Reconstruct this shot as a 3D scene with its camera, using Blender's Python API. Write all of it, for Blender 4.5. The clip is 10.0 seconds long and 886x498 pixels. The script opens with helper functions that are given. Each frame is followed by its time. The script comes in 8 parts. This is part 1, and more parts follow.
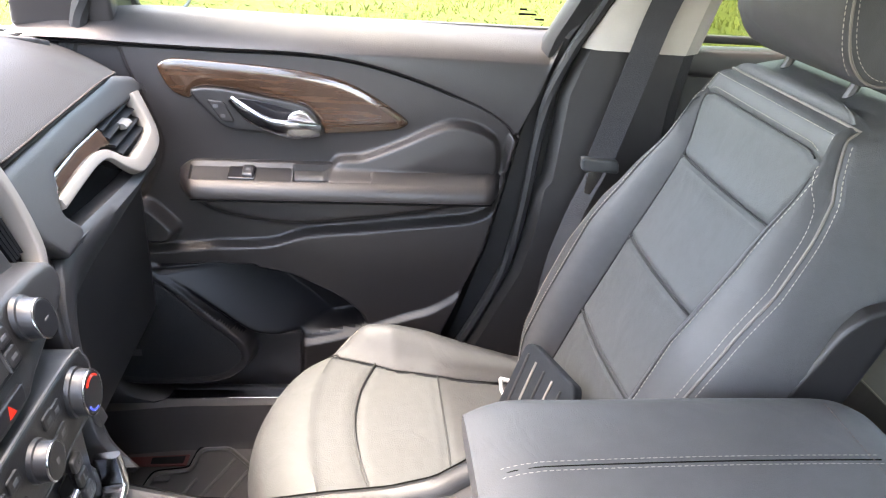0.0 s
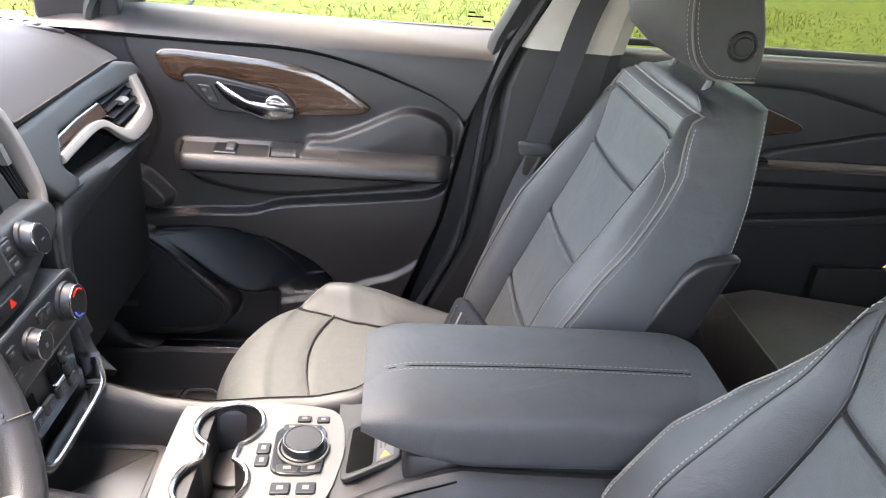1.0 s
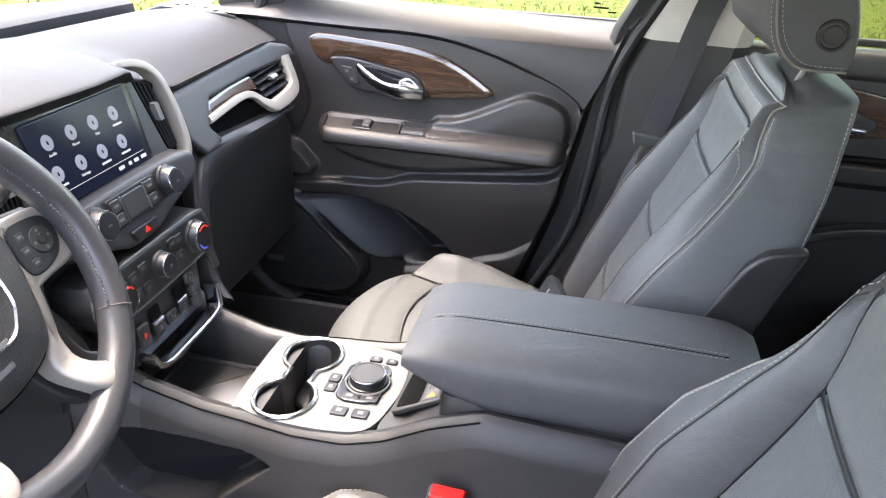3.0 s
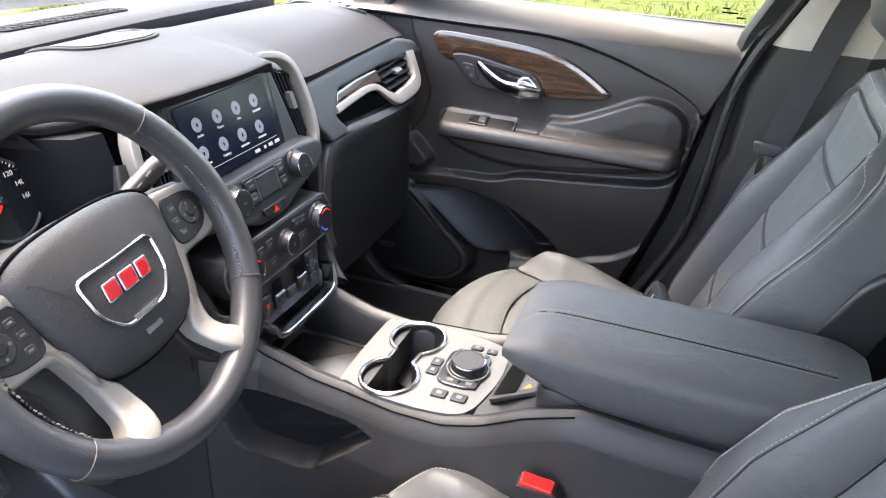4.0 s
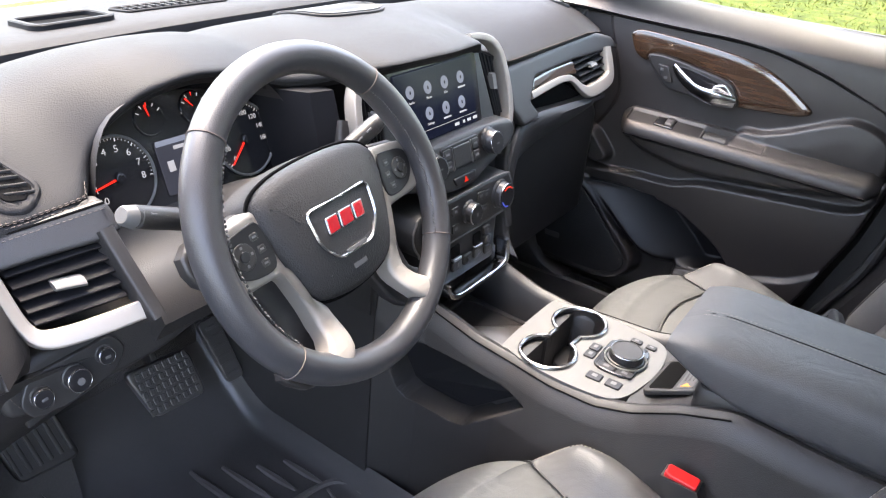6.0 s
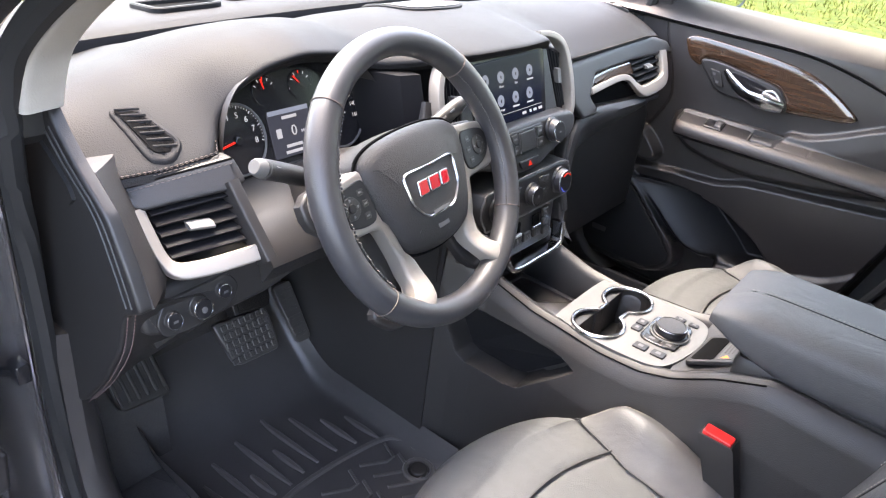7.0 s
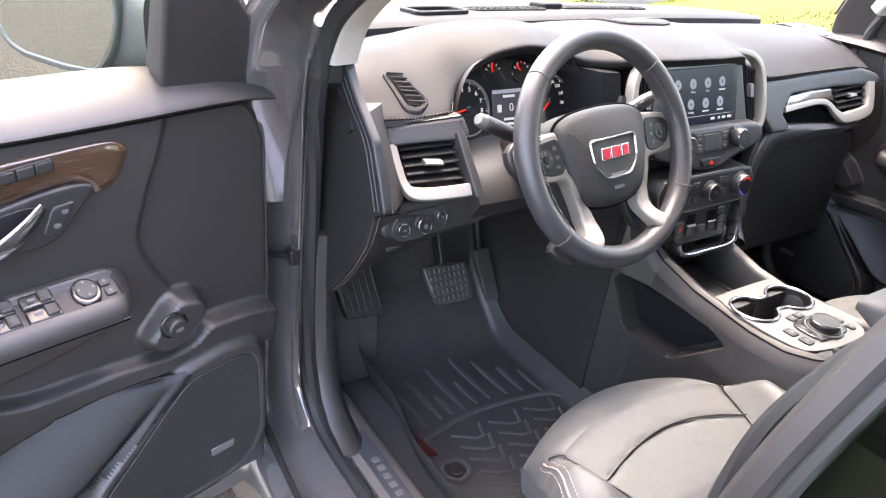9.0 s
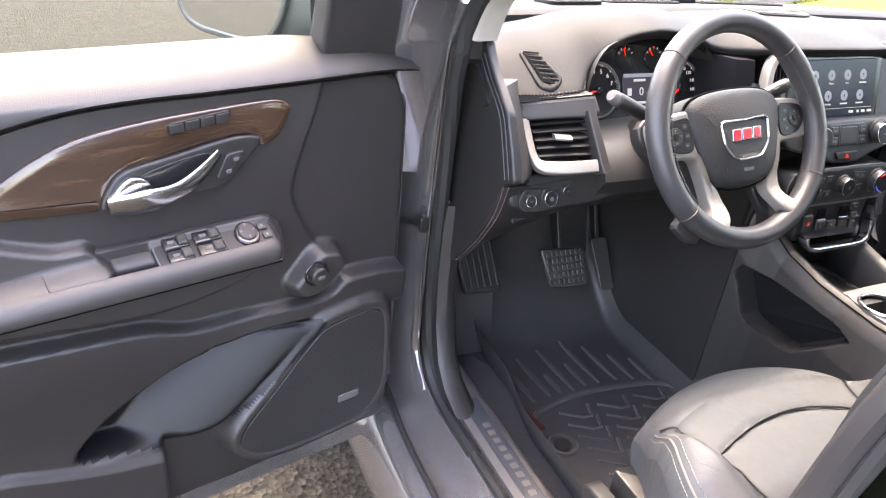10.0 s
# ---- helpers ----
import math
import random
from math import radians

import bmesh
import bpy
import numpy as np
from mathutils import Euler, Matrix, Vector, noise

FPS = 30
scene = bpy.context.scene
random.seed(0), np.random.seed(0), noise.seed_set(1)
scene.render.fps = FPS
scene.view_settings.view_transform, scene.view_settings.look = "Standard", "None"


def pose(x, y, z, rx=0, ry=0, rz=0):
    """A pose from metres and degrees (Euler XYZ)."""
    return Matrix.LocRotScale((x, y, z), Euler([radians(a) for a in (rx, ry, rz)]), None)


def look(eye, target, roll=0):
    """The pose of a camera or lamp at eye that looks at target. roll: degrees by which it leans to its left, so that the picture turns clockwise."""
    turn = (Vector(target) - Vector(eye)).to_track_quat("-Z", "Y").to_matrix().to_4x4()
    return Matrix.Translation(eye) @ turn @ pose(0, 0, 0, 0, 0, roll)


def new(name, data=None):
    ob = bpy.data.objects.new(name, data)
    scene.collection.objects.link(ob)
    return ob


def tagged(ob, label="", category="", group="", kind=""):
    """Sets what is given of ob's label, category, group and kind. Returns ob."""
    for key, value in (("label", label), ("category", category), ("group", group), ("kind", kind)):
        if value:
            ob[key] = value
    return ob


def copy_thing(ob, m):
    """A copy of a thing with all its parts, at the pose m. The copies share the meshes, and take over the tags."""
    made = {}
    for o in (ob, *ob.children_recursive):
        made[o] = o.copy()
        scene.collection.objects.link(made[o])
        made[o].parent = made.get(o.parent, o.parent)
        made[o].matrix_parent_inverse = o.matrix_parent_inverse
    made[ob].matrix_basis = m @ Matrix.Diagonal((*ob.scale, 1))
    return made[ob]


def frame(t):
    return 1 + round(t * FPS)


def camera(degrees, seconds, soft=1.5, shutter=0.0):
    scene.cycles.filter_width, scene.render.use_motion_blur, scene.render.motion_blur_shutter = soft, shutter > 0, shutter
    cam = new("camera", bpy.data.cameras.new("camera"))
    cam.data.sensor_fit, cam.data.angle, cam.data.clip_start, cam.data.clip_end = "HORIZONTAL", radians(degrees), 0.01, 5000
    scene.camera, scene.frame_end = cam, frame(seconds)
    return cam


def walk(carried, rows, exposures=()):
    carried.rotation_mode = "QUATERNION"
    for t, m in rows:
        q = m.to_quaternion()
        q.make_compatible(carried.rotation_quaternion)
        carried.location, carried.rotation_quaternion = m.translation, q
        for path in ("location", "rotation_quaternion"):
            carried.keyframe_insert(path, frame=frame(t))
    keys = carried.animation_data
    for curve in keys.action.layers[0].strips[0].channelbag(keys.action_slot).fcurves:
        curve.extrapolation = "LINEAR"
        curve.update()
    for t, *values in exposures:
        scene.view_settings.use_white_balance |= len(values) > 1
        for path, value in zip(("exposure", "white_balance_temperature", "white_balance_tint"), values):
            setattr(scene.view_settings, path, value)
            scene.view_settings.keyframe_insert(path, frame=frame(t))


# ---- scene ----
cam = camera(62.7, 10.0, soft=1.15)
PATH = [
    (0, (-0.144, -0.489, 1.401), (0.081, 1.289, 0.512), 4.0),
    (0.5, (-0.078, -0.61, 1.43), (0.11, 1.177, 0.55), 4.4),
    (1, (-0.024, -0.69, 1.437), (0.132, 1.096, 0.549), 4.8),
    (1.5, (0.035, -0.746, 1.432), (0.128, 1.037, 0.53), 4.9),
    (2, (0.092, -0.763, 1.427), (0.066, 1.02, 0.52), 4.4),
    (2.5, (0.13, -0.763, 1.432), (-0.056, 1.008, 0.522), 3.4),
    (4, (0.138, -0.804, 1.456), (-0.476, 0.851, 0.516), 2.6),
    (4.5, (0.127, -0.812, 1.456), (-0.59, 0.795, 0.505), 3.0),
    (5, (0.119, -0.819, 1.456), (-0.691, 0.736, 0.494), 3.5),
    (5.5, (0.124, -0.841, 1.455), (-0.779, 0.658, 0.486), 4.1),
    (7, (0.162, -1.005, 1.462), (-0.877, 0.401, 0.491), 6.5),
    (7.5, (0.198, -1.09, 1.475), (-0.9, 0.277, 0.512), 6.6),
    (8, (0.243, -1.135, 1.48), (-0.964, 0.146, 0.53), 6.5),
    (8.5, (0.317, -1.148, 1.473), (-1.02, 0.011, 0.539), 6.2),
    (9, (0.378, -1.171, 1.464), (-1.06, -0.147, 0.524), 6.2),
    (9.5, (0.425, -1.203, 1.453), (-1.097, -0.318, 0.504), 5.9),
    (10, (0.436, -1.237, 1.432), (-1.147, -0.461, 0.488), 5.4),
]
walk(cam, [(t, look(eye, target, roll)) for t, eye, target, roll in PATH],
     exposures=[(0.0, 5.00, 7800, 19), (0.5, 4.74, 7800, 19), (1.5, 4.62, 7800, 19), (2.5, 4.76, 7750, 19), (5.0, 4.30, 7550, 18), (7.5, 4.53, 7750, 20), (8.5, 4.58, 7850, 21), (10.0, 4.61, 8250, 22)])

# ---- sky, sun ----
SUN_TO = Vector((-0.37, 0.07, 1.0)).normalized()
world = bpy.data.worlds.new("sky")
scene.world = world
world.use_nodes = True
wn = world.node_tree
wn.nodes.clear()
sky = wn.nodes.new("ShaderNodeTexSky")
sky.sky_type = "NISHITA"
sky.sun_disc = False
sky.sun_elevation = math.asin(SUN_TO.z)
sky.sun_rotation = math.atan2(SUN_TO.x, SUN_TO.y)
sky.dust_density = 3.0
bg = wn.nodes.new("ShaderNodeBackground")
bg.inputs["Strength"].default_value = 0.15
wo = wn.nodes.new("ShaderNodeOutputWorld")
wn.links.new(sky.outputs[0], bg.inputs[0])
wn.links.new(bg.outputs[0], wo.inputs[0])
sun = new("sun", bpy.data.lights.new("sun", "SUN"))
sun.data.energy = 0.33
sun.data.angle = radians(1.2)
sun.data.color = (0.84, 0.955, 1.0)
sun.matrix_world = look(SUN_TO * 30, (0, 0, 0))


from mathutils.geometry import tessellate_polygon

# ---- materials ----
def mat(name, base, rough=0.5, metal=0.0, var=0.12, scale=30.0, bump=0.15, bscale=900.0, coat=0.0, spec=0.5,
        stretch=(1, 1, 1), cells=False, wear=0.08, tint=None, crease=0.0):
    m = bpy.data.materials.new(name)
    m.use_nodes = True
    n, l = m.node_tree.nodes, m.node_tree.links
    b = n["Principled BSDF"]
    tc = n.new("ShaderNodeTexCoord")
    mp = n.new("ShaderNodeMapping")
    mp.inputs["Scale"].default_value = stretch
    l.new(tc.outputs["Object"], mp.inputs[0])
    nz = n.new("ShaderNodeTexNoise")
    nz.inputs["Scale"].default_value = scale
    nz.inputs["Detail"].default_value = 6
    l.new(mp.outputs[0], nz.inputs[0])
    big = n.new("ShaderNodeTexNoise")
    big.inputs["Scale"].default_value = 4.0
    big.inputs["Detail"].default_value = 3
    l.new(tc.outputs["Object"], big.inputs[0])
    mx = n.new("ShaderNodeMix")
    mx.data_type = "RGBA"
    t = tint or base
    mx.inputs["A"].default_value = (*[c * (1 - var) for c in base], 1)
    mx.inputs["B"].default_value = (*[min(1, c * (1 + var)) for c in t], 1)
    l.new(nz.outputs["Fac"], mx.inputs["Factor"])
    l.new(mx.outputs["Result"], b.inputs["Base Color"])
    mr = n.new("ShaderNodeMapRange")
    mr.inputs["To Min"].default_value = max(0.02, rough - wear)
    mr.inputs["To Max"].default_value = min(1, rough + wear)
    l.new(big.outputs["Fac"], mr.inputs["Value"])
    l.new(mr.outputs["Result"], b.inputs["Roughness"])
    b.inputs["Metallic"].default_value = metal
    b.inputs["Specular IOR Level"].default_value = spec
    b.inputs["Coat Weight"].default_value = coat
    b.inputs["Coat Roughness"].default_value = 0.06
    if bump:
        tx = n.new("ShaderNodeTexVoronoi" if cells else "ShaderNodeTexNoise")
        tx.inputs["Scale"].default_value = bscale
        l.new(mp.outputs[0], tx.inputs[0])
        bp = n.new("ShaderNodeBump")
        bp.inputs["Strength"].default_value = bump
        bp.inputs["Distance"].default_value = 0.001
        l.new(tx.outputs["Distance" if cells else "Fac"], bp.inputs["Height"])
        l.new(bp.outputs[0], b.inputs["Normal"])
        if crease:
            wr = n.new("ShaderNodeTexNoise")
            wr.inputs["Scale"].default_value = 16
            wr.inputs["Detail"].default_value = 4
            wr.inputs["Distortion"].default_value = 1.2
            l.new(tc.outputs["Object"], wr.inputs[0])
            wb = n.new("ShaderNodeBump")
            wb.inputs["Strength"].default_value = crease
            wb.inputs["Distance"].default_value = 0.006
            l.new(wr.outputs["Fac"], wb.inputs["Height"])
            l.new(wb.outputs[0], bp.inputs["Normal"])
    return m


def glow(name, colour, strength):
    m = bpy.data.materials.new(name)
    m.use_nodes = True
    b = m.node_tree.nodes["Principled BSDF"]
    b.inputs["Base Color"].default_value = (*[c * 0.2 for c in colour], 1)
    b.inputs["Emission Color"].default_value = (*colour, 1)
    b.inputs["Emission Strength"].default_value = strength * 0.13
    b.inputs["Roughness"].default_value = 0.18
    b.inputs["Specular IOR Level"].default_value = 0.18
    return m


def glass_mat(name, colour, rough=0.0, ior=1.06):
    m = bpy.data.materials.new(name)
    m.use_nodes = True
    n, l = m.node_tree.nodes, m.node_tree.links
    n.clear()
    out = n.new("ShaderNodeOutputMaterial")
    tr = n.new("ShaderNodeBsdfTransparent")
    tr.inputs[0].default_value = (*colour, 1)
    gl = n.new("ShaderNodeBsdfGlossy")
    gl.inputs["Roughness"].default_value = rough
    fr = n.new("ShaderNodeFresnel")
    fr.inputs[0].default_value = ior
    mx = n.new("ShaderNodeMixShader")
    l.new(fr.outputs[0], mx.inputs[0])
    l.new(tr.outputs[0], mx.inputs[1])
    l.new(gl.outputs[0], mx.inputs[2])
    l.new(mx.outputs[0], out.inputs[0])
    return m


LEATHER = mat("black_leather", (0.057, 0.0572, 0.0576), 0.54, bump=0.22, bscale=900, cells=True, scale=60, spec=0.42, crease=0.35)
INSERT = mat("perforated_leather", (0.068, 0.070, 0.0698), 0.64, bump=0.30, bscale=600, cells=True, scale=80, spec=0.30, crease=0.30)
PIPING = mat("cream_piping", (0.15, 0.135, 0.118), 0.6, bump=0.2)
THREAD = mat("cream_thread", (0.33, 0.30, 0.255), 0.75, bump=0.2)
GREYTHREAD = mat("grey_thread", (0.22, 0.20, 0.18), 0.75, bump=0.2)
KICK = mat("grey_sill_plastic", (0.115, 0.105, 0.100), 0.38, bump=0.2)
ROSETHREAD = mat("rose_thread", (0.20, 0.13, 0.12), 0.7, bump=0.2)
APPLIQUE = mat("pillar_applique", (0.018, 0.0165, 0.0165), 0.50, bump=0.1)
SILLPLATE = mat("sill_plate", (0.060, 0.063, 0.070), 0.36, metal=0.3, bump=0.1, bscale=300, stretch=(1, 12, 1))
DARKTHREAD = mat("brown_thread", (0.09, 0.068, 0.058), 0.75, bump=0.2)
SOFT = mat("soft_dash_skin", (0.0200, 0.0190, 0.0188), 0.48, bump=0.2, bscale=750, cells=True, spec=0.45)
DASHTOP = mat("dash_top_skin", (0.0080, 0.0080, 0.0084), 0.64, bump=0.3, bscale=600, cells=True, spec=0.24)
HARD = mat("hard_black_plastic", (0.0165, 0.0155, 0.0150), 0.44, bump=0.25, bscale=900, spec=0.5)
DOORSKIN = mat("door_skin", (0.0205, 0.0182, 0.0174), 0.43, bump=0.2, bscale=750, cells=True, spec=0.6)
GLOSS = mat("gloss_black", (0.012, 0.012, 0.013), 0.16, bump=0.0, var=0.05)
VENTBLACK = mat("vent_black", (0.006, 0.006, 0.007), 0.6, bump=0.1, spec=0.15)
VOID = mat("dark_cavity", (0.004, 0.004, 0.004), 0.9, bump=0.0, spec=0.05)
SILVER = mat("satin_champagne_trim", (0.245, 0.222, 0.196), 0.46, metal=0.35, bump=0.05, var=0.05)
SATIN = mat("brushed_silver_plate", (0.105, 0.104, 0.101), 0.54, metal=0.35, bump=0.1, bscale=300, stretch=(12, 1, 1), var=0.08)
CHROME = mat("chrome", (0.46, 0.47, 0.49), 0.17, metal=1.0, bump=0.0, var=0.02, wear=0.04)
BEIGE = mat("beige_pillar_trim", (0.37, 0.34, 0.295), 0.7, bump=0.3, bscale=500)
HEADLINER = mat("beige_headliner", (0.72, 0.67, 0.59), 0.9, bump=0.3, bscale=900)
CARPET = mat("black_carpet", (0.040, 0.037, 0.035), 0.95, bump=0.9, bscale=1200, var=0.4, scale=300)
RUBBER = mat("black_rubber", (0.046, 0.043, 0.042), 0.36, bump=0.15, bscale=500, var=0.25, scale=12, spec=0.7)
PODBLACK = mat("satin_black_plastic", (0.010, 0.010, 0.011), 0.38, bump=0.1, bscale=900, spec=0.35)
KNOBRING = mat("knob_metal", (0.050, 0.050, 0.052), 0.36, metal=0.6, bump=0.0)
BRIGHT = mat("bright_satin_metal", (0.42, 0.42, 0.43), 0.26, metal=1.0, bump=0.0, var=0.03, wear=0.05)
EMBLEMRED = mat("emblem_red", (0.30, 0.006, 0.012), 0.30, bump=0.0, coat=0.5)
AIRBAG = mat("airbag_cover_skin", (0.020, 0.0195, 0.0195), 0.56, bump=0.45, bscale=520, cells=True, spec=0.4)
WHEEL = mat("wheel_leather", (0.030, 0.030, 0.032), 0.38, bump=0.14, bscale=700, cells=True, crease=0.15)
SEAL = mat("door_seal_rubber", (0.016, 0.016, 0.016), 0.55, bump=0.1)
PAINT = mat("graphite_metallic_paint", (0.24, 0.226, 0.222), 0.13, metal=0.7, bump=0.0, coat=1.0, var=0.2, scale=900, wear=0.10)
BELT = mat("seat_belt_webbing", (0.035, 0.035, 0.037), 0.7, bump=0.8, bscale=300, stretch=(1, 1, 3))
RED = mat("red_button_plastic", (0.45, 0.012, 0.012), 0.35, bump=0.0)
WHITE = mat("white_print", (0.10, 0.10, 0.10), 0.6, bump=0.0)
GREYPRINT = mat("grey_print", (0.075, 0.075, 0.075), 0.6, bump=0.0)
ORANGE = mat("orange_print", (0.75, 0.22, 0.03), 0.6, bump=0.0)
POUCH = mat("grey_fabric_pouch", (0.013, 0.016, 0.020), 0.8, bump=0.5, bscale=400, stretch=(1, 1, 6), spec=0.3)
PAPER = mat("white_paper", (0.45, 0.45, 0.44), 0.8, bump=0.0)
WOOD = mat("walnut_veneer", (0.0060, 0.0032, 0.0020), 0.22, bump=0.05, bscale=200, coat=1.0, var=0.75, scale=30,
           stretch=(0.45, 4, 6.0), tint=(0.046, 0.024, 0.0135))
# door plastic darkened to near-black: the map pocket's deep shade is in this colour
POCKET_SHADED = mat("pocket_shaded_plastic", (0.0045, 0.0045, 0.0055), 0.38, bump=0.1, spec=0.28)
MIRRORCASE = mat("mirror_case_plastic", (0.045, 0.048, 0.048), 0.45, bump=0.2)
MESH = mat("speaker_grille", (0.012, 0.012, 0.012), 0.5, bump=0.9, bscale=520, cells=True)
# mat rubber in a paler copy: sheen on the raised ridges put into colour
RIB_SHEEN = mat("mat_rib_sheen", (0.072, 0.066, 0.062), 0.34, bump=0.1, spec=0.8)
LABELRED = mat("mat_label", (0.07, 0.010, 0.008), 0.5)
TYRE = mat("tyre", (0.02, 0.02, 0.02), 0.8)
MIRROR = mat("mirror_silver", (0.86, 0.88, 0.88), 0.01, metal=1.0, bump=0.0, var=0.0, wear=0.0)
GLASS = glass_mat("window_glass", (0.90, 0.94, 0.90))
PRIVACY = glass_mat("privacy_glass", (0.56, 0.60, 0.50), ior=1.16)
WINDSHIELD = glass_mat("windshield_glass", (0.90, 0.93, 0.91))
SCREEN = glow("screen_navy", (0.008, 0.012, 0.030), 0.30)
ICON = glow("screen_icon", (0.34, 0.40, 0.52), 0.24)
ICONTEXT = glow("screen_text", (0.7, 0.75, 0.8), 0.26)
DIALRED = glow("needle_red", (1.0, 0.03, 0.02), 0.55)
DIALWHITE = glow("dial_white", (0.75, 0.78, 0.82), 0.22)
CLUSTER = glow("cluster_display", (0.03, 0.035, 0.05), 0.6)
REDLAMP = glow("red_lamp", (1.0, 0.05, 0.03), 0.22)
BLUELAMP = glow("blue_mark", (0.10, 0.16, 0.9), 0.25)


# ---- mesh helpers (FLIP mirrors across the car's middle) ----
FLIP = [False]


def part(name, verts, faces, material, parent=None, label="", smooth=True):
    """One mesh object in car coordinates, under a thing or a part."""
    if FLIP[0]:
        verts = [(v[0], -v[1], v[2]) for v in verts]
        faces = [tuple(reversed(f)) for f in faces]
    me = bpy.data.meshes.new(name)
    me.from_pydata([tuple(v) for v in verts], [], [tuple(f) for f in faces])
    me.validate()
    if smooth:
        me.polygons.foreach_set("use_smooth", [True] * len(me.polygons))
        me.set_sharp_from_angle(angle=radians(42))
    me.materials.append(material)
    ob = new(name, me)
    if parent is not None:
        ob.parent = parent
        if parent.type == "EMPTY":
            ob.matrix_parent_inverse = Matrix.Translation(-Vector(parent["base"]))
    if label:
        tagged(ob, label)
    return ob


def thing(name, base, label, category, group="", kind="", m=None):
    """An Empty at a thing's base; its parts are given in car coordinates."""
    ob = new(name)
    ob.empty_display_size = 0.05
    ob["base"] = tuple(base)
    ob.matrix_basis = (m or Matrix()) @ Matrix.Translation(base)
    return tagged(ob, label, category, group, kind)


def spline(pts, closed=False, n=8):
    """Catmull-Rom through points of any dimension."""
    p = [np.array(q, float) for q in pts]
    k, out = len(p), []
    for i in range(k if closed else k - 1):
        a, b, c, d = (p[(i + j) % k] if closed else p[min(max(i + j, 0), k - 1)] for j in (-1, 0, 1, 2))
        for s in range(n):
            t = s / n
            out.append(0.5 * (2 * b + (c - a) * t + (2 * a - 5 * b + 4 * c - d) * t * t + (3 * b - a - 3 * c + d) * t ** 3))
    if not closed:
        out.append(p[-1])
    return out


def rounded(pts, r, n=4):
    """A polygon with its corners rounded by radius r."""
    out, k = [], len(pts)
    for i in range(k):
        a, b, c = (np.array(pts[(i + j) % k], float) for j in (-1, 0, 1))
        u, v = a - b, c - b
        lu, lv = np.linalg.norm(u), np.linalg.norm(v)
        q = min(r, 0.45 * lu, 0.45 * lv)
        s, e = b + u / lu * q, b + v / lv * q
        for j in range(n + 1):
            t = j / n
            out.append((1 - t) ** 2 * s + 2 * t * (1 - t) * b + t * t * e)
    return out


def rect(w, h, r=0.0, n=4):
    p = [(-w / 2, -h / 2), (w / 2, -h / 2), (w / 2, h / 2), (-w / 2, h / 2)]
    return rounded(p, r, n) if r else p


def disc(r, n=32):
    return [(r * math.cos(2 * math.pi * i / n), r * math.sin(2 * math.pi * i / n)) for i in range(n)]


def ccw(pts):
    a = sum(pts[i - 1][0] * pts[i][1] - pts[i][0] * pts[i - 1][1] for i in range(len(pts)))
    return list(pts) if a > 0 else list(reversed(pts))


def inset(pts, d):
    k, out = len(pts), []
    for i in range(k):
        a, b, c = (np.array(pts[(i + j) % k], float)[:2] for j in (-1, 0, 1))
        u, v = b - a, c - b
        u, v = u / (np.linalg.norm(u) + 1e-9), v / (np.linalg.norm(v) + 1e-9)
        n = np.array([-u[1] - v[1], u[0] + v[0]])
        ln = np.linalg.norm(n) + 1e-9
        out.append(b + n / ln * d / max(0.5, ln / 2))
    return out


def pillow(name, outline, depth, r, m, material, parent=None, label="", dome=0.0, seg=4):
    """A plate with a rounded front edge. outline in the local xy plane of m (a Matrix, or a function of u, v, w)."""
    o = ccw([tuple(p) for p in outline])
    rings = [(0, 0.0), (0, depth - r)]
    for i in range(1, seg + 1):
        a = math.pi / 2 * i / seg
        rings.append((r * (1 - math.cos(a)), depth - r + r * math.sin(a)))
    if dome:
        for i in range(1, 5):
            rings.append((r + i * 0.5 * r, depth + dome * math.sin(math.pi / 2 * i / 4)))
    else:
        rings.append((1.6 * r + 0.0005, depth))
    put = m if callable(m) and not isinstance(m, Matrix) else (lambda u, v, w: m @ Vector((u, v, w)))
    verts, faces, k = [], [], len(o)
    for d, w in rings:
        for p in (inset(o, d) if d else o):
            verts.append(put(p[0], p[1], w))
    for j in range(len(rings) - 1):
        for i in range(k):
            a, b = j * k + i, j * k + (i + 1) % k
            faces.append((a, b, b + k, a + k))
    base = (len(rings) - 1) * k
    inner = inset(o, rings[-1][0])
    tris = tessellate_polygon([[Vector((p[0], p[1], 0.0)) for p in inner]])
    for a, b, c in tris:
        pa, pb, pc = inner[a], inner[b], inner[c]
        turn = (pb[0] - pa[0]) * (pc[1] - pa[1]) - (pb[1] - pa[1]) * (pc[0] - pa[0])
        if turn < 0:
            b, c = c, b
        faces.append((base + a, base + b, base + c))
        faces.append((c, b, a))
    ob = part(name, verts, faces, material, parent, label)
    for q in list(ob.data.polygons)[-2 * len(tris):]:
        q.use_smooth = False
    return ob


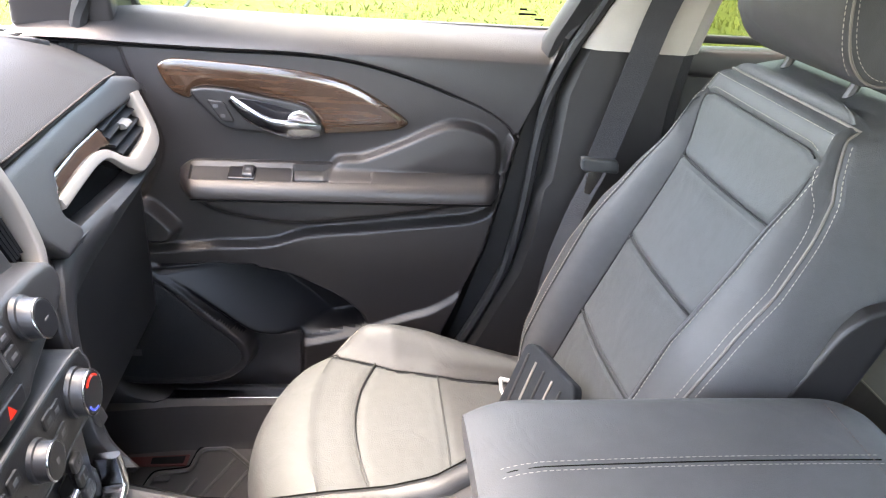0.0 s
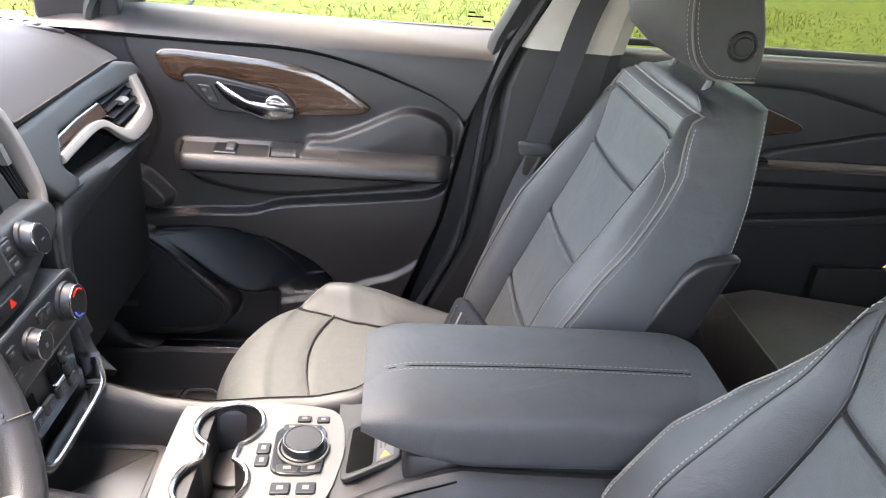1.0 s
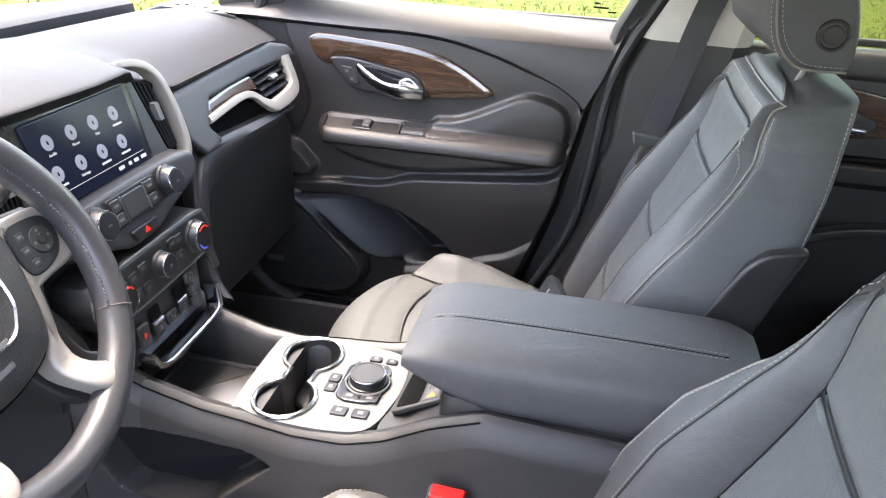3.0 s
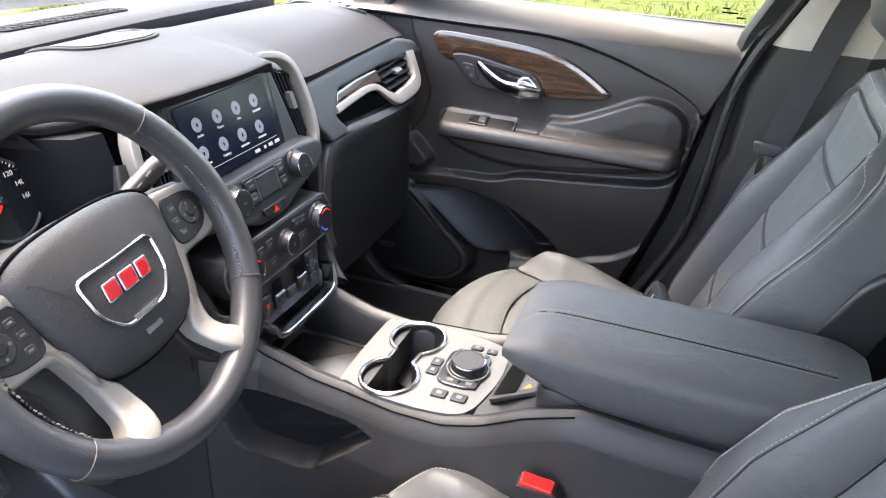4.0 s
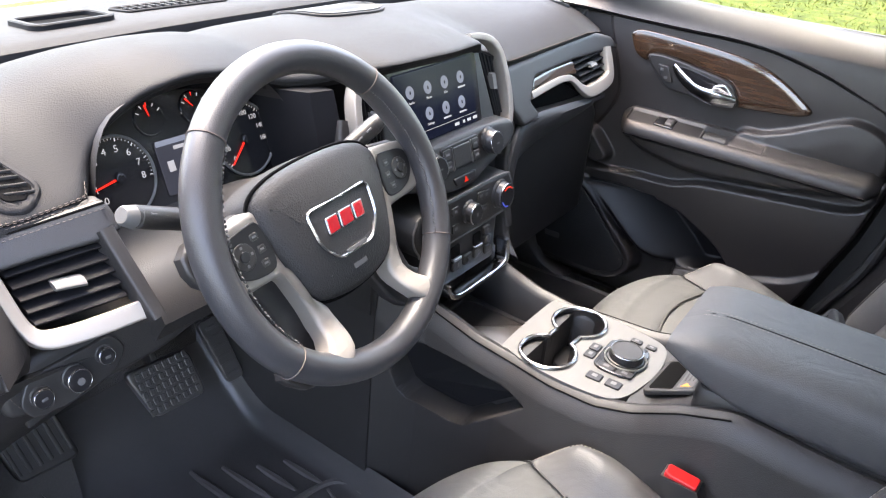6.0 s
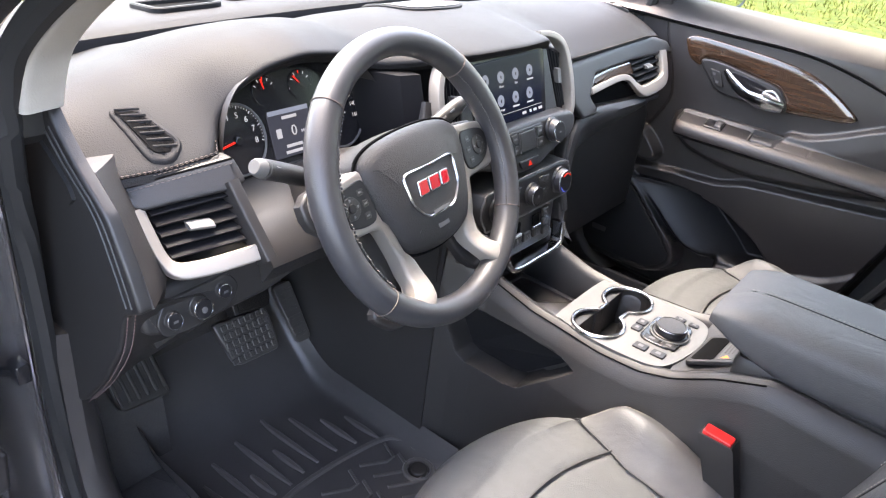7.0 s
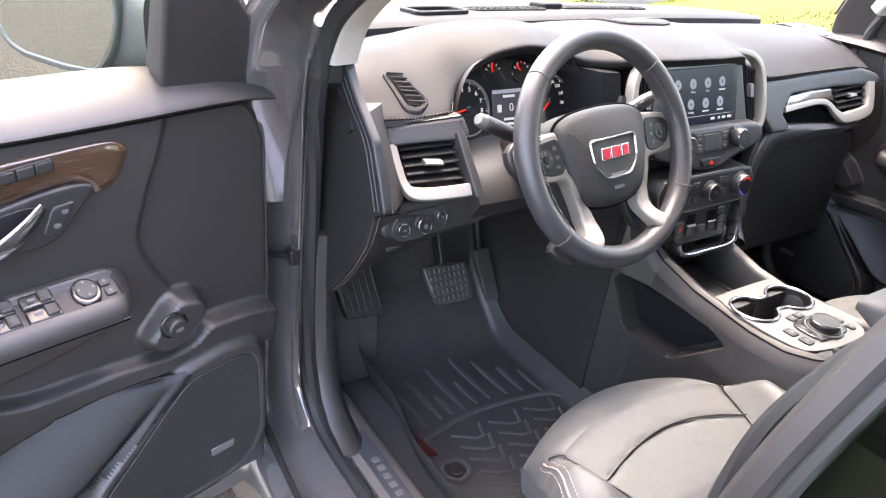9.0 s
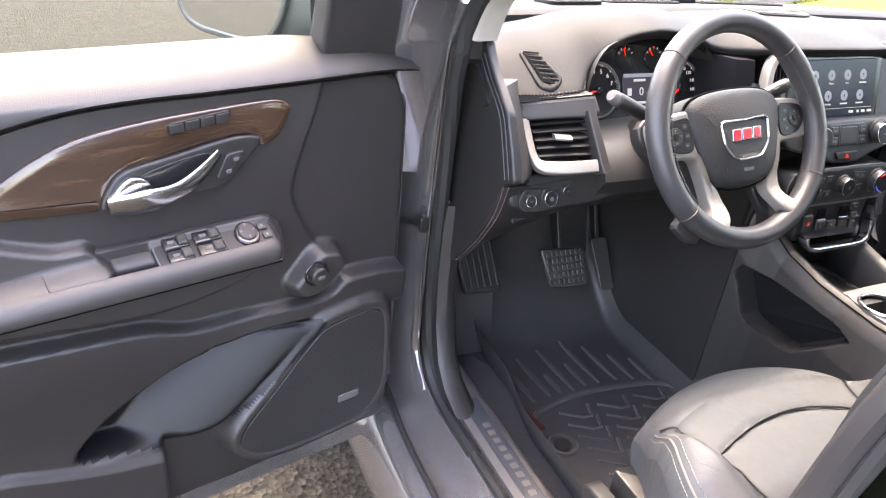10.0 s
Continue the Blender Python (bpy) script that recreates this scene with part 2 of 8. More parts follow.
def plate_with_hole(name, outer, hole, depth, m, material, parent=None, label=""):
    """A flat plate with one opening through it."""
    o, h = ccw([tuple(p) for p in outer]), ccw([tuple(p) for p in hole])
    pts = o + h
    k, q = len(o), len(h)
    n = k + q
    verts = [m(p[0], p[1], depth) for p in pts] + [m(p[0], p[1], 0.0) for p in pts]
    faces = []
    for a, b, c in tessellate_polygon([[Vector((p[0], p[1], 0)) for p in o], [Vector((p[0], p[1], 0)) for p in h]]):
        pa, pb, pc = pts[a], pts[b], pts[c]
        if (pb[0] - pa[0]) * (pc[1] - pa[1]) - (pb[1] - pa[1]) * (pc[0] - pa[0]) < 0:
            b, c = c, b
        faces += [(a, b, c), (c + n, b + n, a + n)]
    faces += [(i + n, (i + 1) % k + n, (i + 1) % k, i) for i in range(k)]
    faces += [(k + i, k + (i + 1) % q, k + (i + 1) % q + n, k + i + n) for i in range(q)]
    return part(name, verts, faces, material, parent, label, smooth=False)


def ringplate(name, outer, inner, depth, m, material, parent=None, label="", r=0.002):
    """A frame between two outlines of equal count."""
    k = len(outer)
    o, i_ = ccw(outer), ccw(inner)
    put = m if callable(m) and not isinstance(m, Matrix) else (lambda u, v, w: m @ Vector((u, v, w)))
    rows = [(o, 0), (o, depth - r), (inset(o, r), depth), (inset(i_, -r), depth), (i_, depth - r), (i_, 0)]
    verts = [put(p[0], p[1], w) for loop, w in rows for p in loop]
    faces = [(j * k + i, j * k + (i + 1) % k, (j + 1) % 6 * k + (i + 1) % k, (j + 1) % 6 * k + i) for j in range(6) for i in range(k)]
    return part(name, verts, faces, material, parent, label)


def frames(path, up=(0, 0, 1), closed=False):
    p = [Vector(q) for q in path]
    k, out = len(p), []
    side = None
    for i in range(k):
        a, b = (p[i - 1], p[(i + 1) % k]) if closed else (p[max(i - 1, 0)], p[min(i + 1, k - 1)])
        t = (b - a).normalized()
        s = t.cross(Vector(up))
        if s.length < 0.05:
            s = side if side is not None else t.orthogonal()
        side = s.normalized()
        out.append((p[i], side, side.cross(t).normalized()))
    return out


def sweep(name, profile, path, material, parent=None, label="", up=(0, 0, 1), closed=False, scale=None, cap=True):
    """A closed profile (side, up) swept along a path."""
    fr, k = frames(path, up, closed), len(profile)
    verts, faces = [], []
    for i, (c, s, u) in enumerate(fr):
        q = scale(i / max(1, len(fr) - 1)) if scale else 1.0
        verts += [c + s * (a * q) + u * (b * q) for a, b in profile]
    n = len(fr)
    for j in range(n if closed else n - 1):
        for i in range(k):
            a, b = j * k + i, j * k + (i + 1) % k
            c, d = (j + 1) % n * k + (i + 1) % k, (j + 1) % n * k + i
            faces.append((a, b, c, d))
    if cap and not closed:
        faces += [tuple(reversed(range(k))), tuple((n - 1) * k + i for i in range(k))]
    return part(name, verts, faces, material, parent, label)


def tube(name, path, r, material, parent=None, label="", closed=False, sides=8, scale=None):
    return sweep(name, disc(r, sides), path, material, parent, label, closed=closed, scale=scale, up=(0.12, 0.2, 0.97))


def loft(name, loops, material, parent=None, label="", caps=True):
    k = len(loops[0])
    verts = [v for lp in loops for v in lp]
    faces = [(j * k + i, j * k + (i + 1) % k, (j + 1) * k + (i + 1) % k, (j + 1) * k + i) for j in range(len(loops) - 1) for i in range(k)]
    if caps:
        faces += [tuple(reversed(range(k))), tuple((len(loops) - 1) * k + i for i in range(k))]
    return part(name, verts, faces, material, parent, label)


def box(name, lo, hi, material, parent=None, label="", r=0.004):
    (x0, y0, z0), (x1, y1, z1) = lo, hi
    r = min(r, (x1 - x0) / 3, (y1 - y0) / 3, (z1 - z0) / 2.1)
    o = rounded([(x0, y0), (x1, y0), (x1, y1), (x0, y1)], r, 3)
    rows = [(r, z0), (0, z0 + r), (0, z1 - r), (0.3 * r, z1 - 0.3 * r), (r, z1)]
    loops = [[(p[0], p[1], z) for p in (inset(o, d) if d else o)] for d, z in rows]
    return loft(name, loops, material, parent, label)


def stitches(name, path, material, parent, normal=None, length=0.0042, gap=0.0018, r=0.0005, label=""):
    """A row of short raised threads along a path."""
    p = [Vector(q) for q in path]
    d = [0.0]
    for a, b in zip(p, p[1:]):
        d.append(d[-1] + (b - a).length)
    verts, faces, s, i = [], [], 0.0, 0

    def at(q):
        j = int(np.searchsorted(d, q, "right")) - 1
        j = min(max(j, 0), len(p) - 2)
        t = (q - d[j]) / max(1e-9, d[j + 1] - d[j])
        return p[j].lerp(p[j + 1], t)
    while s + length < d[-1]:
        a, b = at(s), at(s + length)
        t = (b - a).normalized()
        u = t.orthogonal().normalized()
        w = t.cross(u)
        k = len(verts)
        for c, q in ((a, 0.4), (a.lerp(b, 0.25), 1), (a.lerp(b, 0.75), 1), (b, 0.4)):
            verts += [c + (u * x + w * y) * r * q for x, y in ((1, 0), (0, 1), (-1, 0), (0, -1))]
        for j in range(3):
            for i in range(4):
                faces.append((k + j * 4 + i, k + j * 4 + (i + 1) % 4, k + j * 4 + 4 + (i + 1) % 4, k + j * 4 + 4 + i))
        faces += [(k + 3, k + 2, k + 1, k), (k + 12, k + 13, k + 14, k + 15)]
        s += length + gap
    return part(name, verts, faces, material, parent, label)


def lettering(name, body, size, m, material, parent, depth=0.0003, align="CENTER"):
    cu = bpy.data.curves.new(name, "FONT")
    cu.body, cu.size, cu.align_x, cu.align_y, cu.extrude = body, size, align, "CENTER", depth
    cu.materials.append(material)
    ob = new(name, cu)
    ob.parent = parent
    if parent.type == "EMPTY":
        ob.matrix_parent_inverse = Matrix.Translation(-Vector(parent["base"]))
    ob.matrix_basis = m
    return ob


def lerp_keys(keys, t):
    return float(np.interp(t, [k[0] for k in keys], [k[1] for k in keys]))


def smooth(a, b, x):
    t = min(1.0, max(0.0, (x - a) / (b - a)))
    return t * t * (3 - 2 * t)


def seg_dist(p, a, b):
    p, a, b = np.array(p), np.array(a), np.array(b)
    t = np.clip(np.dot(p - a, b - a) / max(1e-12, np.dot(b - a, b - a)), 0, 1)
    return float(np.linalg.norm(p - a - t * (b - a)))


# ---- ground ----
def ground_material():
    m = bpy.data.materials.new("ground_gravel_and_grass")
    m.use_nodes = True
    n, l = m.node_tree.nodes, m.node_tree.links
    b = n["Principled BSDF"]
    tc = n.new("ShaderNodeTexCoord")
    sep = n.new("ShaderNodeSeparateXYZ")
    l.new(tc.outputs["Object"], sep.inputs[0])
    edge = n.new("ShaderNodeTexNoise")
    edge.inputs["Scale"].default_value = 1.5
    edge.inputs["Detail"].default_value = 8
    l.new(tc.outputs["Object"], edge.inputs[0])
    add = n.new("ShaderNodeMath")
    add.operation = "MULTIPLY_ADD"
    add.inputs[1].default_value = 1.2
    l.new(edge.outputs["Fac"], add.inputs[0])
    l.new(sep.outputs["Y"], add.inputs[2])
    step = n.new("ShaderNodeMapRange")
    step.inputs["From Min"].default_value = 2.6
    step.inputs["From Max"].default_value = 3.0
    l.new(add.outputs[0], step.inputs["Value"])
    stones = n.new("ShaderNodeTexVoronoi")
    stones.inputs["Scale"].default_value = 70
    l.new(tc.outputs["Object"], stones.inputs[0])
    g1 = n.new("ShaderNodeValToRGB")
    e = g1.color_ramp.elements
    e[0].color, e[1].color = (0.0052, 0.0045, 0.0036, 1), (0.037, 0.033, 0.0248, 1)
    e.new(0.5).color = (0.0160, 0.0141, 0.0109, 1)
    l.new(stones.outputs["Color"], g1.inputs[0])
    tuft = n.new("ShaderNodeTexNoise")
    tuft.inputs["Scale"].default_value = 5.0
    tuft.inputs["Detail"].default_value = 12
    tuft.inputs["Roughness"].default_value = 0.75
    l.new(tc.outputs["Object"], tuft.inputs[0])
    g2 = n.new("ShaderNodeValToRGB")
    e = g2.color_ramp.elements
    e[0].position, e[1].position = 0.36, 0.66
    e[0].color, e[1].color = (0.014, 0.020, 0.0022, 1), (0.098, 0.098, 0.022, 1)
    e.new(0.5).color = (0.046, 0.062, 0.0055, 1)
    l.new(tuft.outputs["Fac"], g2.inputs[0])
    mx = n.new("ShaderNodeMix")
    mx.data_type = "RGBA"
    l.new(step.outputs["Result"], mx.inputs["Factor"])
    l.new(g1.outputs[0], mx.inputs["A"])
    l.new(g2.outputs[0], mx.inputs["B"])
    l.new(mx.outputs["Result"], b.inputs["Base Color"])
    b.inputs["Roughness"].default_value = 0.95
    b.inputs["Specular IOR Level"].default_value = 0.15
    bp = n.new("ShaderNodeBump")
    bp.inputs["Strength"].default_value = 0.8
    bp.inputs["Distance"].default_value = 0.01
    l.new(stones.outputs["Distance"], bp.inputs["Height"])
    l.new(bp.outputs[0], b.inputs["Normal"])
    return m


GROUND = ground_material()
gv = [(x, y, 0.0) for y in (-600, -60, -8, -3, 3, 8, 60, 600) for x in (-600, -60, -8, -3, 3, 8, 60, 600)]
gf = [(j * 8 + i, j * 8 + i + 1, j * 8 + i + 9, j * 8 + i + 8) for j in range(7) for i in range(7)]
tagged(part("ground", gv, gf, GROUND, smooth=False), "gravel yard running into sunlit yellow-green grass", "ground", kind="structure")
# uneven grass blades over the near part of the lawn
BLADE = mat("grass_blade", (0.046, 0.060, 0.0060), 0.7, bump=0.0, var=0.5, scale=3.0, spec=0.2, tint=(0.105, 0.105, 0.022))
rng = np.random.default_rng(11)
gn = 26000
gx, gy = rng.uniform(-6, 9, gn), 2.7 + 9.5 * rng.uniform(0, 1, gn) ** 1.6
gh = rng.uniform(0.02, 0.07, gn) * (0.6 + 0.8 * (np.sin(gx * 1.7 + 2 * np.sin(gy)) > 0.2))
ga, gl_ = rng.uniform(0, 2 * np.pi, gn), rng.uniform(-0.05, 0.05, (gn, 2))
gw = 0.006 + 0.006 * rng.uniform(0, 1, gn)
bv = np.stack([np.stack([gx - gw * np.cos(ga), gy - gw * np.sin(ga), 0 * gx], 1), np.stack([gx + gw * np.cos(ga), gy + gw * np.sin(ga), 0 * gx], 1), np.stack([gx + gl_[:, 0], gy + gl_[:, 1], gh], 1)], 1).reshape(-1, 3)
tagged(part("grass", bv.tolist(), [(3 * i, 3 * i + 1, 3 * i + 2) for i in range(gn)], BLADE, smooth=False), "short uneven yellow-green grass beside the gravel", "grass", kind="stuff")

# ---- car body ----
body = thing("vehicle_shell", (0, 0, 0.25), "dark graphite car body with beige pillar trim and headliner", "car")
box("floor_pan", (-1.15, -0.72, 0.36), (2.25, 0.72, 0.425), CARPET, body)
# toe board rises to the front of both footwells
loft("toe_board", [[(-1.16, y, 0.42), (-0.80, y, 0.425), (-1.02, y, 0.80), (-1.04, y, 1.0), (-1.16, y, 1.0)] for y in (-0.72, 0.72)], CARPET, body)
box("firewall", (-1.24, -0.74, 0.30), (-1.17, 0.74, 1.12), HARD, body)
# tunnel under the console
loft("tunnel", [[(x, -0.14, 0.42), (x, 0.14, 0.42), (x, 0.10, 0.60), (x, -0.10, 0.60)] for x in (-1.1, 0.6)], CARPET, body)


def sill(sign):
    FLIP[0] = sign < 0
    # trimmed inner sill, seal, painted jamb and rocker, from inside to outside
    trim = [(0.600, 0.425), (0.612, 0.455), (0.632, 0.482), (0.652, 0.490), (0.690, 0.490), (0.700, 0.490), (0.700, 0.40), (0.590, 0.40)]
    loft("sill_trim", [[(x, y, z) for y, z in trim] for x in (-0.70, -0.3, 0.1, 0.50)], KICK, body)
    tube("sill_seal", [(x, 0.714, 0.480) for x in np.linspace(-0.5, 0.45, 12)], 0.011, SEAL, body)
    jamb = [(0.700, 0.38), (0.700, 0.478), (0.735, 0.474), (0.760, 0.464), (0.800, 0.456), (0.835, 0.445), (0.862, 0.40), (0.868, 0.32), (0.84, 0.24), (0.72, 0.22)]
    loft("rocker", [[(x, y, z) for y, z in jamb] for x in (-0.80, -0.3, 0.2, 1.1)], PAINT, body)
    tube("rocker_seal", spline([(-0.66, 0.80, 0.475), (-0.5, 0.812, 0.464), (-0.2, 0.815, 0.462), (0.3, 0.815, 0.462)]), 0.006, SEAL, body)
    # hinge pillar: painted face that flares into the rocker
    loops = []
    for z, xa, xb in ((0.44, -0.54, -0.70), (0.48, -0.63, -0.745), (0.51, -0.668, -0.765), (0.55, -0.683, -0.778), (0.65, -0.686, -0.775), (0.80, -0.676, -0.762), (1.00, -0.656, -0.745),
                      (1.10, -0.635, -0.738), (1.16, -0.612, -0.738), (1.20, -0.592, -0.736), (1.245, -0.565, -0.725)):
        if sign > 0 and z > 1.17:
            continue
        loops.append([(xa, 0.722, z), (xa - 0.012, 0.745, z), (xb + 0.05, 0.765, z), (xb + 0.012, 0.772, z), (xb, 0.80, z), (xb - 0.01, 0.84 - 0.03 * smooth(1.1, 1.25, z), z), (-0.95 + 0.17 * smooth(1.1, 1.19, z), 0.85 - 0.05 * smooth(1.0, 1.25, z), z), (-0.95 + 0.17 * smooth(1.1, 1.19, z), 0.71, z), (-0.72, 0.71, z)])
    loft("hinge_pillar", loops, PAINT, body)
    for zz in (0.62, 1.02):
        box("door_hinge", (-0.79, 0.785, zz), (-0.745, 0.82, zz + 0.07), PAINT, body)
    pillow("pillar_bolt", disc(0.011, 6), 0.006, 0.002, lambda u, v, w: (-0.668 + u, 0.764 - w, 1.205 + v), PAINT, body)
    # A pillar outer skin, seals, beige inner trim up to the roof
    run = spline([(-0.588, 0.735, 1.17), (-0.575, 0.733, 1.215), (-0.54, 0.728, 1.27), (-0.44, 0.712, 1.345), (-0.25, 0.68, 1.45), (-0.08, 0.655, 1.52), (0.10, 0.64, 1.55), (0.30, 0.632, 1.56), (1.2, 0.62, 1.55), (2.0, 0.58, 1.50)], n=6)
    flat = rounded([(-0.062, -0.030), (0.030, -0.034), (0.034, 0.010), (0.0, 0.030), (-0.060, 0.020)], 0.012)
    sweep("a_pillar_skin", flat, [(-0.722, 0.762, 0.94), (-0.700, 0.770, 1.02), (-0.672, 0.774, 1.10)] + [(p[0] - 0.050 * smooth(0.1, -0.3, p[0]), p[1] + 0.040, p[2] + 0.015 + 0.01 * smooth(-0.5, -0.1, p[0])) for p in run], PAINT, body)
    low = [(-0.575, 0.716, 0.485), (-0.622, 0.716, 0.508), (-0.650, 0.716, 0.55), (-0.660, 0.716, 0.62), (-0.658, 0.718, 0.75), (-0.645, 0.720, 0.90), (-0.628, 0.724, 1.03), (-0.610, 0.73, 1.11)]
    sealrun = spline([(-0.42, 0.714, 0.478), (-0.50, 0.715, 0.478)] + low, n=6) + [tuple(q) for q in run]
    tube("door_opening_seal", sealrun, 0.014, SEAL, body)
    tube("pillar_seam", [(p[0] - 0.022, p[1] + 0.012, p[2] - 0.004) for p in sealrun[10:60]], 0.003, PAINT, body)
    trimrun = [(p[0] - 0.004, p[1] - 0.030, p[2] + 0.006) for p in run[3 if sign < 0 else 9:34]]
    sweep("a_pillar_trim", rounded([(-0.026, -0.018), (0.024, -0.018), (0.024, 0.014), (-0.026, 0.018)], 0.010), trimrun, BEIGE, body)
    box("cowl_side", (-1.24, 0.700, 0.40), (-0.745, 0.722, 1.12), HARD, body)
    # kick panel behind the hinge pillar, inside the footwell
    loft("kick_panel", [[(-1.1, 0.655, z), (x - 0.03, 0.662, z), (x - 0.006, 0.676, z), (x, 0.694, z), (x - 0.008, 0.712, z), (-1.1, 0.712, z)] for z, x in ((0.42, -0.46), (0.492, -0.50), (0.51, -0.56), (0.55, -0.60), (0.62, -0.626), (0.72, -0.636), (0.84, -0.632), (0.88, -0.632))], DOORSKIN, body)
    # B pillar: dark lower trim, beige upper trim
    rows = ((0.42, 0.02, 0.33), (0.60, 0.068, 0.345), (0.76, 0.140, 0.375), (0.86, 0.160, 0.385), (0.93, 0.166, 0.39), (0.945, 0.178, 0.392), (1.10, 0.188, 0.397), (1.184, 0.214, 0.408))
    loft("b_pillar_lower_trim", [[(a + 0.01, 0.765, z), (a, 0.715, z), (a + 0.015, 0.695, z), (b - 0.03, 0.672, z), (b, 0.70, z), (b, 0.765, z)] for z, a, b in rows], HARD, body)
    rows = ((1.180, 0.213, 0.408), (1.26, 0.253, 0.420), (1.40, 0.315, 0.452), (1.56, 0.375, 0.49))
    loft("b_pillar_upper_trim", [[(a + 0.01, 0.74 - (z - 1.18) * 0.2, z), (a, 0.700 - (z - 1.18) * 0.2, z), (a + 0.02, 0.683 - (z - 1.18) * 0.2, z), (b - 0.03, 0.668 - (z - 1.18) * 0.2, z), (b, 0.69 - (z - 1.18) * 0.2, z), (b, 0.74 - (z - 1.18) * 0.2, z)] for z, a, b in rows], BEIGE, body)
    loft("b_pillar_jamb", [[(a, 0.768 - 0.3 * max(0.0, z - 1.10), z), (a, 0.750 - 0.3 * max(0.0, z - 1.10), z), (a + 0.012, 0.735 - 0.3 * max(0.0, z - 1.10), z), (b, 0.735 - 0.3 * max(0.0, z - 1.10), z), (b, 0.768 - 0.3 * max(0.0, z - 1.10), z)] for z, a, b in [(z, a - (0.055 if sign > 0 else 0.0), b) for z, a, b in ((0.42, 0.01, 0.1), (0.58, 0.07, 0.13), (0.80, 0.138, 0.2), (0.98, 0.172, 0.22), (1.10, 0.192, 0.25), (1.19, 0.212, 0.26), (1.56, 0.372, 0.42))]], SEAL, body)
    tube("b_pillar_seal", spline([(0.01, 0.712, 0.53), (0.055, 0.712, 0.60), (0.125, 0.712, 0.76), (0.15, 0.712, 0.9), (0.168, 0.71, 1.08), (0.20, 0.70, 1.18), (0.24, 0.69, 1.26), (0.37, 0.645, 1.55)]), 0.010, SEAL, body)
    keys = ((0.40, 0.02), (0.8, 0.150), (1.0, 0.182), (1.1, 0.197), (1.19, 0.215), (1.28, 0.238), (1.40, 0.280), (1.56, 0.355))
    rows = [(p[2], p[0]) for p in spline([(a, 0.0, z) for z, a in keys], n=4)]
    lean = lambda z: 0.15 * (z - 1.14 + math.sqrt((z - 1.14) ** 2 + 0.004))
    loft("b_pillar_skin", [[(a, 0.797 - lean(z), z), (a - 0.002, 0.765 - lean(z), z), (a + 0.024, 0.765 - lean(z), z), (a + 0.024, 0.797 - lean(z), z), (a + 0.018, 0.803 - lean(z), z), (a + 0.006, 0.803 - lean(z), z)] for z, a in rows], APPLIQUE, body)
    tube("b_pillar_gap_seal", [(a + 0.028, 0.790 - lean(z), z) for z, a in rows], 0.008, SEAL, body)
    sweep("roof_rail", rounded([(-0.05, -0.03), (0.05, -0.03), (0.05, 0.03), (-0.05, 0.03)], 0.02), [(p[0], p[1] - 0.02, p[2] + 0.04) for p in run[18:]], PAINT, body)
    # quarter behind the rear door
    box("rear_arch_trim", (0.94, 0.700, 0.40), (1.34, 0.722, 0.74), HARD, body)
    box("rear_quarter", (1.28, 0.70, 0.3), (2.3, 0.88, 1.16), PAINT, body)
    FLIP[0] = False


sill(1)
sill(-1)
# roof skin over a beige headliner, windshield, rear end
rl = [[(x, y * w, z - 0.06 * abs(y / 0.62) ** 3) for y in np.linspace(-0.62, 0.62, 15)] for x, w, z in ((-0.29, 0.90, 1.505), (-0.20, 0.915, 1.548), (-0.08, 0.94, 1.582), (0.1, 0.97, 1.605), (0.8, 1.0, 1.635), (1.6, 0.95, 1.60), (2.1, 0.9, 1.52))]
v = [p for r in rl for p in r]
f = [(j * 15 + i, j * 15 + i + 1, j * 15 + i + 16, j * 15 + i + 15) for j in range(6) for i in range(14)]
part("headliner", [(a, b, c - 0.03) for a, b, c in v], f, HEADLINER, body)
part("roof_skin", [(a, b, c + 0.005) for a, b, c in v], f, PAINT, body)
ws = [[(x, y * w, z - 0.03 * abs(y) ** 2) for y in np.linspace(-1, 1, 13)] for x, w, z in ((-1.45, 0.76, 1.110), (-0.98, 0.70, 1.240), (-0.62, 0.635, 1.385), (-0.27, 0.575, 1.52))]
v = [p for r in ws for p in r] + [(a, b, c - 0.005) for r in ws for a, b, c in r]
f = [(j * 13 + i, j * 13 + i + 1, j * 13 + i + 14, j * 13 + i + 13) for j in range(3) for i in range(12)]
part("windshield", v, f + [tuple(reversed([q + 52 for q in g])) for g in f], WINDSHIELD, body, "clear raked windshield").visible_shadow = False
box("cowl", (-1.36, -0.72, 1.02), (-1.14, 0.72, 1.085), HARD, body)
box("tailgate", (2.25, -0.74, 0.3), (2.33, 0.74, 1.12), PAINT, body)
tg = [[(2.28, -0.66, 1.12), (2.28, 0.66, 1.12), (2.30, 0.66, 1.12), (2.30, -0.66, 1.12)], [(2.06, -0.55, 1.50), (2.06, 0.55, 1.50), (2.08, 0.55, 1.50), (2.08, -0.55, 1.50)]]
loft("rear_window", tg, PRIVACY, body).visible_shadow = False
# bonnet and wings ahead of the windshield
bl = [[(x, y, z - 0.10 * abs(y / 0.9) ** 4) for y in np.linspace(-0.9, 0.9, 15)] for x, z in ((-1.20, 1.07), (-1.5, 1.05), (-2.0, 0.98), (-2.25, 0.86))]
v = [p for r in bl for p in r]
f = [(j * 15 + i, j * 15 + i + 1, j * 15 + i + 16, j * 15 + i + 15) for j in range(3) for i in range(14)]
part("bonnet", v, f, PAINT, body)
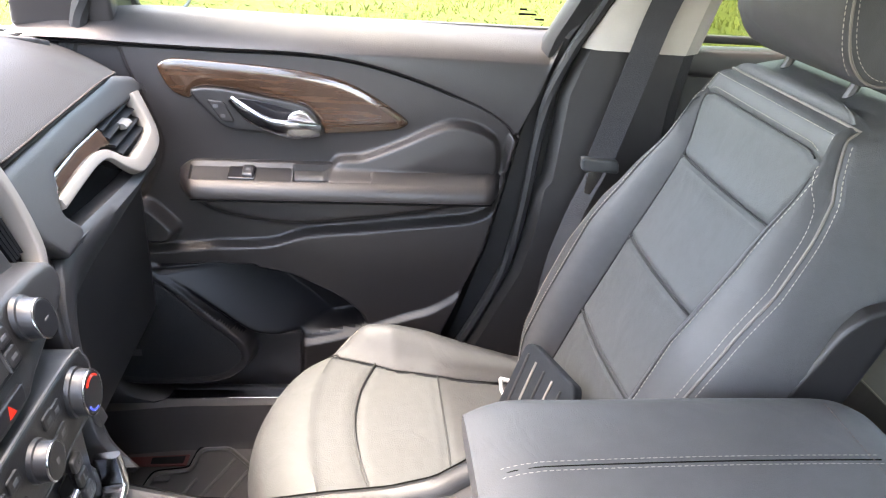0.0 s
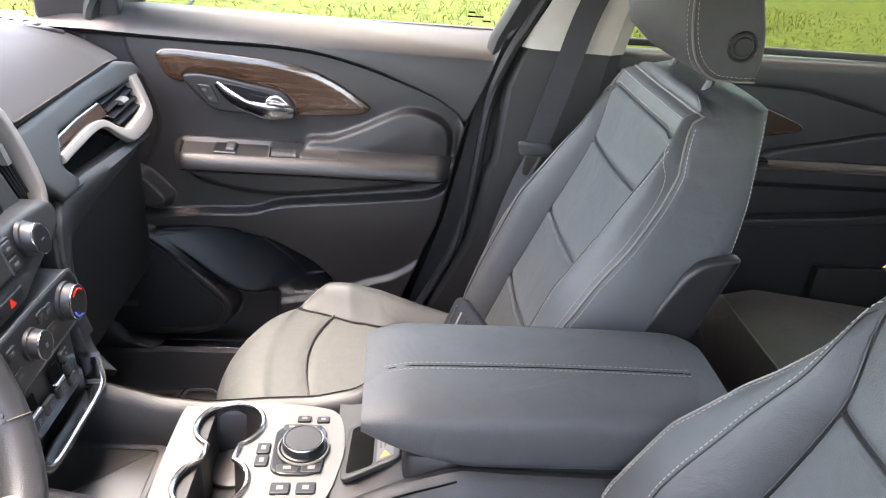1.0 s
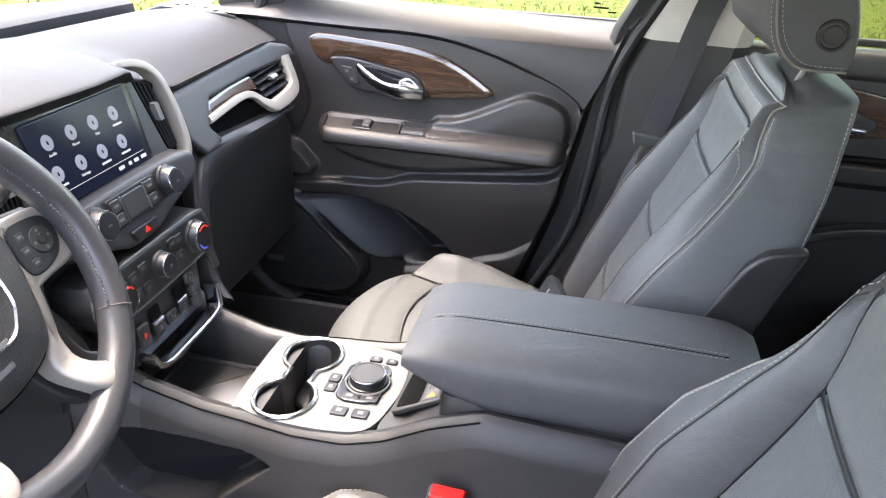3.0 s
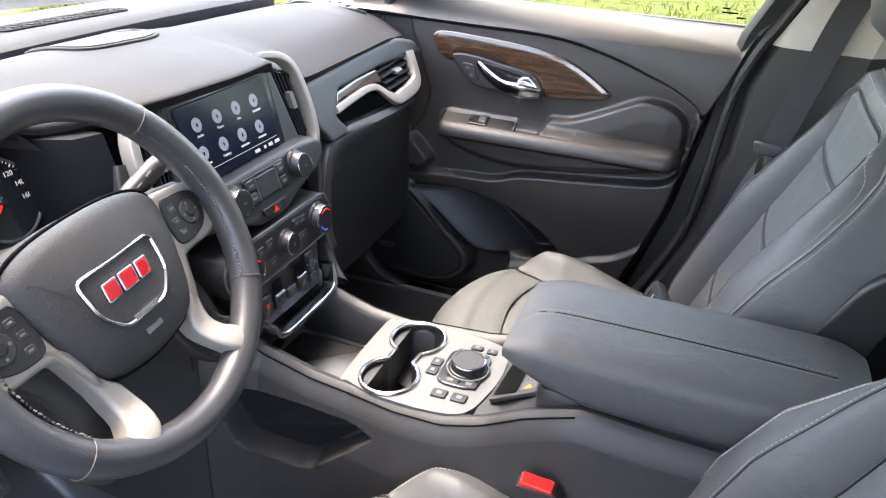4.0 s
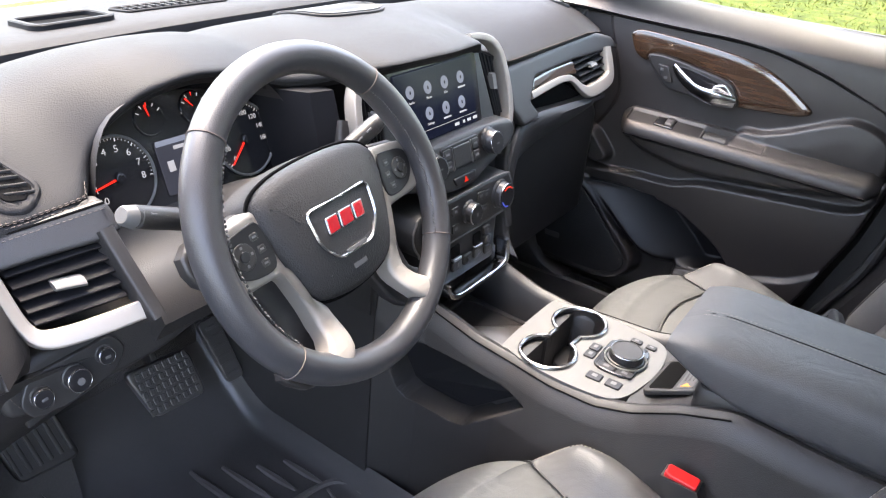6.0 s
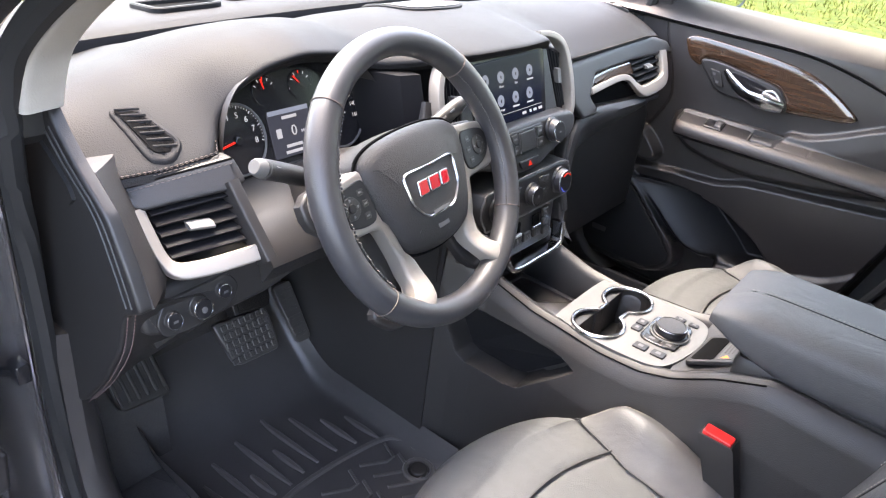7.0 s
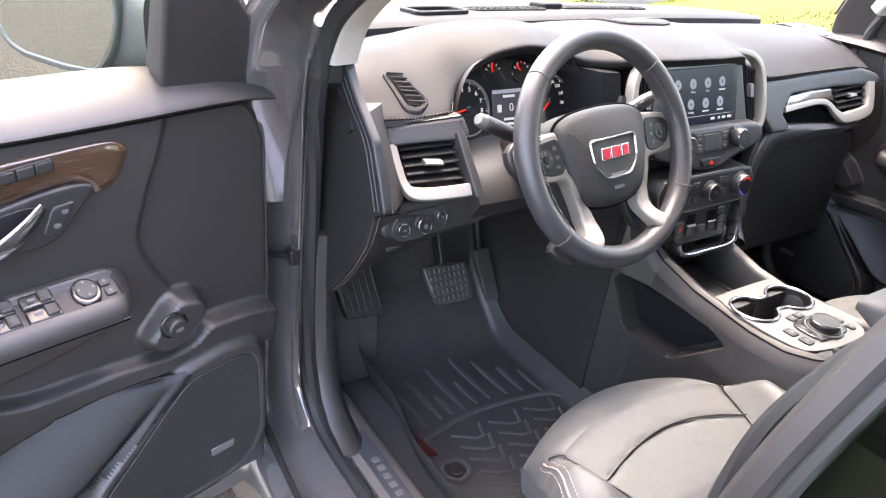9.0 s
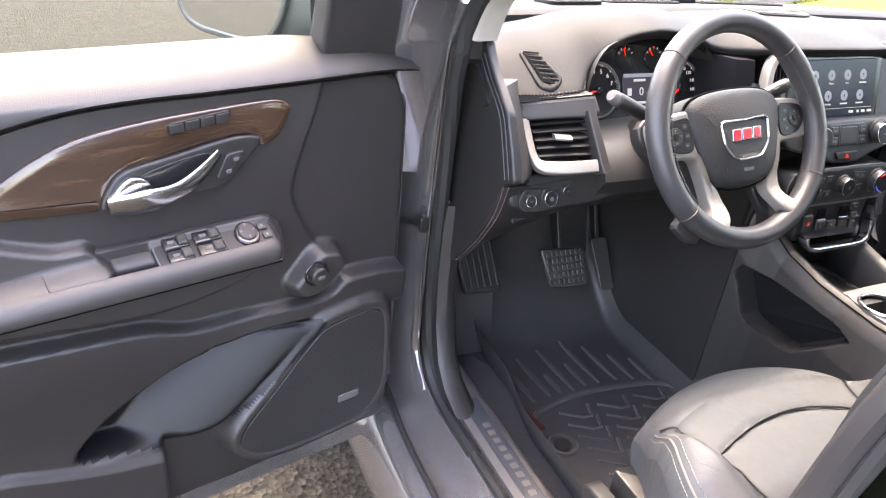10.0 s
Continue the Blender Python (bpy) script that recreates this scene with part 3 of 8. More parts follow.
for s in (1, -1):
    FLIP[0] = s < 0
    loft("wing", [[(x, 0.80, 0.42), (x, 0.90 - 0.02 * k, 0.45), (x, 0.90, 0.85), (x, 0.85, 1.0 - 0.02 * k), (x, 0.80, 1.02 - 0.02 * k)] for k, x in enumerate((-0.72, -0.95, -1.2))], PAINT, body)
    FLIP[0] = False


# ---- doors ----
def door_plane(y0):
    return lambda u, v, w: (u, y0 - w, v)


def skin_plane(y0, k=0.070):
    return lambda u, v, w: (u, y0 - w - (k * smooth(0.90, 1.20, v) + 0.03 * smooth(0.62, 0.40, v)) * max(0.0, 1 - w / 0.11), v)


def sdf(poly, X, Z):
    """Signed distance to a closed polygon, negative inside."""
    dist, inside = np.full(X.shape, 1e9), np.zeros(X.shape, bool)
    for (ax, az), (bx, bz) in zip(poly, poly[1:] + poly[:1]):
        ex, ez = bx - ax, bz - az
        t = np.clip(((X - ax) * ex + (Z - az) * ez) / (ex * ex + ez * ez + 1e-12), 0, 1)
        dist = np.minimum(dist, np.hypot(X - ax - t * ex, Z - az - t * ez))
        if abs(ez) > 1e-12:
            inside ^= ((az > Z) != (bz > Z)) & (X < ex * (Z - az) / ez + ax)
    return np.where(inside, -dist, dist)


def ramp(a, b, x):
    t = np.clip((x - a) / (b - a), 0, 1)
    return t * t * (3 - 2 * t)


def loop2(pts, n=4):
    return [tuple(q) for q in spline(pts, True, n)]


CARD = [(-0.695, 0.455), (-0.700, 0.70), (-0.695, 1.10), (-0.66, 1.162), (-0.45, 1.172), (0.174, 1.172), (0.127, 0.98), (0.092, 0.80), (0.02, 0.60), (-0.07, 0.47)]
POCKET_EDGE = loop2([(-0.522, 0.760), (-0.451, 0.700), (-0.361, 0.625), (-0.318, 0.608), (-0.281, 0.606), (-0.2, 0.622), (-0.132, 0.640), (-0.174, 0.692), (-0.229, 0.727), (-0.272, 0.750), (-0.329, 0.764), (-0.389, 0.772), (-0.466, 0.772)], 3)
GRILLE = loop2([(-0.628, 0.754), (-0.535, 0.756), (-0.493, 0.733), (-0.430, 0.668), (-0.369, 0.603), (-0.372, 0.562), (-0.43, 0.533), (-0.58, 0.534), (-0.636, 0.575), (-0.643, 0.66)])
WING = loop2([(-0.190, 0.975), (-0.145, 0.982), (-0.089, 1.004), (-0.025, 1.036), (0.012, 1.047), (0.055, 1.040), (0.086, 1.020), (0.098, 0.985), (0.092, 0.945), (0.06, 0.925), (-0.19, 0.93)])
BOLSTER = loop2([(-0.446, 0.925), (-0.432, 0.890), (-0.380, 0.862), (-0.261, 0.845), (-0.124, 0.858), (-0.010, 0.876), (0.069, 0.897), (0.092, 0.915), (0.094, 0.95), (-0.1, 0.96), (-0.3, 0.96)])
AHEAD = [tuple(q) for q in rounded([(-0.90, 1.30), (-0.54, 1.30), (-0.52, 1.13), (-0.490, 1.06), (-0.468, 0.985), (-0.490, 0.93), (-0.555, 0.83), (-0.66, 0.78), (-0.90, 0.80)], 0.03)]
RAILTOP = [tuple(q) for q in spline([(-0.72, 0.80), (-0.66, 0.822), (-0.569, 0.828), (-0.535, 0.806), (-0.490, 0.803), (-0.40, 0.811), (-0.307, 0.816), (-0.239, 0.837), (-0.124, 0.850), (-0.009, 0.863), (0.059, 0.873), (0.094, 0.899), (0.105, 0.95), (0.30, 0.96)], n=4)]
RAILLOW = [(-0.72, 0.742), (-0.631, 0.752), (-0.567, 0.760), (-0.470, 0.770), (-0.33, 0.772), (-0.25, 0.62), (-0.25, 0.30), (-0.72, 0.30)]
RING = [tuple(q) for q in spline([(0.108, 1.030), (0.103, 0.985), (0.107, 0.878), (0.070, 0.750), (0.0, 0.683), (-0.062, 0.660), (-0.132, 0.634), (-0.2, 0.614), (-0.281, 0.598), (-0.33, 0.588)], n=4)] + [(-0.36, 0.50), (-0.40, 0.30), (-0.95, 0.30), (-0.95, 1.35), (0.35, 1.35), (0.35, 1.03)]
KNOBPLATE = [tuple(q) for q in rounded([(-0.455, 0.838), (-0.508, 0.895), (-0.552, 0.888), (-0.566, 0.858), (-0.518, 0.812), (-0.478, 0.808)], 0.018)]


def moulded_card(d, cx, cz):
    """The door's moulded inner skin: panels, ledges, pocket and speaker surround as one relief, split into its parts."""
    step = 0.004
    X, Z = np.meshgrid(np.arange(-0.704, 0.18, step), np.arange(0.452, 1.16, step))
    edge = sdf([tuple(q) for q in rounded(CARD, 0.03)], X, Z)
    wing, bol, low = sdf(WING, X, Z), sdf(BOLSTER, X, Z), sdf(RAILTOP + [(0.30, 0.2), (-0.72, 0.2)], X, Z)
    spk, poc, knobp = sdf(GRILLE, X, Z), sdf(POCKET_EDGE, X, Z), sdf(KNOBPLATE, X, Z)
    mix = lambda a, b, t: a + (b - a) * t
    Y = np.full(X.shape, 0.7135) - 0.003 * np.exp(-((Z - 1.06) / 0.05) ** 2)
    Y = mix(Y, 0.7225, ramp(0.000, -0.008, sdf(AHEAD, X, Z)))
    Y -= 0.019 * ramp(0.001, -0.009, wing) + 0.006 * ramp(0, -0.05, wing)
    Y -= 0.030 * ramp(0.0, -0.022, bol)
    panel = 0.6905 + 0.019 * ramp(0.84, 0.66, Z)
    Y = mix(Y, panel, ramp(0.002, -0.007, low))
    Y = mix(Y, 0.6965, ramp(0.0, 0.009, sdf(RING, X, Z)))
    Y = mix(Y, 0.728, ramp(0.000, -0.008, sdf(RAILLOW, X, Z)))
    Y = mix(Y, 0.6815, ramp(0.026, 0.010, spk))
    Y = mix(Y, 0.6850, ramp(-0.001, -0.004, spk))
    front = [(-0.540, 0.775), (-0.451, 0.700), (-0.361, 0.625), (-0.318, 0.590), (-0.26, 0.53)]
    run = np.abs(sdf(front + front[-2:0:-1], X, Z))
    Y = mix(Y, 0.684 + 0.078 * np.clip((run + 0.004) / 0.125, 0, 1) ** 1.4, ramp(0.004, -0.018, poc))
    Y = mix(Y, 0.6835, ramp(0.004, -0.010, knobp))
    Y = mix(Y, np.maximum(Y, 0.732), ramp(0.002, 0.006, Z - np.interp(X, cx, cz)))
    Y = mix(Y, 0.762, ramp(-0.014, -0.002, edge))
    gz, gx = np.gradient(Y, step)
    N = np.stack([gx, -np.ones_like(gx), gz], -1)
    N /= np.linalg.norm(N, axis=-1, keepdims=True)
    mid = lambda a: (a[1:, 1:] + a[:-1, 1:] + a[1:, :-1] + a[:-1, :-1]) / 4
    keep = mid(edge) < 0.002
    which = np.zeros(keep.shape, int)
    for k, a in ((1, wing), (2, bol), (3, low)):
        which[mid(a) < 0] = k
    which[mid(spk) < 0.012] = 4
    # pocket faces get the darkened colour that carries the recess shade
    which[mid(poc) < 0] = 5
    out = {}
    for k, (name, material, label) in enumerate((("middle_panel", DOORSKIN, ""), ("armrest_wing", DOORSKIN, ""), ("bolster", DOORSKIN, ""), ("lower_panel", DOORSKIN, ""), ("speaker_frame", DOORSKIN, ""), ("map_pocket", POCKET_SHADED, "open moulded map pocket"))):
        index, verts, norms, faces = {}, [], [], []
        for j, i in zip(*np.nonzero(keep & (which == k))):
            f = []
            for q in ((j, i), (j + 1, i), (j + 1, i + 1), (j, i + 1)):
                if q not in index:
                    index[q] = len(verts)
                    verts.append((X[q], Y[q], Z[q]))
                    norms.append((N[q][0], -N[q][1] if FLIP[0] else N[q][1], N[q][2]))
                f.append(index[q])
            faces.append(tuple(reversed(f)))
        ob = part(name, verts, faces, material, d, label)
        ob.data.normals_split_custom_set_from_vertices(norms)
        out[name] = ob
    return out


def front_door(side, m=None):
    """side 1: passenger; -1: driver, mirrored and swung open by m."""
    FLIP[0] = side < 0
    lab = ("closed black front passenger door with walnut veneer inlay" if side > 0 else "open black driver's door with walnut veneer inlay and switches")
    d = thing("front_door", (-0.2, side * 0.76, 0.42), lab, "car door", "front doors", m=m)
    # steel shell
    shell = [(-0.70, 0.40), (-0.715, 0.70), (-0.71, 1.10), (-0.66, 1.160), (-0.45, 1.170), (0.180, 1.170), (0.135, 0.98), (0.10, 0.80), (0.03, 0.58), (-0.06, 0.43)]
    hole = ccw(POCKET_EDGE)
    wide = [tuple(q) for q in inset(hole, -0.006)]
    outer = [tuple(q) for q in rounded(shell, 0.03)]
    pillow("door_shell", outer, 0.030, 0.002, skin_plane(0.872), PAINT, d)
    sp_ = skin_plane(0.872)
    plate_with_hole("door_frame", outer, wide, 0.086, lambda u, v, w: sp_(u, v, 0.029 + w), PAINT, d)
    plate_with_hole("door_card", rounded(CARD, 0.03), wide, 0.018, door_plane(0.765), HARD, d)
    crease = [(0.120, 1.017), (0.106, 1.037), (0.064, 1.064), (0.004, 1.089), (-0.072, 1.116), (-0.165, 1.138), (-0.254, 1.146), (-0.36, 1.147), (-0.471, 1.149), (-0.629, 1.153), (-0.692, 1.150)]
    cr = [tuple(q) for q in spline(crease, n=5)]
    cx, cz = [q[0] for q in reversed(cr)] + [0.150, 0.183], [q[1] for q in reversed(cr)] + [1.085, 1.186]
    loops = []
    for x in list(np.linspace(-0.692, 0.10, 34)) + list(np.linspace(0.11, 0.183, 12)):
        c = float(np.interp(x, cx, cz))
        t = float(np.interp(x, (-0.692, -0.62, -0.494, -0.272, 0.183), (1.172, 1.192, 1.203, 1.200, 1.196)))
        h = max(0.002, t - c)
        zk = max(c + min(0.010, 0.3 * h), t - 0.046)
        loops.append([(x, 0.722, c), (x, 0.711, c + 0.001), (x, 0.706, c + min(0.006, 0.2 * h)), (x, 0.7065, zk - min(0.004, 0.1 * h)), (x, 0.709, zk), (x, 0.730, zk + 0.42 * (t - zk)), (x, 0.752, zk + 0.76 * (t - zk)), (x, 0.770, t), (x, 0.778, t - 0.001), (x, 0.778, c)])
    loft("upper_pad", loops, DOORSKIN, d, "soft upper door pad")
    tube("pad_seam", [(q[0], 0.7125, q[1] - 0.001) for q in cr[:-4]], 0.0016, VOID, d)
    # inner window ledge and outer run
    sweep("window_seal", rect(0.014, 0.012, 0.004), [(x, 0.774, 1.192) for x in np.linspace(-0.54, 0.19, 8)], SEAL, d)
    card = moulded_card(d, cx, cz)
    # walnut inlay
    wood = [(-0.469, 1.122), (-0.452, 1.132), (-0.42, 1.133), (-0.361, 1.130), (-0.273, 1.124), (-0.192, 1.112), (-0.137, 1.090), (-0.089, 1.060), (-0.066, 1.040), (-0.088, 1.027), (-0.135, 1.022), (-0.183, 1.018), (-0.212, 1.019),
            (-0.225, 1.046), (-0.25, 1.064), (-0.302, 1.077), (-0.364, 1.088), (-0.400, 1.090), (-0.413, 1.082), (-0.423, 1.070), (-0.440, 1.074), (-0.455, 1.086), (-0.466, 1.107)]
    pillow("wood_inlay", spline(wood, True, 3), 0.016, 0.005, door_plane(0.722), WOOD, d, "glossy dark walnut inlay", dome=0.002)
    bez = [(-0.420, 1.080), (-0.405, 1.089), (-0.364, 1.088), (-0.302, 1.077), (-0.240, 1.066), (-0.220, 1.049), (-0.207, 1.022), (-0.225, 1.017), (-0.332, 1.019), (-0.368, 1.025), (-0.390, 1.045)]
    bz = pillow("handle_bezel", spline(bez, True, 3), 0.022, 0.004, door_plane(0.722), HARD, d)
    cup = [(-0.350, 1.074), (-0.300, 1.070), (-0.250, 1.056), (-0.232, 1.040), (-0.25, 1.026), (-0.31, 1.028), (-0.340, 1.044)]
    pillow("handle_cup", spline(cup, True, 3), 0.003, 0.001, door_plane(0.7005), GLOSS, bz)
    hp = spline([(-0.356, 0.690, 1.076), (-0.335, 0.683, 1.060), (-0.305, 0.678, 1.043), (-0.275, 0.678, 1.034), (-0.245, 0.682, 1.030), (-0.214, 0.692, 1.027)], n=5)
    sweep("door_handle", [(a * 1.25, b * 0.42) for a, b in disc(0.0095, 14)], hp, CHROME, d, "chrome inside door handle", up=(0, 1, 0.2), scale=lambda t: 0.50 + 0.55 * math.sin(math.pi * min(1, t * 1.15)) + 0.75 * smooth(0.45, 0.80, t) - 0.25 * smooth(0.9, 1.0, t))
    pillow("lever_plate", spline([(-0.262, 1.054), (-0.240, 1.060), (-0.222, 1.045), (-0.212, 1.028), (-0.24, 1.026), (-0.268, 1.034)], True, 3), 0.014, 0.004, door_plane(0.703), CHROME, d, "chrome handle pivot plate")
    sw = pillow("lock_switch", rounded([(-0.395, 1.072), (-0.368, 1.070), (-0.352, 1.036), (-0.372, 1.036)], 0.006), 0.006, 0.002, door_plane(0.7015), HARD, d)
    for u, v_ in ((-0.381, 1.062), (-0.370, 1.046)):
        pillow("mark", rect(0.008, 0.006, 0.002), 0.0006, 0.0002, (lambda uu, vv: (lambda a, b, w: (uu + a, 0.6956 - w, vv + b)))(u, v_), GREYPRINT, sw)
    # armrest: padded roll with a sunken switch tray and a deep grab slot
    lid = [(0.0, 0.9665), (-0.008, 0.9660), (-0.048, 0.9450), (-0.057, 0.9375), (-0.0625, 0.9285)]
    rim_z = lambda v: lid[1][1] + (lid[2][1] - lid[1][1]) * (0.704 - v) / 0.040
    armtop = lambda v: rim_z(v) - 0.0055
    loops = []
    for x in sorted(list(np.linspace(-0.450, 0.102, 60)) + list(np.linspace(-0.450, -0.425, 12)) + [-0.4295, -0.4265, -0.2595, -0.2565, -0.1585, -0.1550, -0.1325, -0.1280]):
        a = smooth(-0.453, -0.418, x) * smooth(0.104, 0.070, x)
        k = math.sqrt(max(0.0, a))
        t = 0.0055 * (smooth(-0.4295, -0.4265, x) * smooth(-0.1280, -0.1325, x)) + 0.026 * (smooth(-0.2595, -0.2565, x) * smooth(-0.1550, -0.1585, x))
        sec = [lid[0], lid[1], (-0.0115, rim_z(0.7005) - 0.0004), (-0.014, rim_z(0.698) - t), (-0.0435, rim_z(0.6685) - t), (-0.046, rim_z(0.666) - 0.0004), lid[2], lid[3], lid[4], (-0.0615, 0.9175), (-0.050, 0.9080), (-0.030, 0.902), (0.0, 0.898)]
        loops.append([(x, 0.712 + y * (0.06 + 0.94 * k), 0.935 + (z - 0.935) * (0.35 + 0.65 * k)) for y, z in sec])
    arm = loft("armrest", loops, DOORSKIN, d, "padded door armrest")
    seam = [(x, 0.6510, 0.9190) for x in np.linspace(-0.425, 0.080, 60)]
    tube("armrest_seam", [(x, y + 0.0015, z - 0.004) for x, y, z in seam], 0.0012, VOID, arm)
    stitches("stitching", seam, DARKTHREAD if side > 0 else THREAD, arm, r=0.0004)
    tray = rounded([(-0.425, 0.697), (-0.425, 0.669), (-0.262, 0.669), (-0.262, 0.697)], 0.006)
    pillow("switch_panel", tray, 0.0012, 0.0004, lambda u, v, w: (u, v, armtop(v) + w - 0.0002), PODBLACK, arm)
    if side > 0:
        s1 = pillow("window_switch", rounded([(-0.365, 0.696), (-0.367, 0.672), (-0.322, 0.671), (-0.320, 0.696)], 0.004), 0.004, 0.0015, lambda u, v, w: (u, v, armtop(v) + w), GLOSS, arm)
        pillow("switch_lever", rounded([(-0.342, 0.694), (-0.343, 0.674), (-0.325, 0.673), (-0.323, 0.694)], 0.003), 0.006, 0.003, lambda u, v, w: (u, v, armtop(v) + 0.0035 + w), KNOBRING, s1)
        pillow("mark", rect(0.008, 0.005, 0.001), 0.0008, 0.0002, lambda u, v, w: (u - 0.333, v + 0.684, armtop(v + 0.684) + 0.0095 + w), GREYPRINT, s1)
    else:
        on_arm = lambda a, b, h: (lambda u, v, w: (u + a, v + b, armtop(v + b) + h + w))
        for cx_, w0 in ((-0.333, 0.038), (-0.290, 0.034)):
            for cy in (0.693, 0.674):
                s1 = pillow("window_switch", rect(w0, 0.017, 0.003), 0.006, 0.002, on_arm(cx_, cy, 0.0), GLOSS, arm)
                pillow("switch_lip", rect(0.014, 0.014, 0.002), 0.005, 0.002, on_arm(cx_ - 0.009, cy, 0.005), HARD, s1)
                pillow("mark", rect(0.009, 0.004, 0.001), 0.0008, 0.0002, on_arm(cx_ + 0.006, cy, 0.0062), GREYPRINT, s1)
        kn = pillow("mirror_pad", disc(0.0175), 0.006, 0.002, on_arm(-0.388, 0.684, 0.0), GLOSS, arm)
        pillow("mirror_pad_ring", disc(0.0125), 0.004, 0.001, on_arm(-0.388, 0.684, 0.005), HARD, kn)
        for a in range(4):
            pillow("mark", rect(0.003, 0.003), 0.0006, 0.0002, on_arm(-0.388 + 0.009 * math.cos(a * math.pi / 2), 0.684 + 0.009 * math.sin(a * math.pi / 2), 0.0090), WHITE, kn)
        for cx_, cy in ((-0.413, 0.691), (-0.415, 0.677)):
            s1 = pillow("mirror_button", rect(0.013, 0.010, 0.003), 0.004, 0.001, on_arm(cx_, cy, 0.0), HARD, arm)
            pillow("mark", rect(0.004, 0.004, 0.001), 0.0006, 0.0002, on_arm(cx_, cy, 0.0038), WHITE, s1)
        # memory buttons on the wood
        mb = pillow("memory_switch", rounded([(-0.378, 1.1125), (-0.378, 1.1275), (-0.296, 1.1185), (-0.296, 1.1035)], 0.003), 0.004, 0.001, door_plane(0.7055), GLOSS, d)
        for i in range(4):
            x0 = -0.376 + i * 0.0202
            pillow("memory_button", rounded([(x0, 1.1138 - i * 0.0022), (x0, 1.1258 - i * 0.0022), (x0 + 0.0185, 1.1238 - i * 0.0022), (x0 + 0.0185, 1.1118 - i * 0.0022)], 0.002), 0.003, 0.001, door_plane(0.7018), HARD, mb)
    if side < 0:
        kn = pillow("mirror_knob", disc(0.015), 0.016, 0.004, lambda u, v, w: (u - 0.500, 0.684 - w, v + 0.858), HARD, card["lower_panel"], "black rotary knob")
        pillow("knob_mark", rect(0.012, 0.006, 0.002), 0.001, 0.0004, lambda u, v, w: (u - 0.500, 0.6682 - w, v + 0.858), GREYPRINT, kn)
        tube("knob_ring", [(-0.500 + 0.0195 * math.cos(a), 0.683, 0.858 + 0.0195 * math.sin(a)) for a in np.linspace(0, 2 * math.pi, 24)[:-1]], 0.002, GLOSS, kn, closed=True)
    grille = pillow("speaker_grille", inset(ccw(GRILLE), 0.0035), 0.006, 0.0015, door_plane(0.687), MESH, d)
    pillow("speaker_badge", rounded([(-0.587, 0.586), (-0.587, 0.600), (-0.546, 0.600), (-0.546, 0.586)], 0.002), 0.003, 0.001, door_plane(0.6815), SATIN, grille, "silver speaker badge")
    # window frame, glass and mirror sail
    sash = spline([(0.185, 0.735, 1.20), (0.225, 0.725, 1.27), (0.30, 0.700, 1.42), (0.345, 0.672, 1.555), (0.10, 0.675, 1.56), (-0.15, 0.69, 1.535), (-0.36, 0.715, 1.47), (-0.56, 0.745, 1.36), (-0.655, 0.765, 1.28), (-0.69, 0.775, 1.21)], n=5)
    sweep("window_frame", rounded([(-0.016, -0.02), (0.016, -0.02), (0.016, 0.02), (-0.016, 0.02)], 0.006), sash, HARD, d, up=(0, 1, 0.15))
    tube("frame_seal", [(q[0] + 0.004, q[1] - 0.024, q[2] - 0.008) for q in sash], 0.008, SEAL, d)
    gl = [(-0.55, 1.172), (0.185, 1.172), (0.33, 1.53), (0.10, 1.545), (-0.15, 1.52), (-0.36, 1.455), (-0.55, 1.35)]
    pane = pillow("window_pane", gl, 0.004, 0.001, lambda u, v, w: (u, 0.778 - 0.26 * (v - 1.19) - w, v), GLASS, d, "clear side window glass")
    pane.visible_shadow = False
    sweep("pane_divider", rect(0.016, 0.02, 0.004), [(-0.545, 0.768, 1.195), (-0.545, 0.745, 1.28), (-0.545, 0.725, 1.36)], SEAL, d)
    for i, (a, b) in enumerate(((0.150, 0.016), (0.128, 0.030), (0.120, 0.012))):
        pillow("etched_mark", rect(b, 0.003), 0.0006, 0.0002, (lambda q, h: (lambda u, v, w: (u + q, 0.764 - 0.26 * (h - 1.19) - w, v + h)))(a, 1.212 + 0.008 * i), VOID, pane)
    sail = [(-0.535, 1.175), (-0.535, 1.365), (-0.585, 1.345), (-0.630, 1.308), (-0.662, 1.265), (-0.685, 1.215), (-0.692, 1.165)]
    pillow("mirror_sail", rounded(sail, 0.012), 0.03, 0.006, lambda u, v, w: (u, 0.765 - 0.2 * (v - 1.19) - w, v), DOORSKIN, d)
    # outside mirror: housing and glass
    hs = []
    for y, k, zo in ((0.79, 0.55, 0.006), (0.84, 0.66, 0.0), (0.90, 0.85, -0.008), (0.95, 0.98, -0.018), (1.05, 1.0, -0.022), (1.17, 0.97, -0.02), (1.215, 0.85, -0.016), (1.235, 0.6, -0.012)):
        hs.append([(-0.565 + 0.085 * k * math.cos(a) * (1.2 if math.cos(a) < 0 else 0.40), y, 1.236 + zo + 0.092 * k * math.copysign(abs(math.sin(a)) ** 0.7, math.sin(a))) for a in np.linspace(0, 2 * math.pi, 33)[:-1]])
    mh = loft("mirror_housing", hs, MIRRORCASE, d, "dark grey outside mirror housing")
    mg = rounded([(0.866, 1.205), (0.912, 1.163), (1.00, 1.152), (1.13, 1.144), (1.185, 1.152), (1.212, 1.185), (1.205, 1.268), (1.17, 1.292), (0.90, 1.298), (0.852, 1.285), (0.846, 1.25)], 0.02)
    ringplate("mirror_rim", [tuple(q) for q in inset(ccw(mg), -0.010)], mg, 0.012, lambda u, v, w: (-0.534 + w + 0.06 * (u - 1.05), u, v), MIRRORCASE, mh)
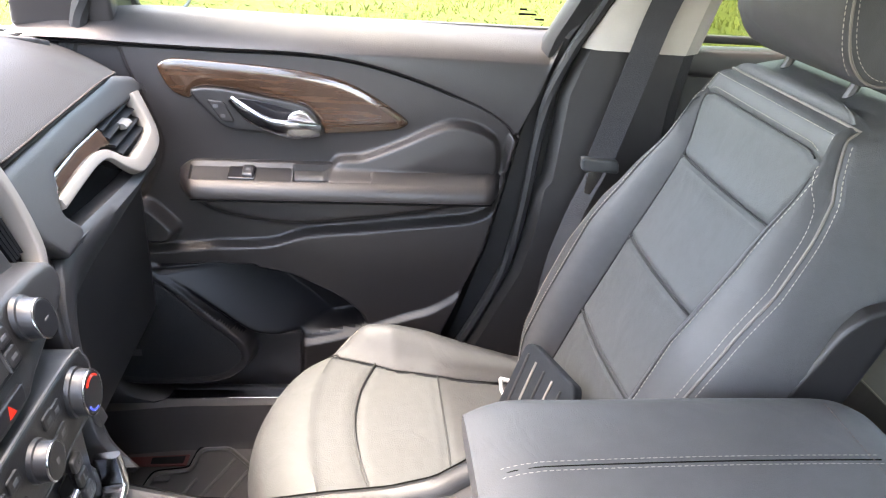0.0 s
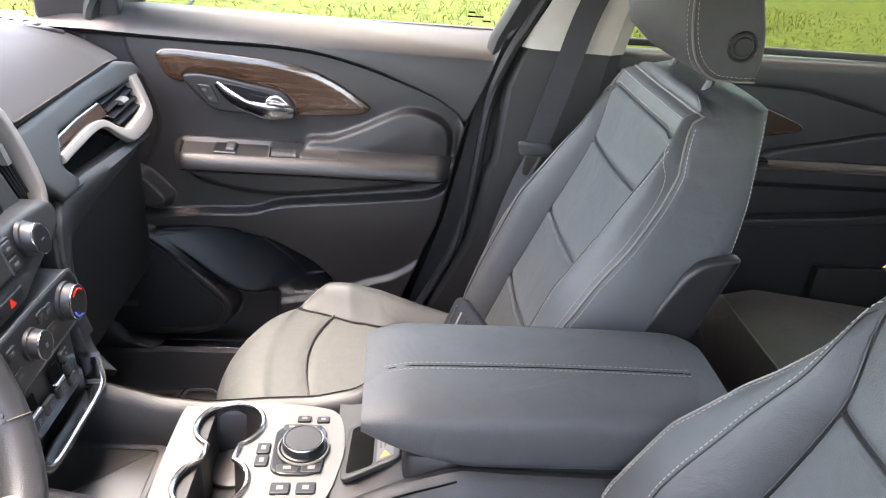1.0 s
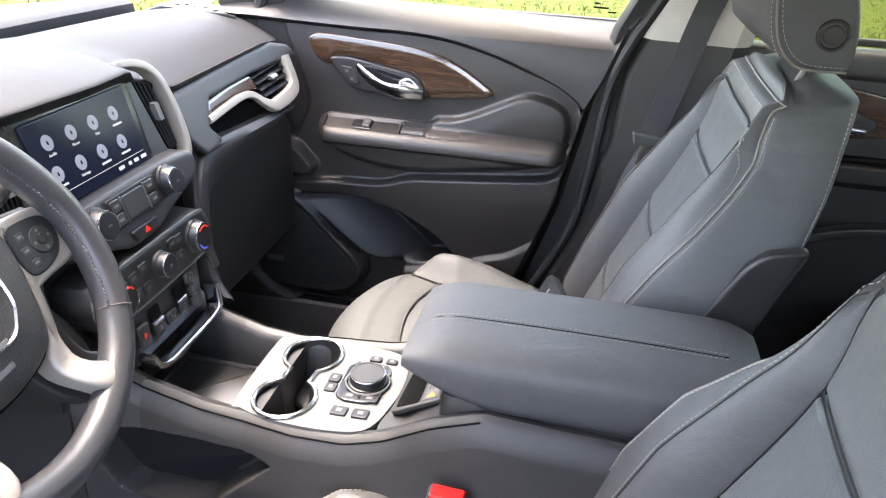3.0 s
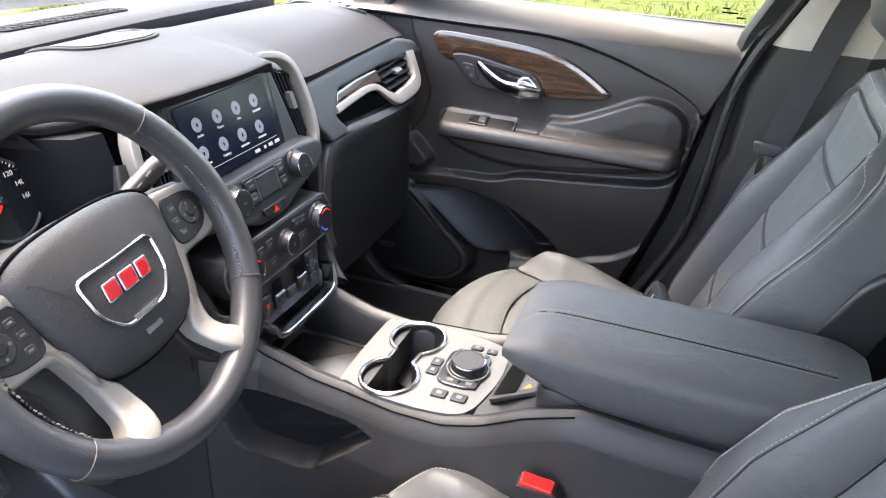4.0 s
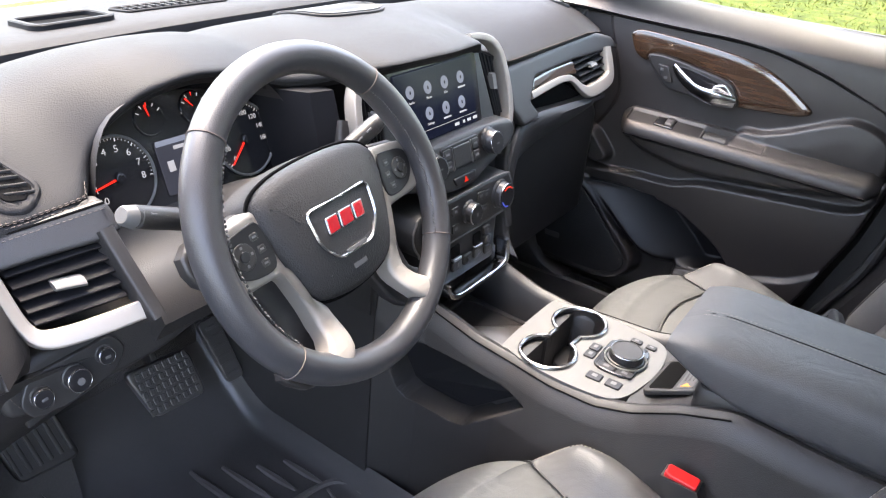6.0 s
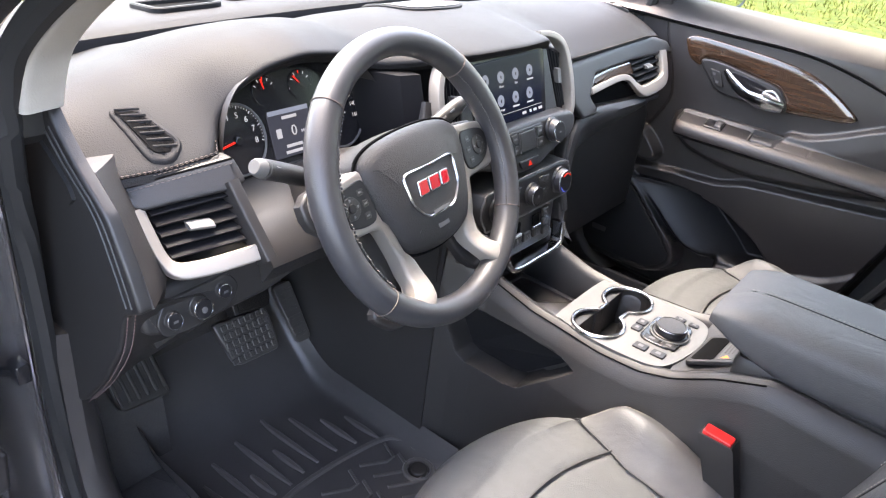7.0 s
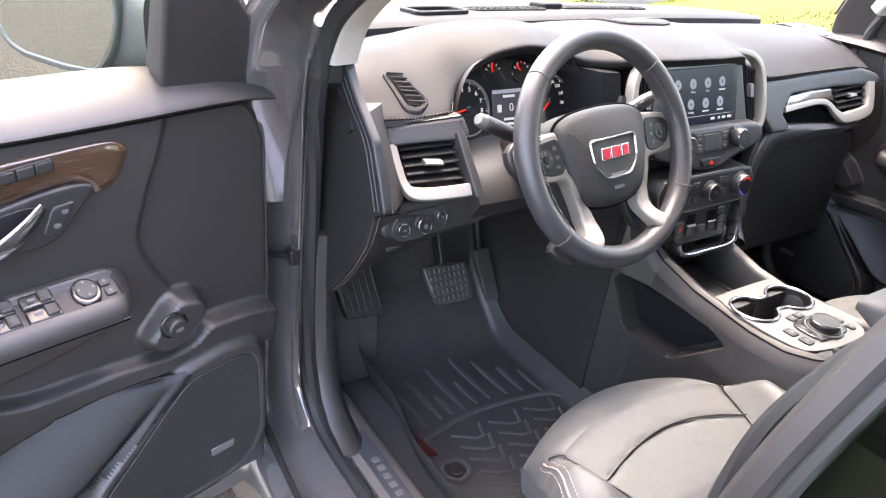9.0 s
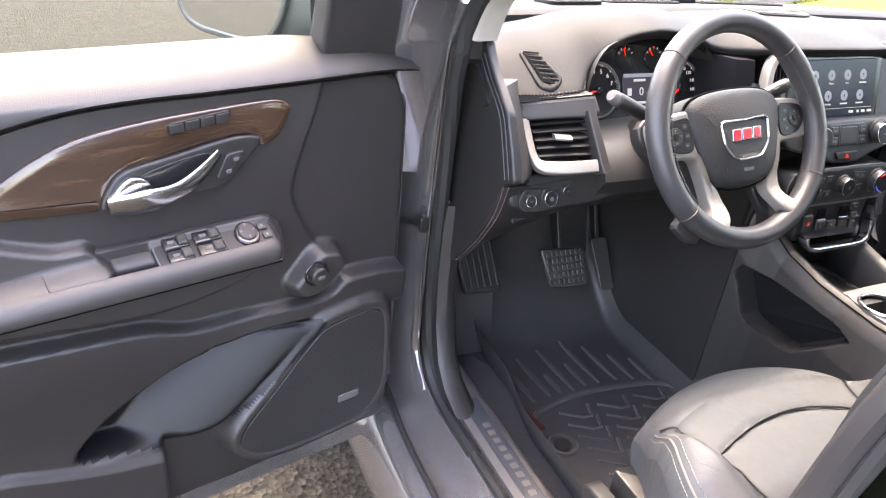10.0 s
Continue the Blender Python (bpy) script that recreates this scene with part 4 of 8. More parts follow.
    pillow("mirror_glass", mg, 0.004, 0.0015, lambda u, v, w: (-0.528 + w + 0.06 * (u - 1.05), u, v), MIRROR, mh, "rear view mirror glass")
    FLIP[0] = False
    return d


front_door(1)
# the driver's door is swung open by 74 degrees
R = Matrix(((0.2706, 0.9626, -0.0113), (-0.9625, 0.2708, 0.0173), (0.0197, 0.0061, 0.9998))).to_4x4()
OPEN = Matrix.Translation((-0.5278, -1.0261, 0.943)) @ R @ Matrix.Translation((0.46, 0.705, -0.95))
driver_door = front_door(-1, OPEN)
# check strap between the hinge pillar and the open door
strap = thing("door_check_strap", (-0.66, -0.76, 0.85), "black door check strap on hinge pillar", "door strap")
tube("strap", [(-0.640, -0.756, 0.850), (-0.675, -0.79, 0.845), (-0.70, -0.83, 0.842)], 0.007, GLOSS, strap)
box("bracket", (-0.652, -0.766, 0.836), (-0.625, -0.748, 0.866), GLOSS, strap)


def rear_door(side):
    FLIP[0] = side < 0
    d = thing("rear_door", (0.8, side * 0.76, 0.42), "closed black rear door with dark walnut inlay", "car door", "rear doors")
    shell = [(0.22, 0.40), (0.30, 0.80), (0.33, 1.10), (0.36, 1.19), (1.30, 1.20), (1.24, 0.85), (1.02, 0.62), (0.95, 0.42)]
    skin = [(0.06, 0.42), (0.185, 0.80), (0.218, 1.0), (0.226, 0.98), (0.232, 1.00), (1.30, 1.01), (1.24, 0.85), (1.02, 0.62), (0.95, 0.42)]
    pillow("door_shell", spline(rounded(skin, 0.012), True, 2), 0.064, 0.008, skin_plane(0.838, 0.036), PAINT, d)
    pillow("door_card", inset(ccw(rounded(shell, 0.03)), 0.012), 0.05, 0.01, door_plane(0.775), DOORSKIN, d)
    pillow("upper_pad", rounded([(0.37, 1.18), (1.28, 1.19), (1.26, 1.10), (1.1, 1.06), (0.80, 1.125), (0.40, 1.135)], 0.02), 0.05, 0.012, door_plane(0.765), DOORSKIN, d)
    pillow("wood_inlay", spline([(0.45, 1.12), (0.62, 1.115), (0.76, 1.08), (0.82, 1.045), (0.70, 1.025), (0.55, 1.02), (0.47, 1.06)], True, 4), 0.014, 0.004, door_plane(0.731), WOOD, d)
    pillow("handle_bezel", spline([(0.49, 1.08), (0.60, 1.078), (0.665, 1.055), (0.64, 1.03), (0.53, 1.03)], True, 4), 0.02, 0.004, door_plane(0.731), HARD, d)
    sweep("door_handle", disc(0.008, 10), spline([(0.54, 0.71, 1.06), (0.60, 0.705, 1.043), (0.65, 0.712, 1.038)], n=5), CHROME, d, "chrome inside door handle")
    loops = []
    prof = [(0.0, 0.985), (-0.03, 0.985), (-0.05, 0.972), (-0.05, 0.945), (-0.03, 0.928), (0.0, 0.925)]
    for x in np.linspace(0.44, 1.16, 24):
        k = math.sqrt(smooth(0.43, 0.48, x) * smooth(1.17, 1.10, x))
        loops.append([(x, 0.728 + y * (0.1 + 0.9 * k), z) for y, z in prof])
    arm = loft("armrest", loops, DOORSKIN, d)
    pillow("switch_panel", rounded([(0.5, 0.72), (0.5, 0.685), (0.75, 0.685), (0.75, 0.72)], 0.01), 0.003, 0.001, lambda u, v, w: (u, v, 0.984 + w), VOID, arm)
    pillow("armrest_wing", spline([(0.74, 0.99), (0.9, 1.03), (1.0, 1.05), (1.1, 1.04), (1.16, 0.99), (1.1, 0.94), (0.8, 0.94)], True, 4), 0.02, 0.008, door_plane(0.731), DOORSKIN, d)
    rail = spline([(0.36, 0.70, 0.80), (0.55, 0.70, 0.80), (0.70, 0.70, 0.84), (1.0, 0.70, 0.865), (1.12, 0.70, 0.90), (1.18, 0.705, 0.98)], n=5)
    sweep("door_rail", rect(0.03, 0.022, 0.006), rail, DOORSKIN, d)
    pillow("window_pane", [(0.216, 0.995), (1.31, 1.00), (1.20, 1.50), (0.385, 1.53), (0.315, 1.40), (0.272, 1.28), (0.249, 1.19)], 0.004, 0.001, lambda u, v, w: (u, 0.797 - 0.15 * (v - 1.14 + math.sqrt((v - 1.14) ** 2 + 0.004)) - w, v), PRIVACY, d).visible_shadow = False
    sweep("window_frame", rounded([(-0.012, -0.012), (0.012, -0.012), (0.012, 0.012), (-0.012, 0.012)], 0.004), spline([(0.43, 0.690, 1.535), (0.8, 0.67, 1.55), (1.18, 0.68, 1.50), (1.28, 0.74, 1.25), (1.31, 0.76, 1.18)], n=4), GLOSS, d, up=(0, 1, 0.15))
    sweep("window_seal", rect(0.014, 0.014, 0.004), [(x, 0.752, 1.195) for x in np.linspace(0.36, 1.29, 8)], SEAL, d)
    FLIP[0] = False


rear_door(1)
rear_door(-1)

# road wheels under the body
for wx in (-1.42, 1.62):
    for s in (1, -1):
        FLIP[0] = s < 0
        wheel_ = pillow("road_wheel", disc(0.36, 40), 0.20, 0.03, (lambda q: (lambda u, v, w: (q + u, 0.70 + w, 0.36 + v)))(wx), TYRE, body, "black tyre")
        pillow("wheel_rim", disc(0.23, 32), 0.012, 0.004, (lambda q: (lambda u, v, w: (q + u, 0.893 + w, 0.36 + v)))(wx), SATIN, wheel_)
        FLIP[0] = False


# ---- seats ----
def front_seat(yc, dx, rise, lift_c, back_h, wide, tall, label, inboard):
    seat = thing("front_seat", (dx - 0.05, yc, 0.425), label, "car seat", "front seats")
    # the backrest: a curved spine, its rear line, and a cross-section for each height
    spine = spline([(0.146, 0.66), (0.160, 0.70), (0.182, 0.76), (0.205, 0.82), (0.256, 0.943), (0.314, 1.079), (0.338 + 0.2 * tall, 1.165 + 0.7 * tall), (0.356 + 0.3 * tall, 1.212 + tall)], n=8)
    hinge = spline([(0.255, 0.64), (0.275, 0.68), (0.305, 0.75), (0.336, 0.82), (0.388, 0.95), (0.432, 1.08), (0.450, 1.165 + 0.7 * tall), (0.456 + 0.2 * tall, 1.212 + tall)], n=8)
    run = np.concatenate([[0.0], np.cumsum([np.linalg.norm(b - a) for a, b in zip(spine, spine[1:])])])
    L = float(run[-1])
    run = run / L
    sx, sz = [p[0] for p in spine], [p[1] for p in spine]
    rx, rz = [p[0] for p in hinge], [p[1] for p in hinge]
    side_w = lambda t: lerp_keys(((0, 0.205), (0.08, 0.232), (0.25, 0.242), (0.55, 0.240), (0.68, 0.228), (0.80, 0.202), (0.90, 0.174), (1.0, 0.150)), t) + wide * smooth(0.95, 0.5, t)
    pip_w = lambda t: side_w(t) - lerp_keys(((0, 0.014), (0.3, 0.016), (0.6, 0.020), (0.85, 0.014), (1.0, 0.008)), t)
    inner = lambda t: min(0.128 + 0.020 * smooth(0.76, 0.90, t), pip_w(t) - 0.012)
    crest = lambda t: lerp_keys(((0, 0.025), (0.12, 0.042), (0.5, 0.047), (0.72, 0.028), (0.88, 0.008), (1, 0.0)), t)
    pip_d = lambda t: lerp_keys(((0, 0.010), (0.12, 0.026), (0.4, 0.032 + 0.7 * wide), (0.56, 0.022 + 0.7 * wide), (0.72, 0.0), (0.86, -0.020), (1, -0.010)), t)
    band = lambda t: inner(t) + 0.42 * (pip_w(t) - inner(t))
    cross = (0.285, 0.525, 0.765)
    top_t = 0.925

    def section(t):
        i, p, w, c, q = inner(t), pip_w(t), side_w(t), crest(t), pip_d(t)
        m = band(t)
        return ((0.0, 0.005), (i * 0.6, 0.002), (i - 0.006, 0.0), (i, -0.001), (i + 0.010, 0.42 * c), (0.6 * i + 0.4 * m + 0.006, 0.80 * c), (m, c), (0.5 * (m + p), 0.78 * c + 0.22 * q), (p - 0.005, q + 0.004), (p, q), (p + 0.010, q - 0.010), (w, q - 0.036))

    cache = {}

    def surf(y, t, lift=0.0):
        """A point of the front at height t, y off the middle."""
        if t not in cache:
            a = [tuple(q) for q in spline(section(t), n=5)]
            x0, z0 = float(np.interp(t, run, sx)), float(np.interp(t, run, sz))
            x1, z1 = float(np.interp(min(1, t + 0.02), run, sx)), float(np.interp(min(1, t + 0.02), run, sz))
            xa, za = float(np.interp(max(0, t - 0.02), run, sx)), float(np.interp(max(0, t - 0.02), run, sz))
            tx, tz = x1 - xa, z1 - za
            ln = math.hypot(tx, tz)
            cache[t] = ([q[0] for q in a], [q[1] for q in a], x0, z0, -tz / ln, tx / ln)
        qa, qd, x0, z0, nx, nz = cache[t]
        a = abs(y)
        d = float(np.interp(a, qa, qd))
        g = math.exp(-((a - inner(t)) / 0.004) ** 2) if t < top_t else 0.0
        if a < inner(t):
            for c in cross:
                g = max(g, math.exp(-((t - c) * L / 0.0045) ** 2))
                d += 0.006 * math.exp(-((t - c) * L / 0.022) ** 2) * (1 - (a / inner(t)) ** 4)
            g = max(g, 0.6 * math.exp(-((t - top_t + 0.5 * max(0, a - 0.12)) * L / 0.004) ** 2))
        d += lift - 0.0075 * g
        roll = 0.016 * smooth(0.955, 1.0, t) ** 2
        return (dx + x0 + nx * (d - roll), yc + y, rise + z0 + nz * (d - roll))

    def behind(y, t):
        return (dx + float(np.interp(t, run, rx)), yc + y, rise + float(np.interp(t, run, rz)))
    T = 150
    tt = np.linspace(0, 1, T + 1)
    half = [0.0, 0.12, 0.24, 0.36, 0.48, 0.58, 0.68, 0.76, 0.83, 0.885, 0.925, 0.955, 0.98, 1.0]
    beyond = [0.03, 0.07, 0.12, 0.18, 0.26, 0.34, 0.42, 0.50, 0.60, 0.70, 0.79, 0.87, 0.93, 0.97, 1.0]
    shoulder = [0.2, 0.45, 0.7, 1.0]
    fv, K = [], 0
    for t in tt:
        i, p, w = inner(t), pip_w(t), side_w(t)
        a = [q * i for q in half] + [i + (p - i) * q for q in beyond] + [p + (w - p) * q for q in shoulder]
        pts = [surf(y, t) for y in [-q for q in reversed(a[1:])] + a]
        K = len(pts)
        e, r = surf(w, t), behind(w, t)
        ring = [(e[0] + (r[0] - e[0]) * q, yc + w + b, e[2] + (r[2] - e[2]) * q) for q, b in ((0.3, 0.004), (0.6, 0.004), (0.85, 0.001), (0.95, -0.006))]
        rr = behind(0.0, t)
        rear = [(rr[0] + 0.012 * (1 - (q / w) ** 4), yc + q, rr[2]) for q in (w - 0.012, w * 0.75, w * 0.4, 0.0, -w * 0.4, -w * 0.75, -w + 0.012)]
        other = [(q[0], 2 * yc - q[1], q[2]) for q in reversed(ring)]
        fv += pts + ring + rear + other
    N = len(fv) // (T + 1)
    main, ins, edge_t = [], [], len(half) - 1
    mid = K // 2
    for j in range(T):
        for i in range(N):
            q = (j * N + i, j * N + (i + 1) % N, (j + 1) * N + (i + 1) % N, (j + 1) * N + i)
            t = (tt[j] + tt[j + 1]) / 2
            isin = i < K - 1 and mid - edge_t <= i < mid + edge_t and t < top_t
            (ins if isin else main).append(q)
    # crowned top between the front and the rear edge
    k = len(fv)
    rim = [fv[T * N + i] for i in range(N)]
    cx, cz = sum(p[0] for p in rim) / N, rim[mid][2]
    for s, h in ((0.93, 0.004), (0.8, 0.008), (0.55, 0.011), (0.25, 0.012)):
        fv += [(cx + (p[0] - cx) * s, yc + (p[1] - yc) * (0.4 + 0.6 * s), p[2] + h) for p in rim]
    for j in range(4):
        for i in range(N):
            a, b = ((T * N + i, T * N + (i + 1) % N) if j == 0 else (k + (j - 1) * N + i, k + (j - 1) * N + (i + 1) % N))
            main.append((a, b, k + j * N + (i + 1) % N, k + j * N + i))
    main.append(tuple(k + 3 * N + i for i in range(N)))

    def sub(name, faces, material, label=""):
        used = sorted({q for f in faces for q in f})
        at = {q: i for i, q in enumerate(used)}
        return part(name, [fv[q] for q in used], [tuple(at[q] for q in f) for f in faces], material, seat, label)
    sub("backrest", main, LEATHER, "black leather backrest with cream stitching")
    sub("backrest_insert", ins, INSERT, "perforated black leather insert with horizontal seams")
    # cream piping round the front edge, with a stitched row beside it
    up, down = np.linspace(0.03, 0.985, 70), np.linspace(0.985, 0.03, 70)
    over = [surf(q, 0.992, 0.0015) for q in np.linspace(1, -1, 40) * pip_w(0.99)]
    tube("piping", [surf(pip_w(t), t, 0.0015) for t in up] + over + [surf(-pip_w(t), t, 0.0015) for t in down], 0.0017, PIPING, seat, "cream piping", sides=6)
    for s in (-1, 1):
        stitches("stitching", [surf(s * (pip_w(t) - 0.007), t, 0.0012) for t in np.linspace(0.05, 0.97, 90)], THREAD, seat)
        stitches("stitching", [surf(s * (pip_w(t) + 0.006), t, 0.0012) for t in np.linspace(0.05, 0.97, 90)], THREAD, seat)
        tube("seam", [surf(s * inner(t), t, 0.0060) for t in np.linspace(0.04, top_t - 0.01, 70)], 0.0014, SEAL, seat, sides=5)
        tube("seam", [surf(s * band(t), t, 0.0004) for t in np.linspace(0.04, 0.90, 70)], 0.0011, SEAL, seat, sides=5)
        stitches("stitching", [surf(s * (band(t) + 0.004), t, 0.0012) for t in np.linspace(0.04, 0.90, 80)], THREAD, seat)
        # stitched rear edge of the side face
        stitches("stitching", [(p[0] - 0.006, p[1] + s * 0.002, p[2]) for p in (behind(s * side_w(t), t) for t in np.linspace(0.66, 0.99, 50))], THREAD, seat)
    stitches("stitching", [surf(q, 0.968, 0.0012) for q in np.linspace(-0.96, 0.96, 60) * pip_w(0.968)], THREAD, seat)
    for dt, st in ((0.0, False), (0.014, True)):
        path = [surf(q, top_t + dt - 0.5 * max(0.0, abs(q) - 0.12), 0.0015 if st else 0.0045) for q in np.linspace(-0.135, 0.135, 60)]
        stitches("stitching", path, THREAD, seat) if st else tube("seam", path, 0.0013, SEAL, seat, sides=5)
    for c in cross:
        tube("seam", [surf(q * inner(c), c, 0.0060) for q in np.linspace(-0.97, 0.97, 24)], 0.0014, SEAL, seat, sides=5)
    # hard shell on the lower rear sides
    for s in (-1, 1):
        def at_side(t, q):
            e, r = surf(side_w(t), t), behind(side_w(t), t)
            return (e[0] + (r[0] - e[0]) * q, e[2] + (r[2] - e[2]) * q)
        poly = [at_side(0.02, 0.45), at_side(0.25, 0.45), at_side(0.50, 0.42), at_side(0.66, 0.38), at_side(0.70, 0.50), at_side(0.705, 1.03), at_side(0.4, 1.06), at_side(0.02, 1.06)]
        pillow("side_shell", rounded(poly, 0.012), 0.016, 0.005, (lambda u, v, w: (u, yc - 0.230 - w, v)) if s < 0 else (lambda u, v, w: (u, yc + 0.230 + w, v)), HARD, seat, "hard black side shell")
    ax, az = math.sin(radians(25)), math.cos(radians(25))
    bx, bz, L = 0.160 + dx, 0.700 + rise, 0.595
    # cushion
    cz = 0.655 + lift_c
    side = lambda u: lerp_keys(((0, 0.50), (0.35, 0.50), (0.57, 0.56), (0.735, 0.73), (0.89, 0.92), (1.0, 0.93), (2.0, 0.93)), u)
    bibline = lambda s, u=0.67: 0.69 - 0.055 * (s / side(u)) ** 2

    def cush(s, u, lift=0.0):
        # u 0 rear .. 1 front edge, then over the nose down to the base
        w = 0.262 - 0.070 * smooth(0.45, 1.05, u)
        y = s * w
        if u <= 0.8:
            x, z = 0.205 - 0.5125 * u, cz + 0.055 * u
            nx, nz = -0.1, 1.0
        else:
            a = min(1.0, (u - 0.8) / 0.4) * radians(105)
            R_ = 0.085
            x, z = 0.205 - 0.41 - R_ * math.sin(a), cz + 0.044 - R_ * (1 - math.cos(a)) + 0.004
            if u > 1.2:
                z -= (u - 1.2) * 0.30
                x += (u - 1.2) * 0.05
            nx, nz = -math.sin(a), math.cos(a)
        crown = 0.012 * math.cos(min(1, abs(y) / 0.17) * math.pi / 2)
        b = lerp_keys(((0, 0.004), (0.15, 0.008), (0.31, 0.026), (0.45, 0.045), (0.58, 0.056), (0.68, 0.057), (0.78, 0.040), (0.90, 0.008), (1.0, 0.0)), u) * smooth(side(u) - 0.02, side(u) + 0.24, abs(s))
        x += 0.045 * smooth(0.5, 0.9, u) * s * s
        g = 0.0
        if u < 0.90:
            g = math.exp(-((abs(s) - side(u)) * w / 0.005) ** 2)
        bib = bibline(s)
        if abs(s) < side(u):
            g = max(g, math.exp(-(abs(u - bib) * 0.45 / 0.005) ** 2))
        if abs(s) < side(u) and u < bib:
            g = max(g, 0.7 * math.exp(-(abs(u - 0.43) * 0.5 / 0.005) ** 2))
        e = max(0.0, 1 - abs(s) ** 8) ** 0.5
        d = crown + b - 0.0055 * g + lift
        drop = (1 - e) * 0.075
        return (dx + x + nx * d, yc + y, z + nz * d - drop * max(0.2, nz))
    N2, T2 = 84, 96
    ss = np.sin(np.linspace(-math.pi / 2, math.pi / 2, N2 + 1) * 0.999) * 0.5 + np.linspace(-1, 1, N2 + 1) * 0.5
    uu = np.linspace(0, 1.6, T2 + 1)
    cv = [cush(s, u) for u in uu for s in ss]
    main, ins = [], []
    for j in range(T2):
        for i in range(N2):
            s, u = (ss[i] + ss[i + 1]) / 2, (uu[j] + uu[j + 1]) / 2
            q = (j * (N2 + 1) + i, j * (N2 + 1) + i + 1, (j + 1) * (N2 + 1) + i + 1, (j + 1) * (N2 + 1) + i)
            (ins if abs(s) < side(u) and u < 1.0 else main).append(tuple(reversed(q)))
    k = len(cv)
    skirt = []
    row = []
    for s in (-1, 1):
        idx = [j * (N2 + 1) + (0 if s < 0 else N2) for j in range(0, T2 + 1)]
        base = k + len(skirt)
        skirt += [(cv[q][0], cv[q][1] - s * 0.012, min(cv[q][2] - 0.005, 0.53)) for q in idx]
        for j in range(T2):
            q = (idx[j], idx[j + 1], base + j + 1, base + j)
            row.append(q if s < 0 else tuple(reversed(q)))
    part("cushion", cv + skirt, main + row, LEATHER, seat, "black leather cushion with raised bolsters")
    used = sorted({q for f in ins for q in f})
    at = {q: i for i, q in enumerate(used)}
    part("cushion_insert", [cv[q] for q in used], [tuple(at[q] for q in f) for f in ins], INSERT, seat, "perforated grey-black leather cushion centre")
    for s in (-1, 1):
        tube("piping", [cush(s * 0.955, u, 0.001) for u in np.linspace(0.05, 0.90, 60)], 0.0018, PIPING, seat, "cream piping", sides=6)
        stitches("stitching", [cush(s * 0.925, u, 0.001) for u in np.linspace(0.1, 0.86, 60)], THREAD, seat)
    for s in (-1, 1):
        tube("seam", [cush(s * side(u), u, 0.0050) for u in np.linspace(0.05, 0.89, 60)], 0.0018, SEAL, seat, sides=5)
        stitches("stitching", [cush(s * 0.975, u, 0.001) for u in np.linspace(0.1, 0.92, 60)], THREAD, seat)
    tube("seam", [cush(s, bibline(s), 0.0052) for s in np.linspace(-0.64, 0.64, 60)], 0.0020, SEAL, seat, sides=5)
    tube("seam", [cush(s, 0.43, 0.0034) for s in np.linspace(-0.52, 0.52, 40)], 0.0015, SEAL, seat, sides=5)
    # base: plastic side covers and rails
    for s in (-1, 1):
        poly = [(0.20, 0.60), (0.19, 0.50), (0.10, 0.475), (-0.20, 0.50), (-0.26, 0.535), (-0.255, 0.575), (-0.1, 0.585), (0.05, 0.60)]
        pillow("side_cover", rounded(poly, 0.02), 0.028, 0.008, (lambda q: (lambda u, v, w: (dx + u, yc + q * (0.236 + w), v)))(s) if s < 0 else (lambda u, v, w: (dx + u, yc + 0.236 + w, v)), HARD, seat)
        box("seat_rail", (dx - 0.30, yc + s * 0.19 - 0.02, 0.425), (dx + 0.22, yc + s * 0.19 + 0.02, 0.465), SATIN if s * yc > 0 else HARD, seat)
        box("rail_bracket", (dx - 0.22, yc + s * 0.19 - 0.012, 0.46), (dx - 0.16, yc + s * 0.19 + 0.012, 0.56), HARD, seat)
    box("cushion_pan", (dx - 0.24, yc - 0.22, 0.52), (dx + 0.17, yc + 0.22, 0.60), HARD, seat)
    # headrest on two posts
    hx, hz = bx + ax * (L + 0.115) - 0.050 + back_h, bz + az * (L + 0.115) - 0.030 - rise
    ox, oz = hx - 0.410, hz - 1.3135
    head_f = lambda z: lerp_keys(((1.238, 0.388), (1.245, 0.374), (1.256, 0.361), (1.276, 0.347), (1.31, 0.338), (1.344, 0.335), (1.44, 0.340)), z)
    head_r = lambda z: lerp_keys(((1.238, 0.434), (1.25, 0.443), (1.27, 0.446), (1.30, 0.442), (1.35, 0.426), (1.44, 0.392)), z)
    loops = []
    for z, k in ((1.2375, 0.86), (1.2395, 0.94), (1.2440, 0.985), (1.252, 1.0), (1.265, 1.0), (1.285, 1.0), (1.31, 1.0), (1.34, 1.0), (1.37, 1.0), (1.40, 1.0), (1.418, 0.985), (1.430, 0.95), (1.437, 0.88), (1.440, 0.78)):
        f, r, w = head_f(z), head_r(z), 0.121 * k
        o = [(f - 0.034 * (1 - (y / 0.121) ** 2) * smooth(1.238, 1.29, z), y) for y in np.linspace(-w, w, 15)] + [(r, w), (r + 0.006, w * 0.5), (r + 0.006, -w * 0.5), (r, -w)]
        loops.append([(p[0] + ox, yc + p[1], z + oz) for p in rounded(o, 0.010, 3)])
    hr = loft("headrest", loops, LEATHER, seat, "black leather headrest with cream stitching")
    for s in (-1, 1):
        edge_ = [(0.338, 1.40), (0.335, 1.344), (0.338, 1.31), (0.347, 1.276), (0.361, 1.254), (0.380, 1.2415), (0.405, 1.2395), (0.436, 1.2400)]
        run_ = lambda dx_, dz_: [(p[0] + ox + dx_, yc + s * 0.1212, p[1] + oz + dz_) for p in spline(edge_, n=6)]
        tube("piping", run_(0.0035, 0.0020), 0.0017, PIPING, hr, "cream piping", sides=6)
        stitches("stitching", run_(0.0090, 0.0075), THREAD, hr)
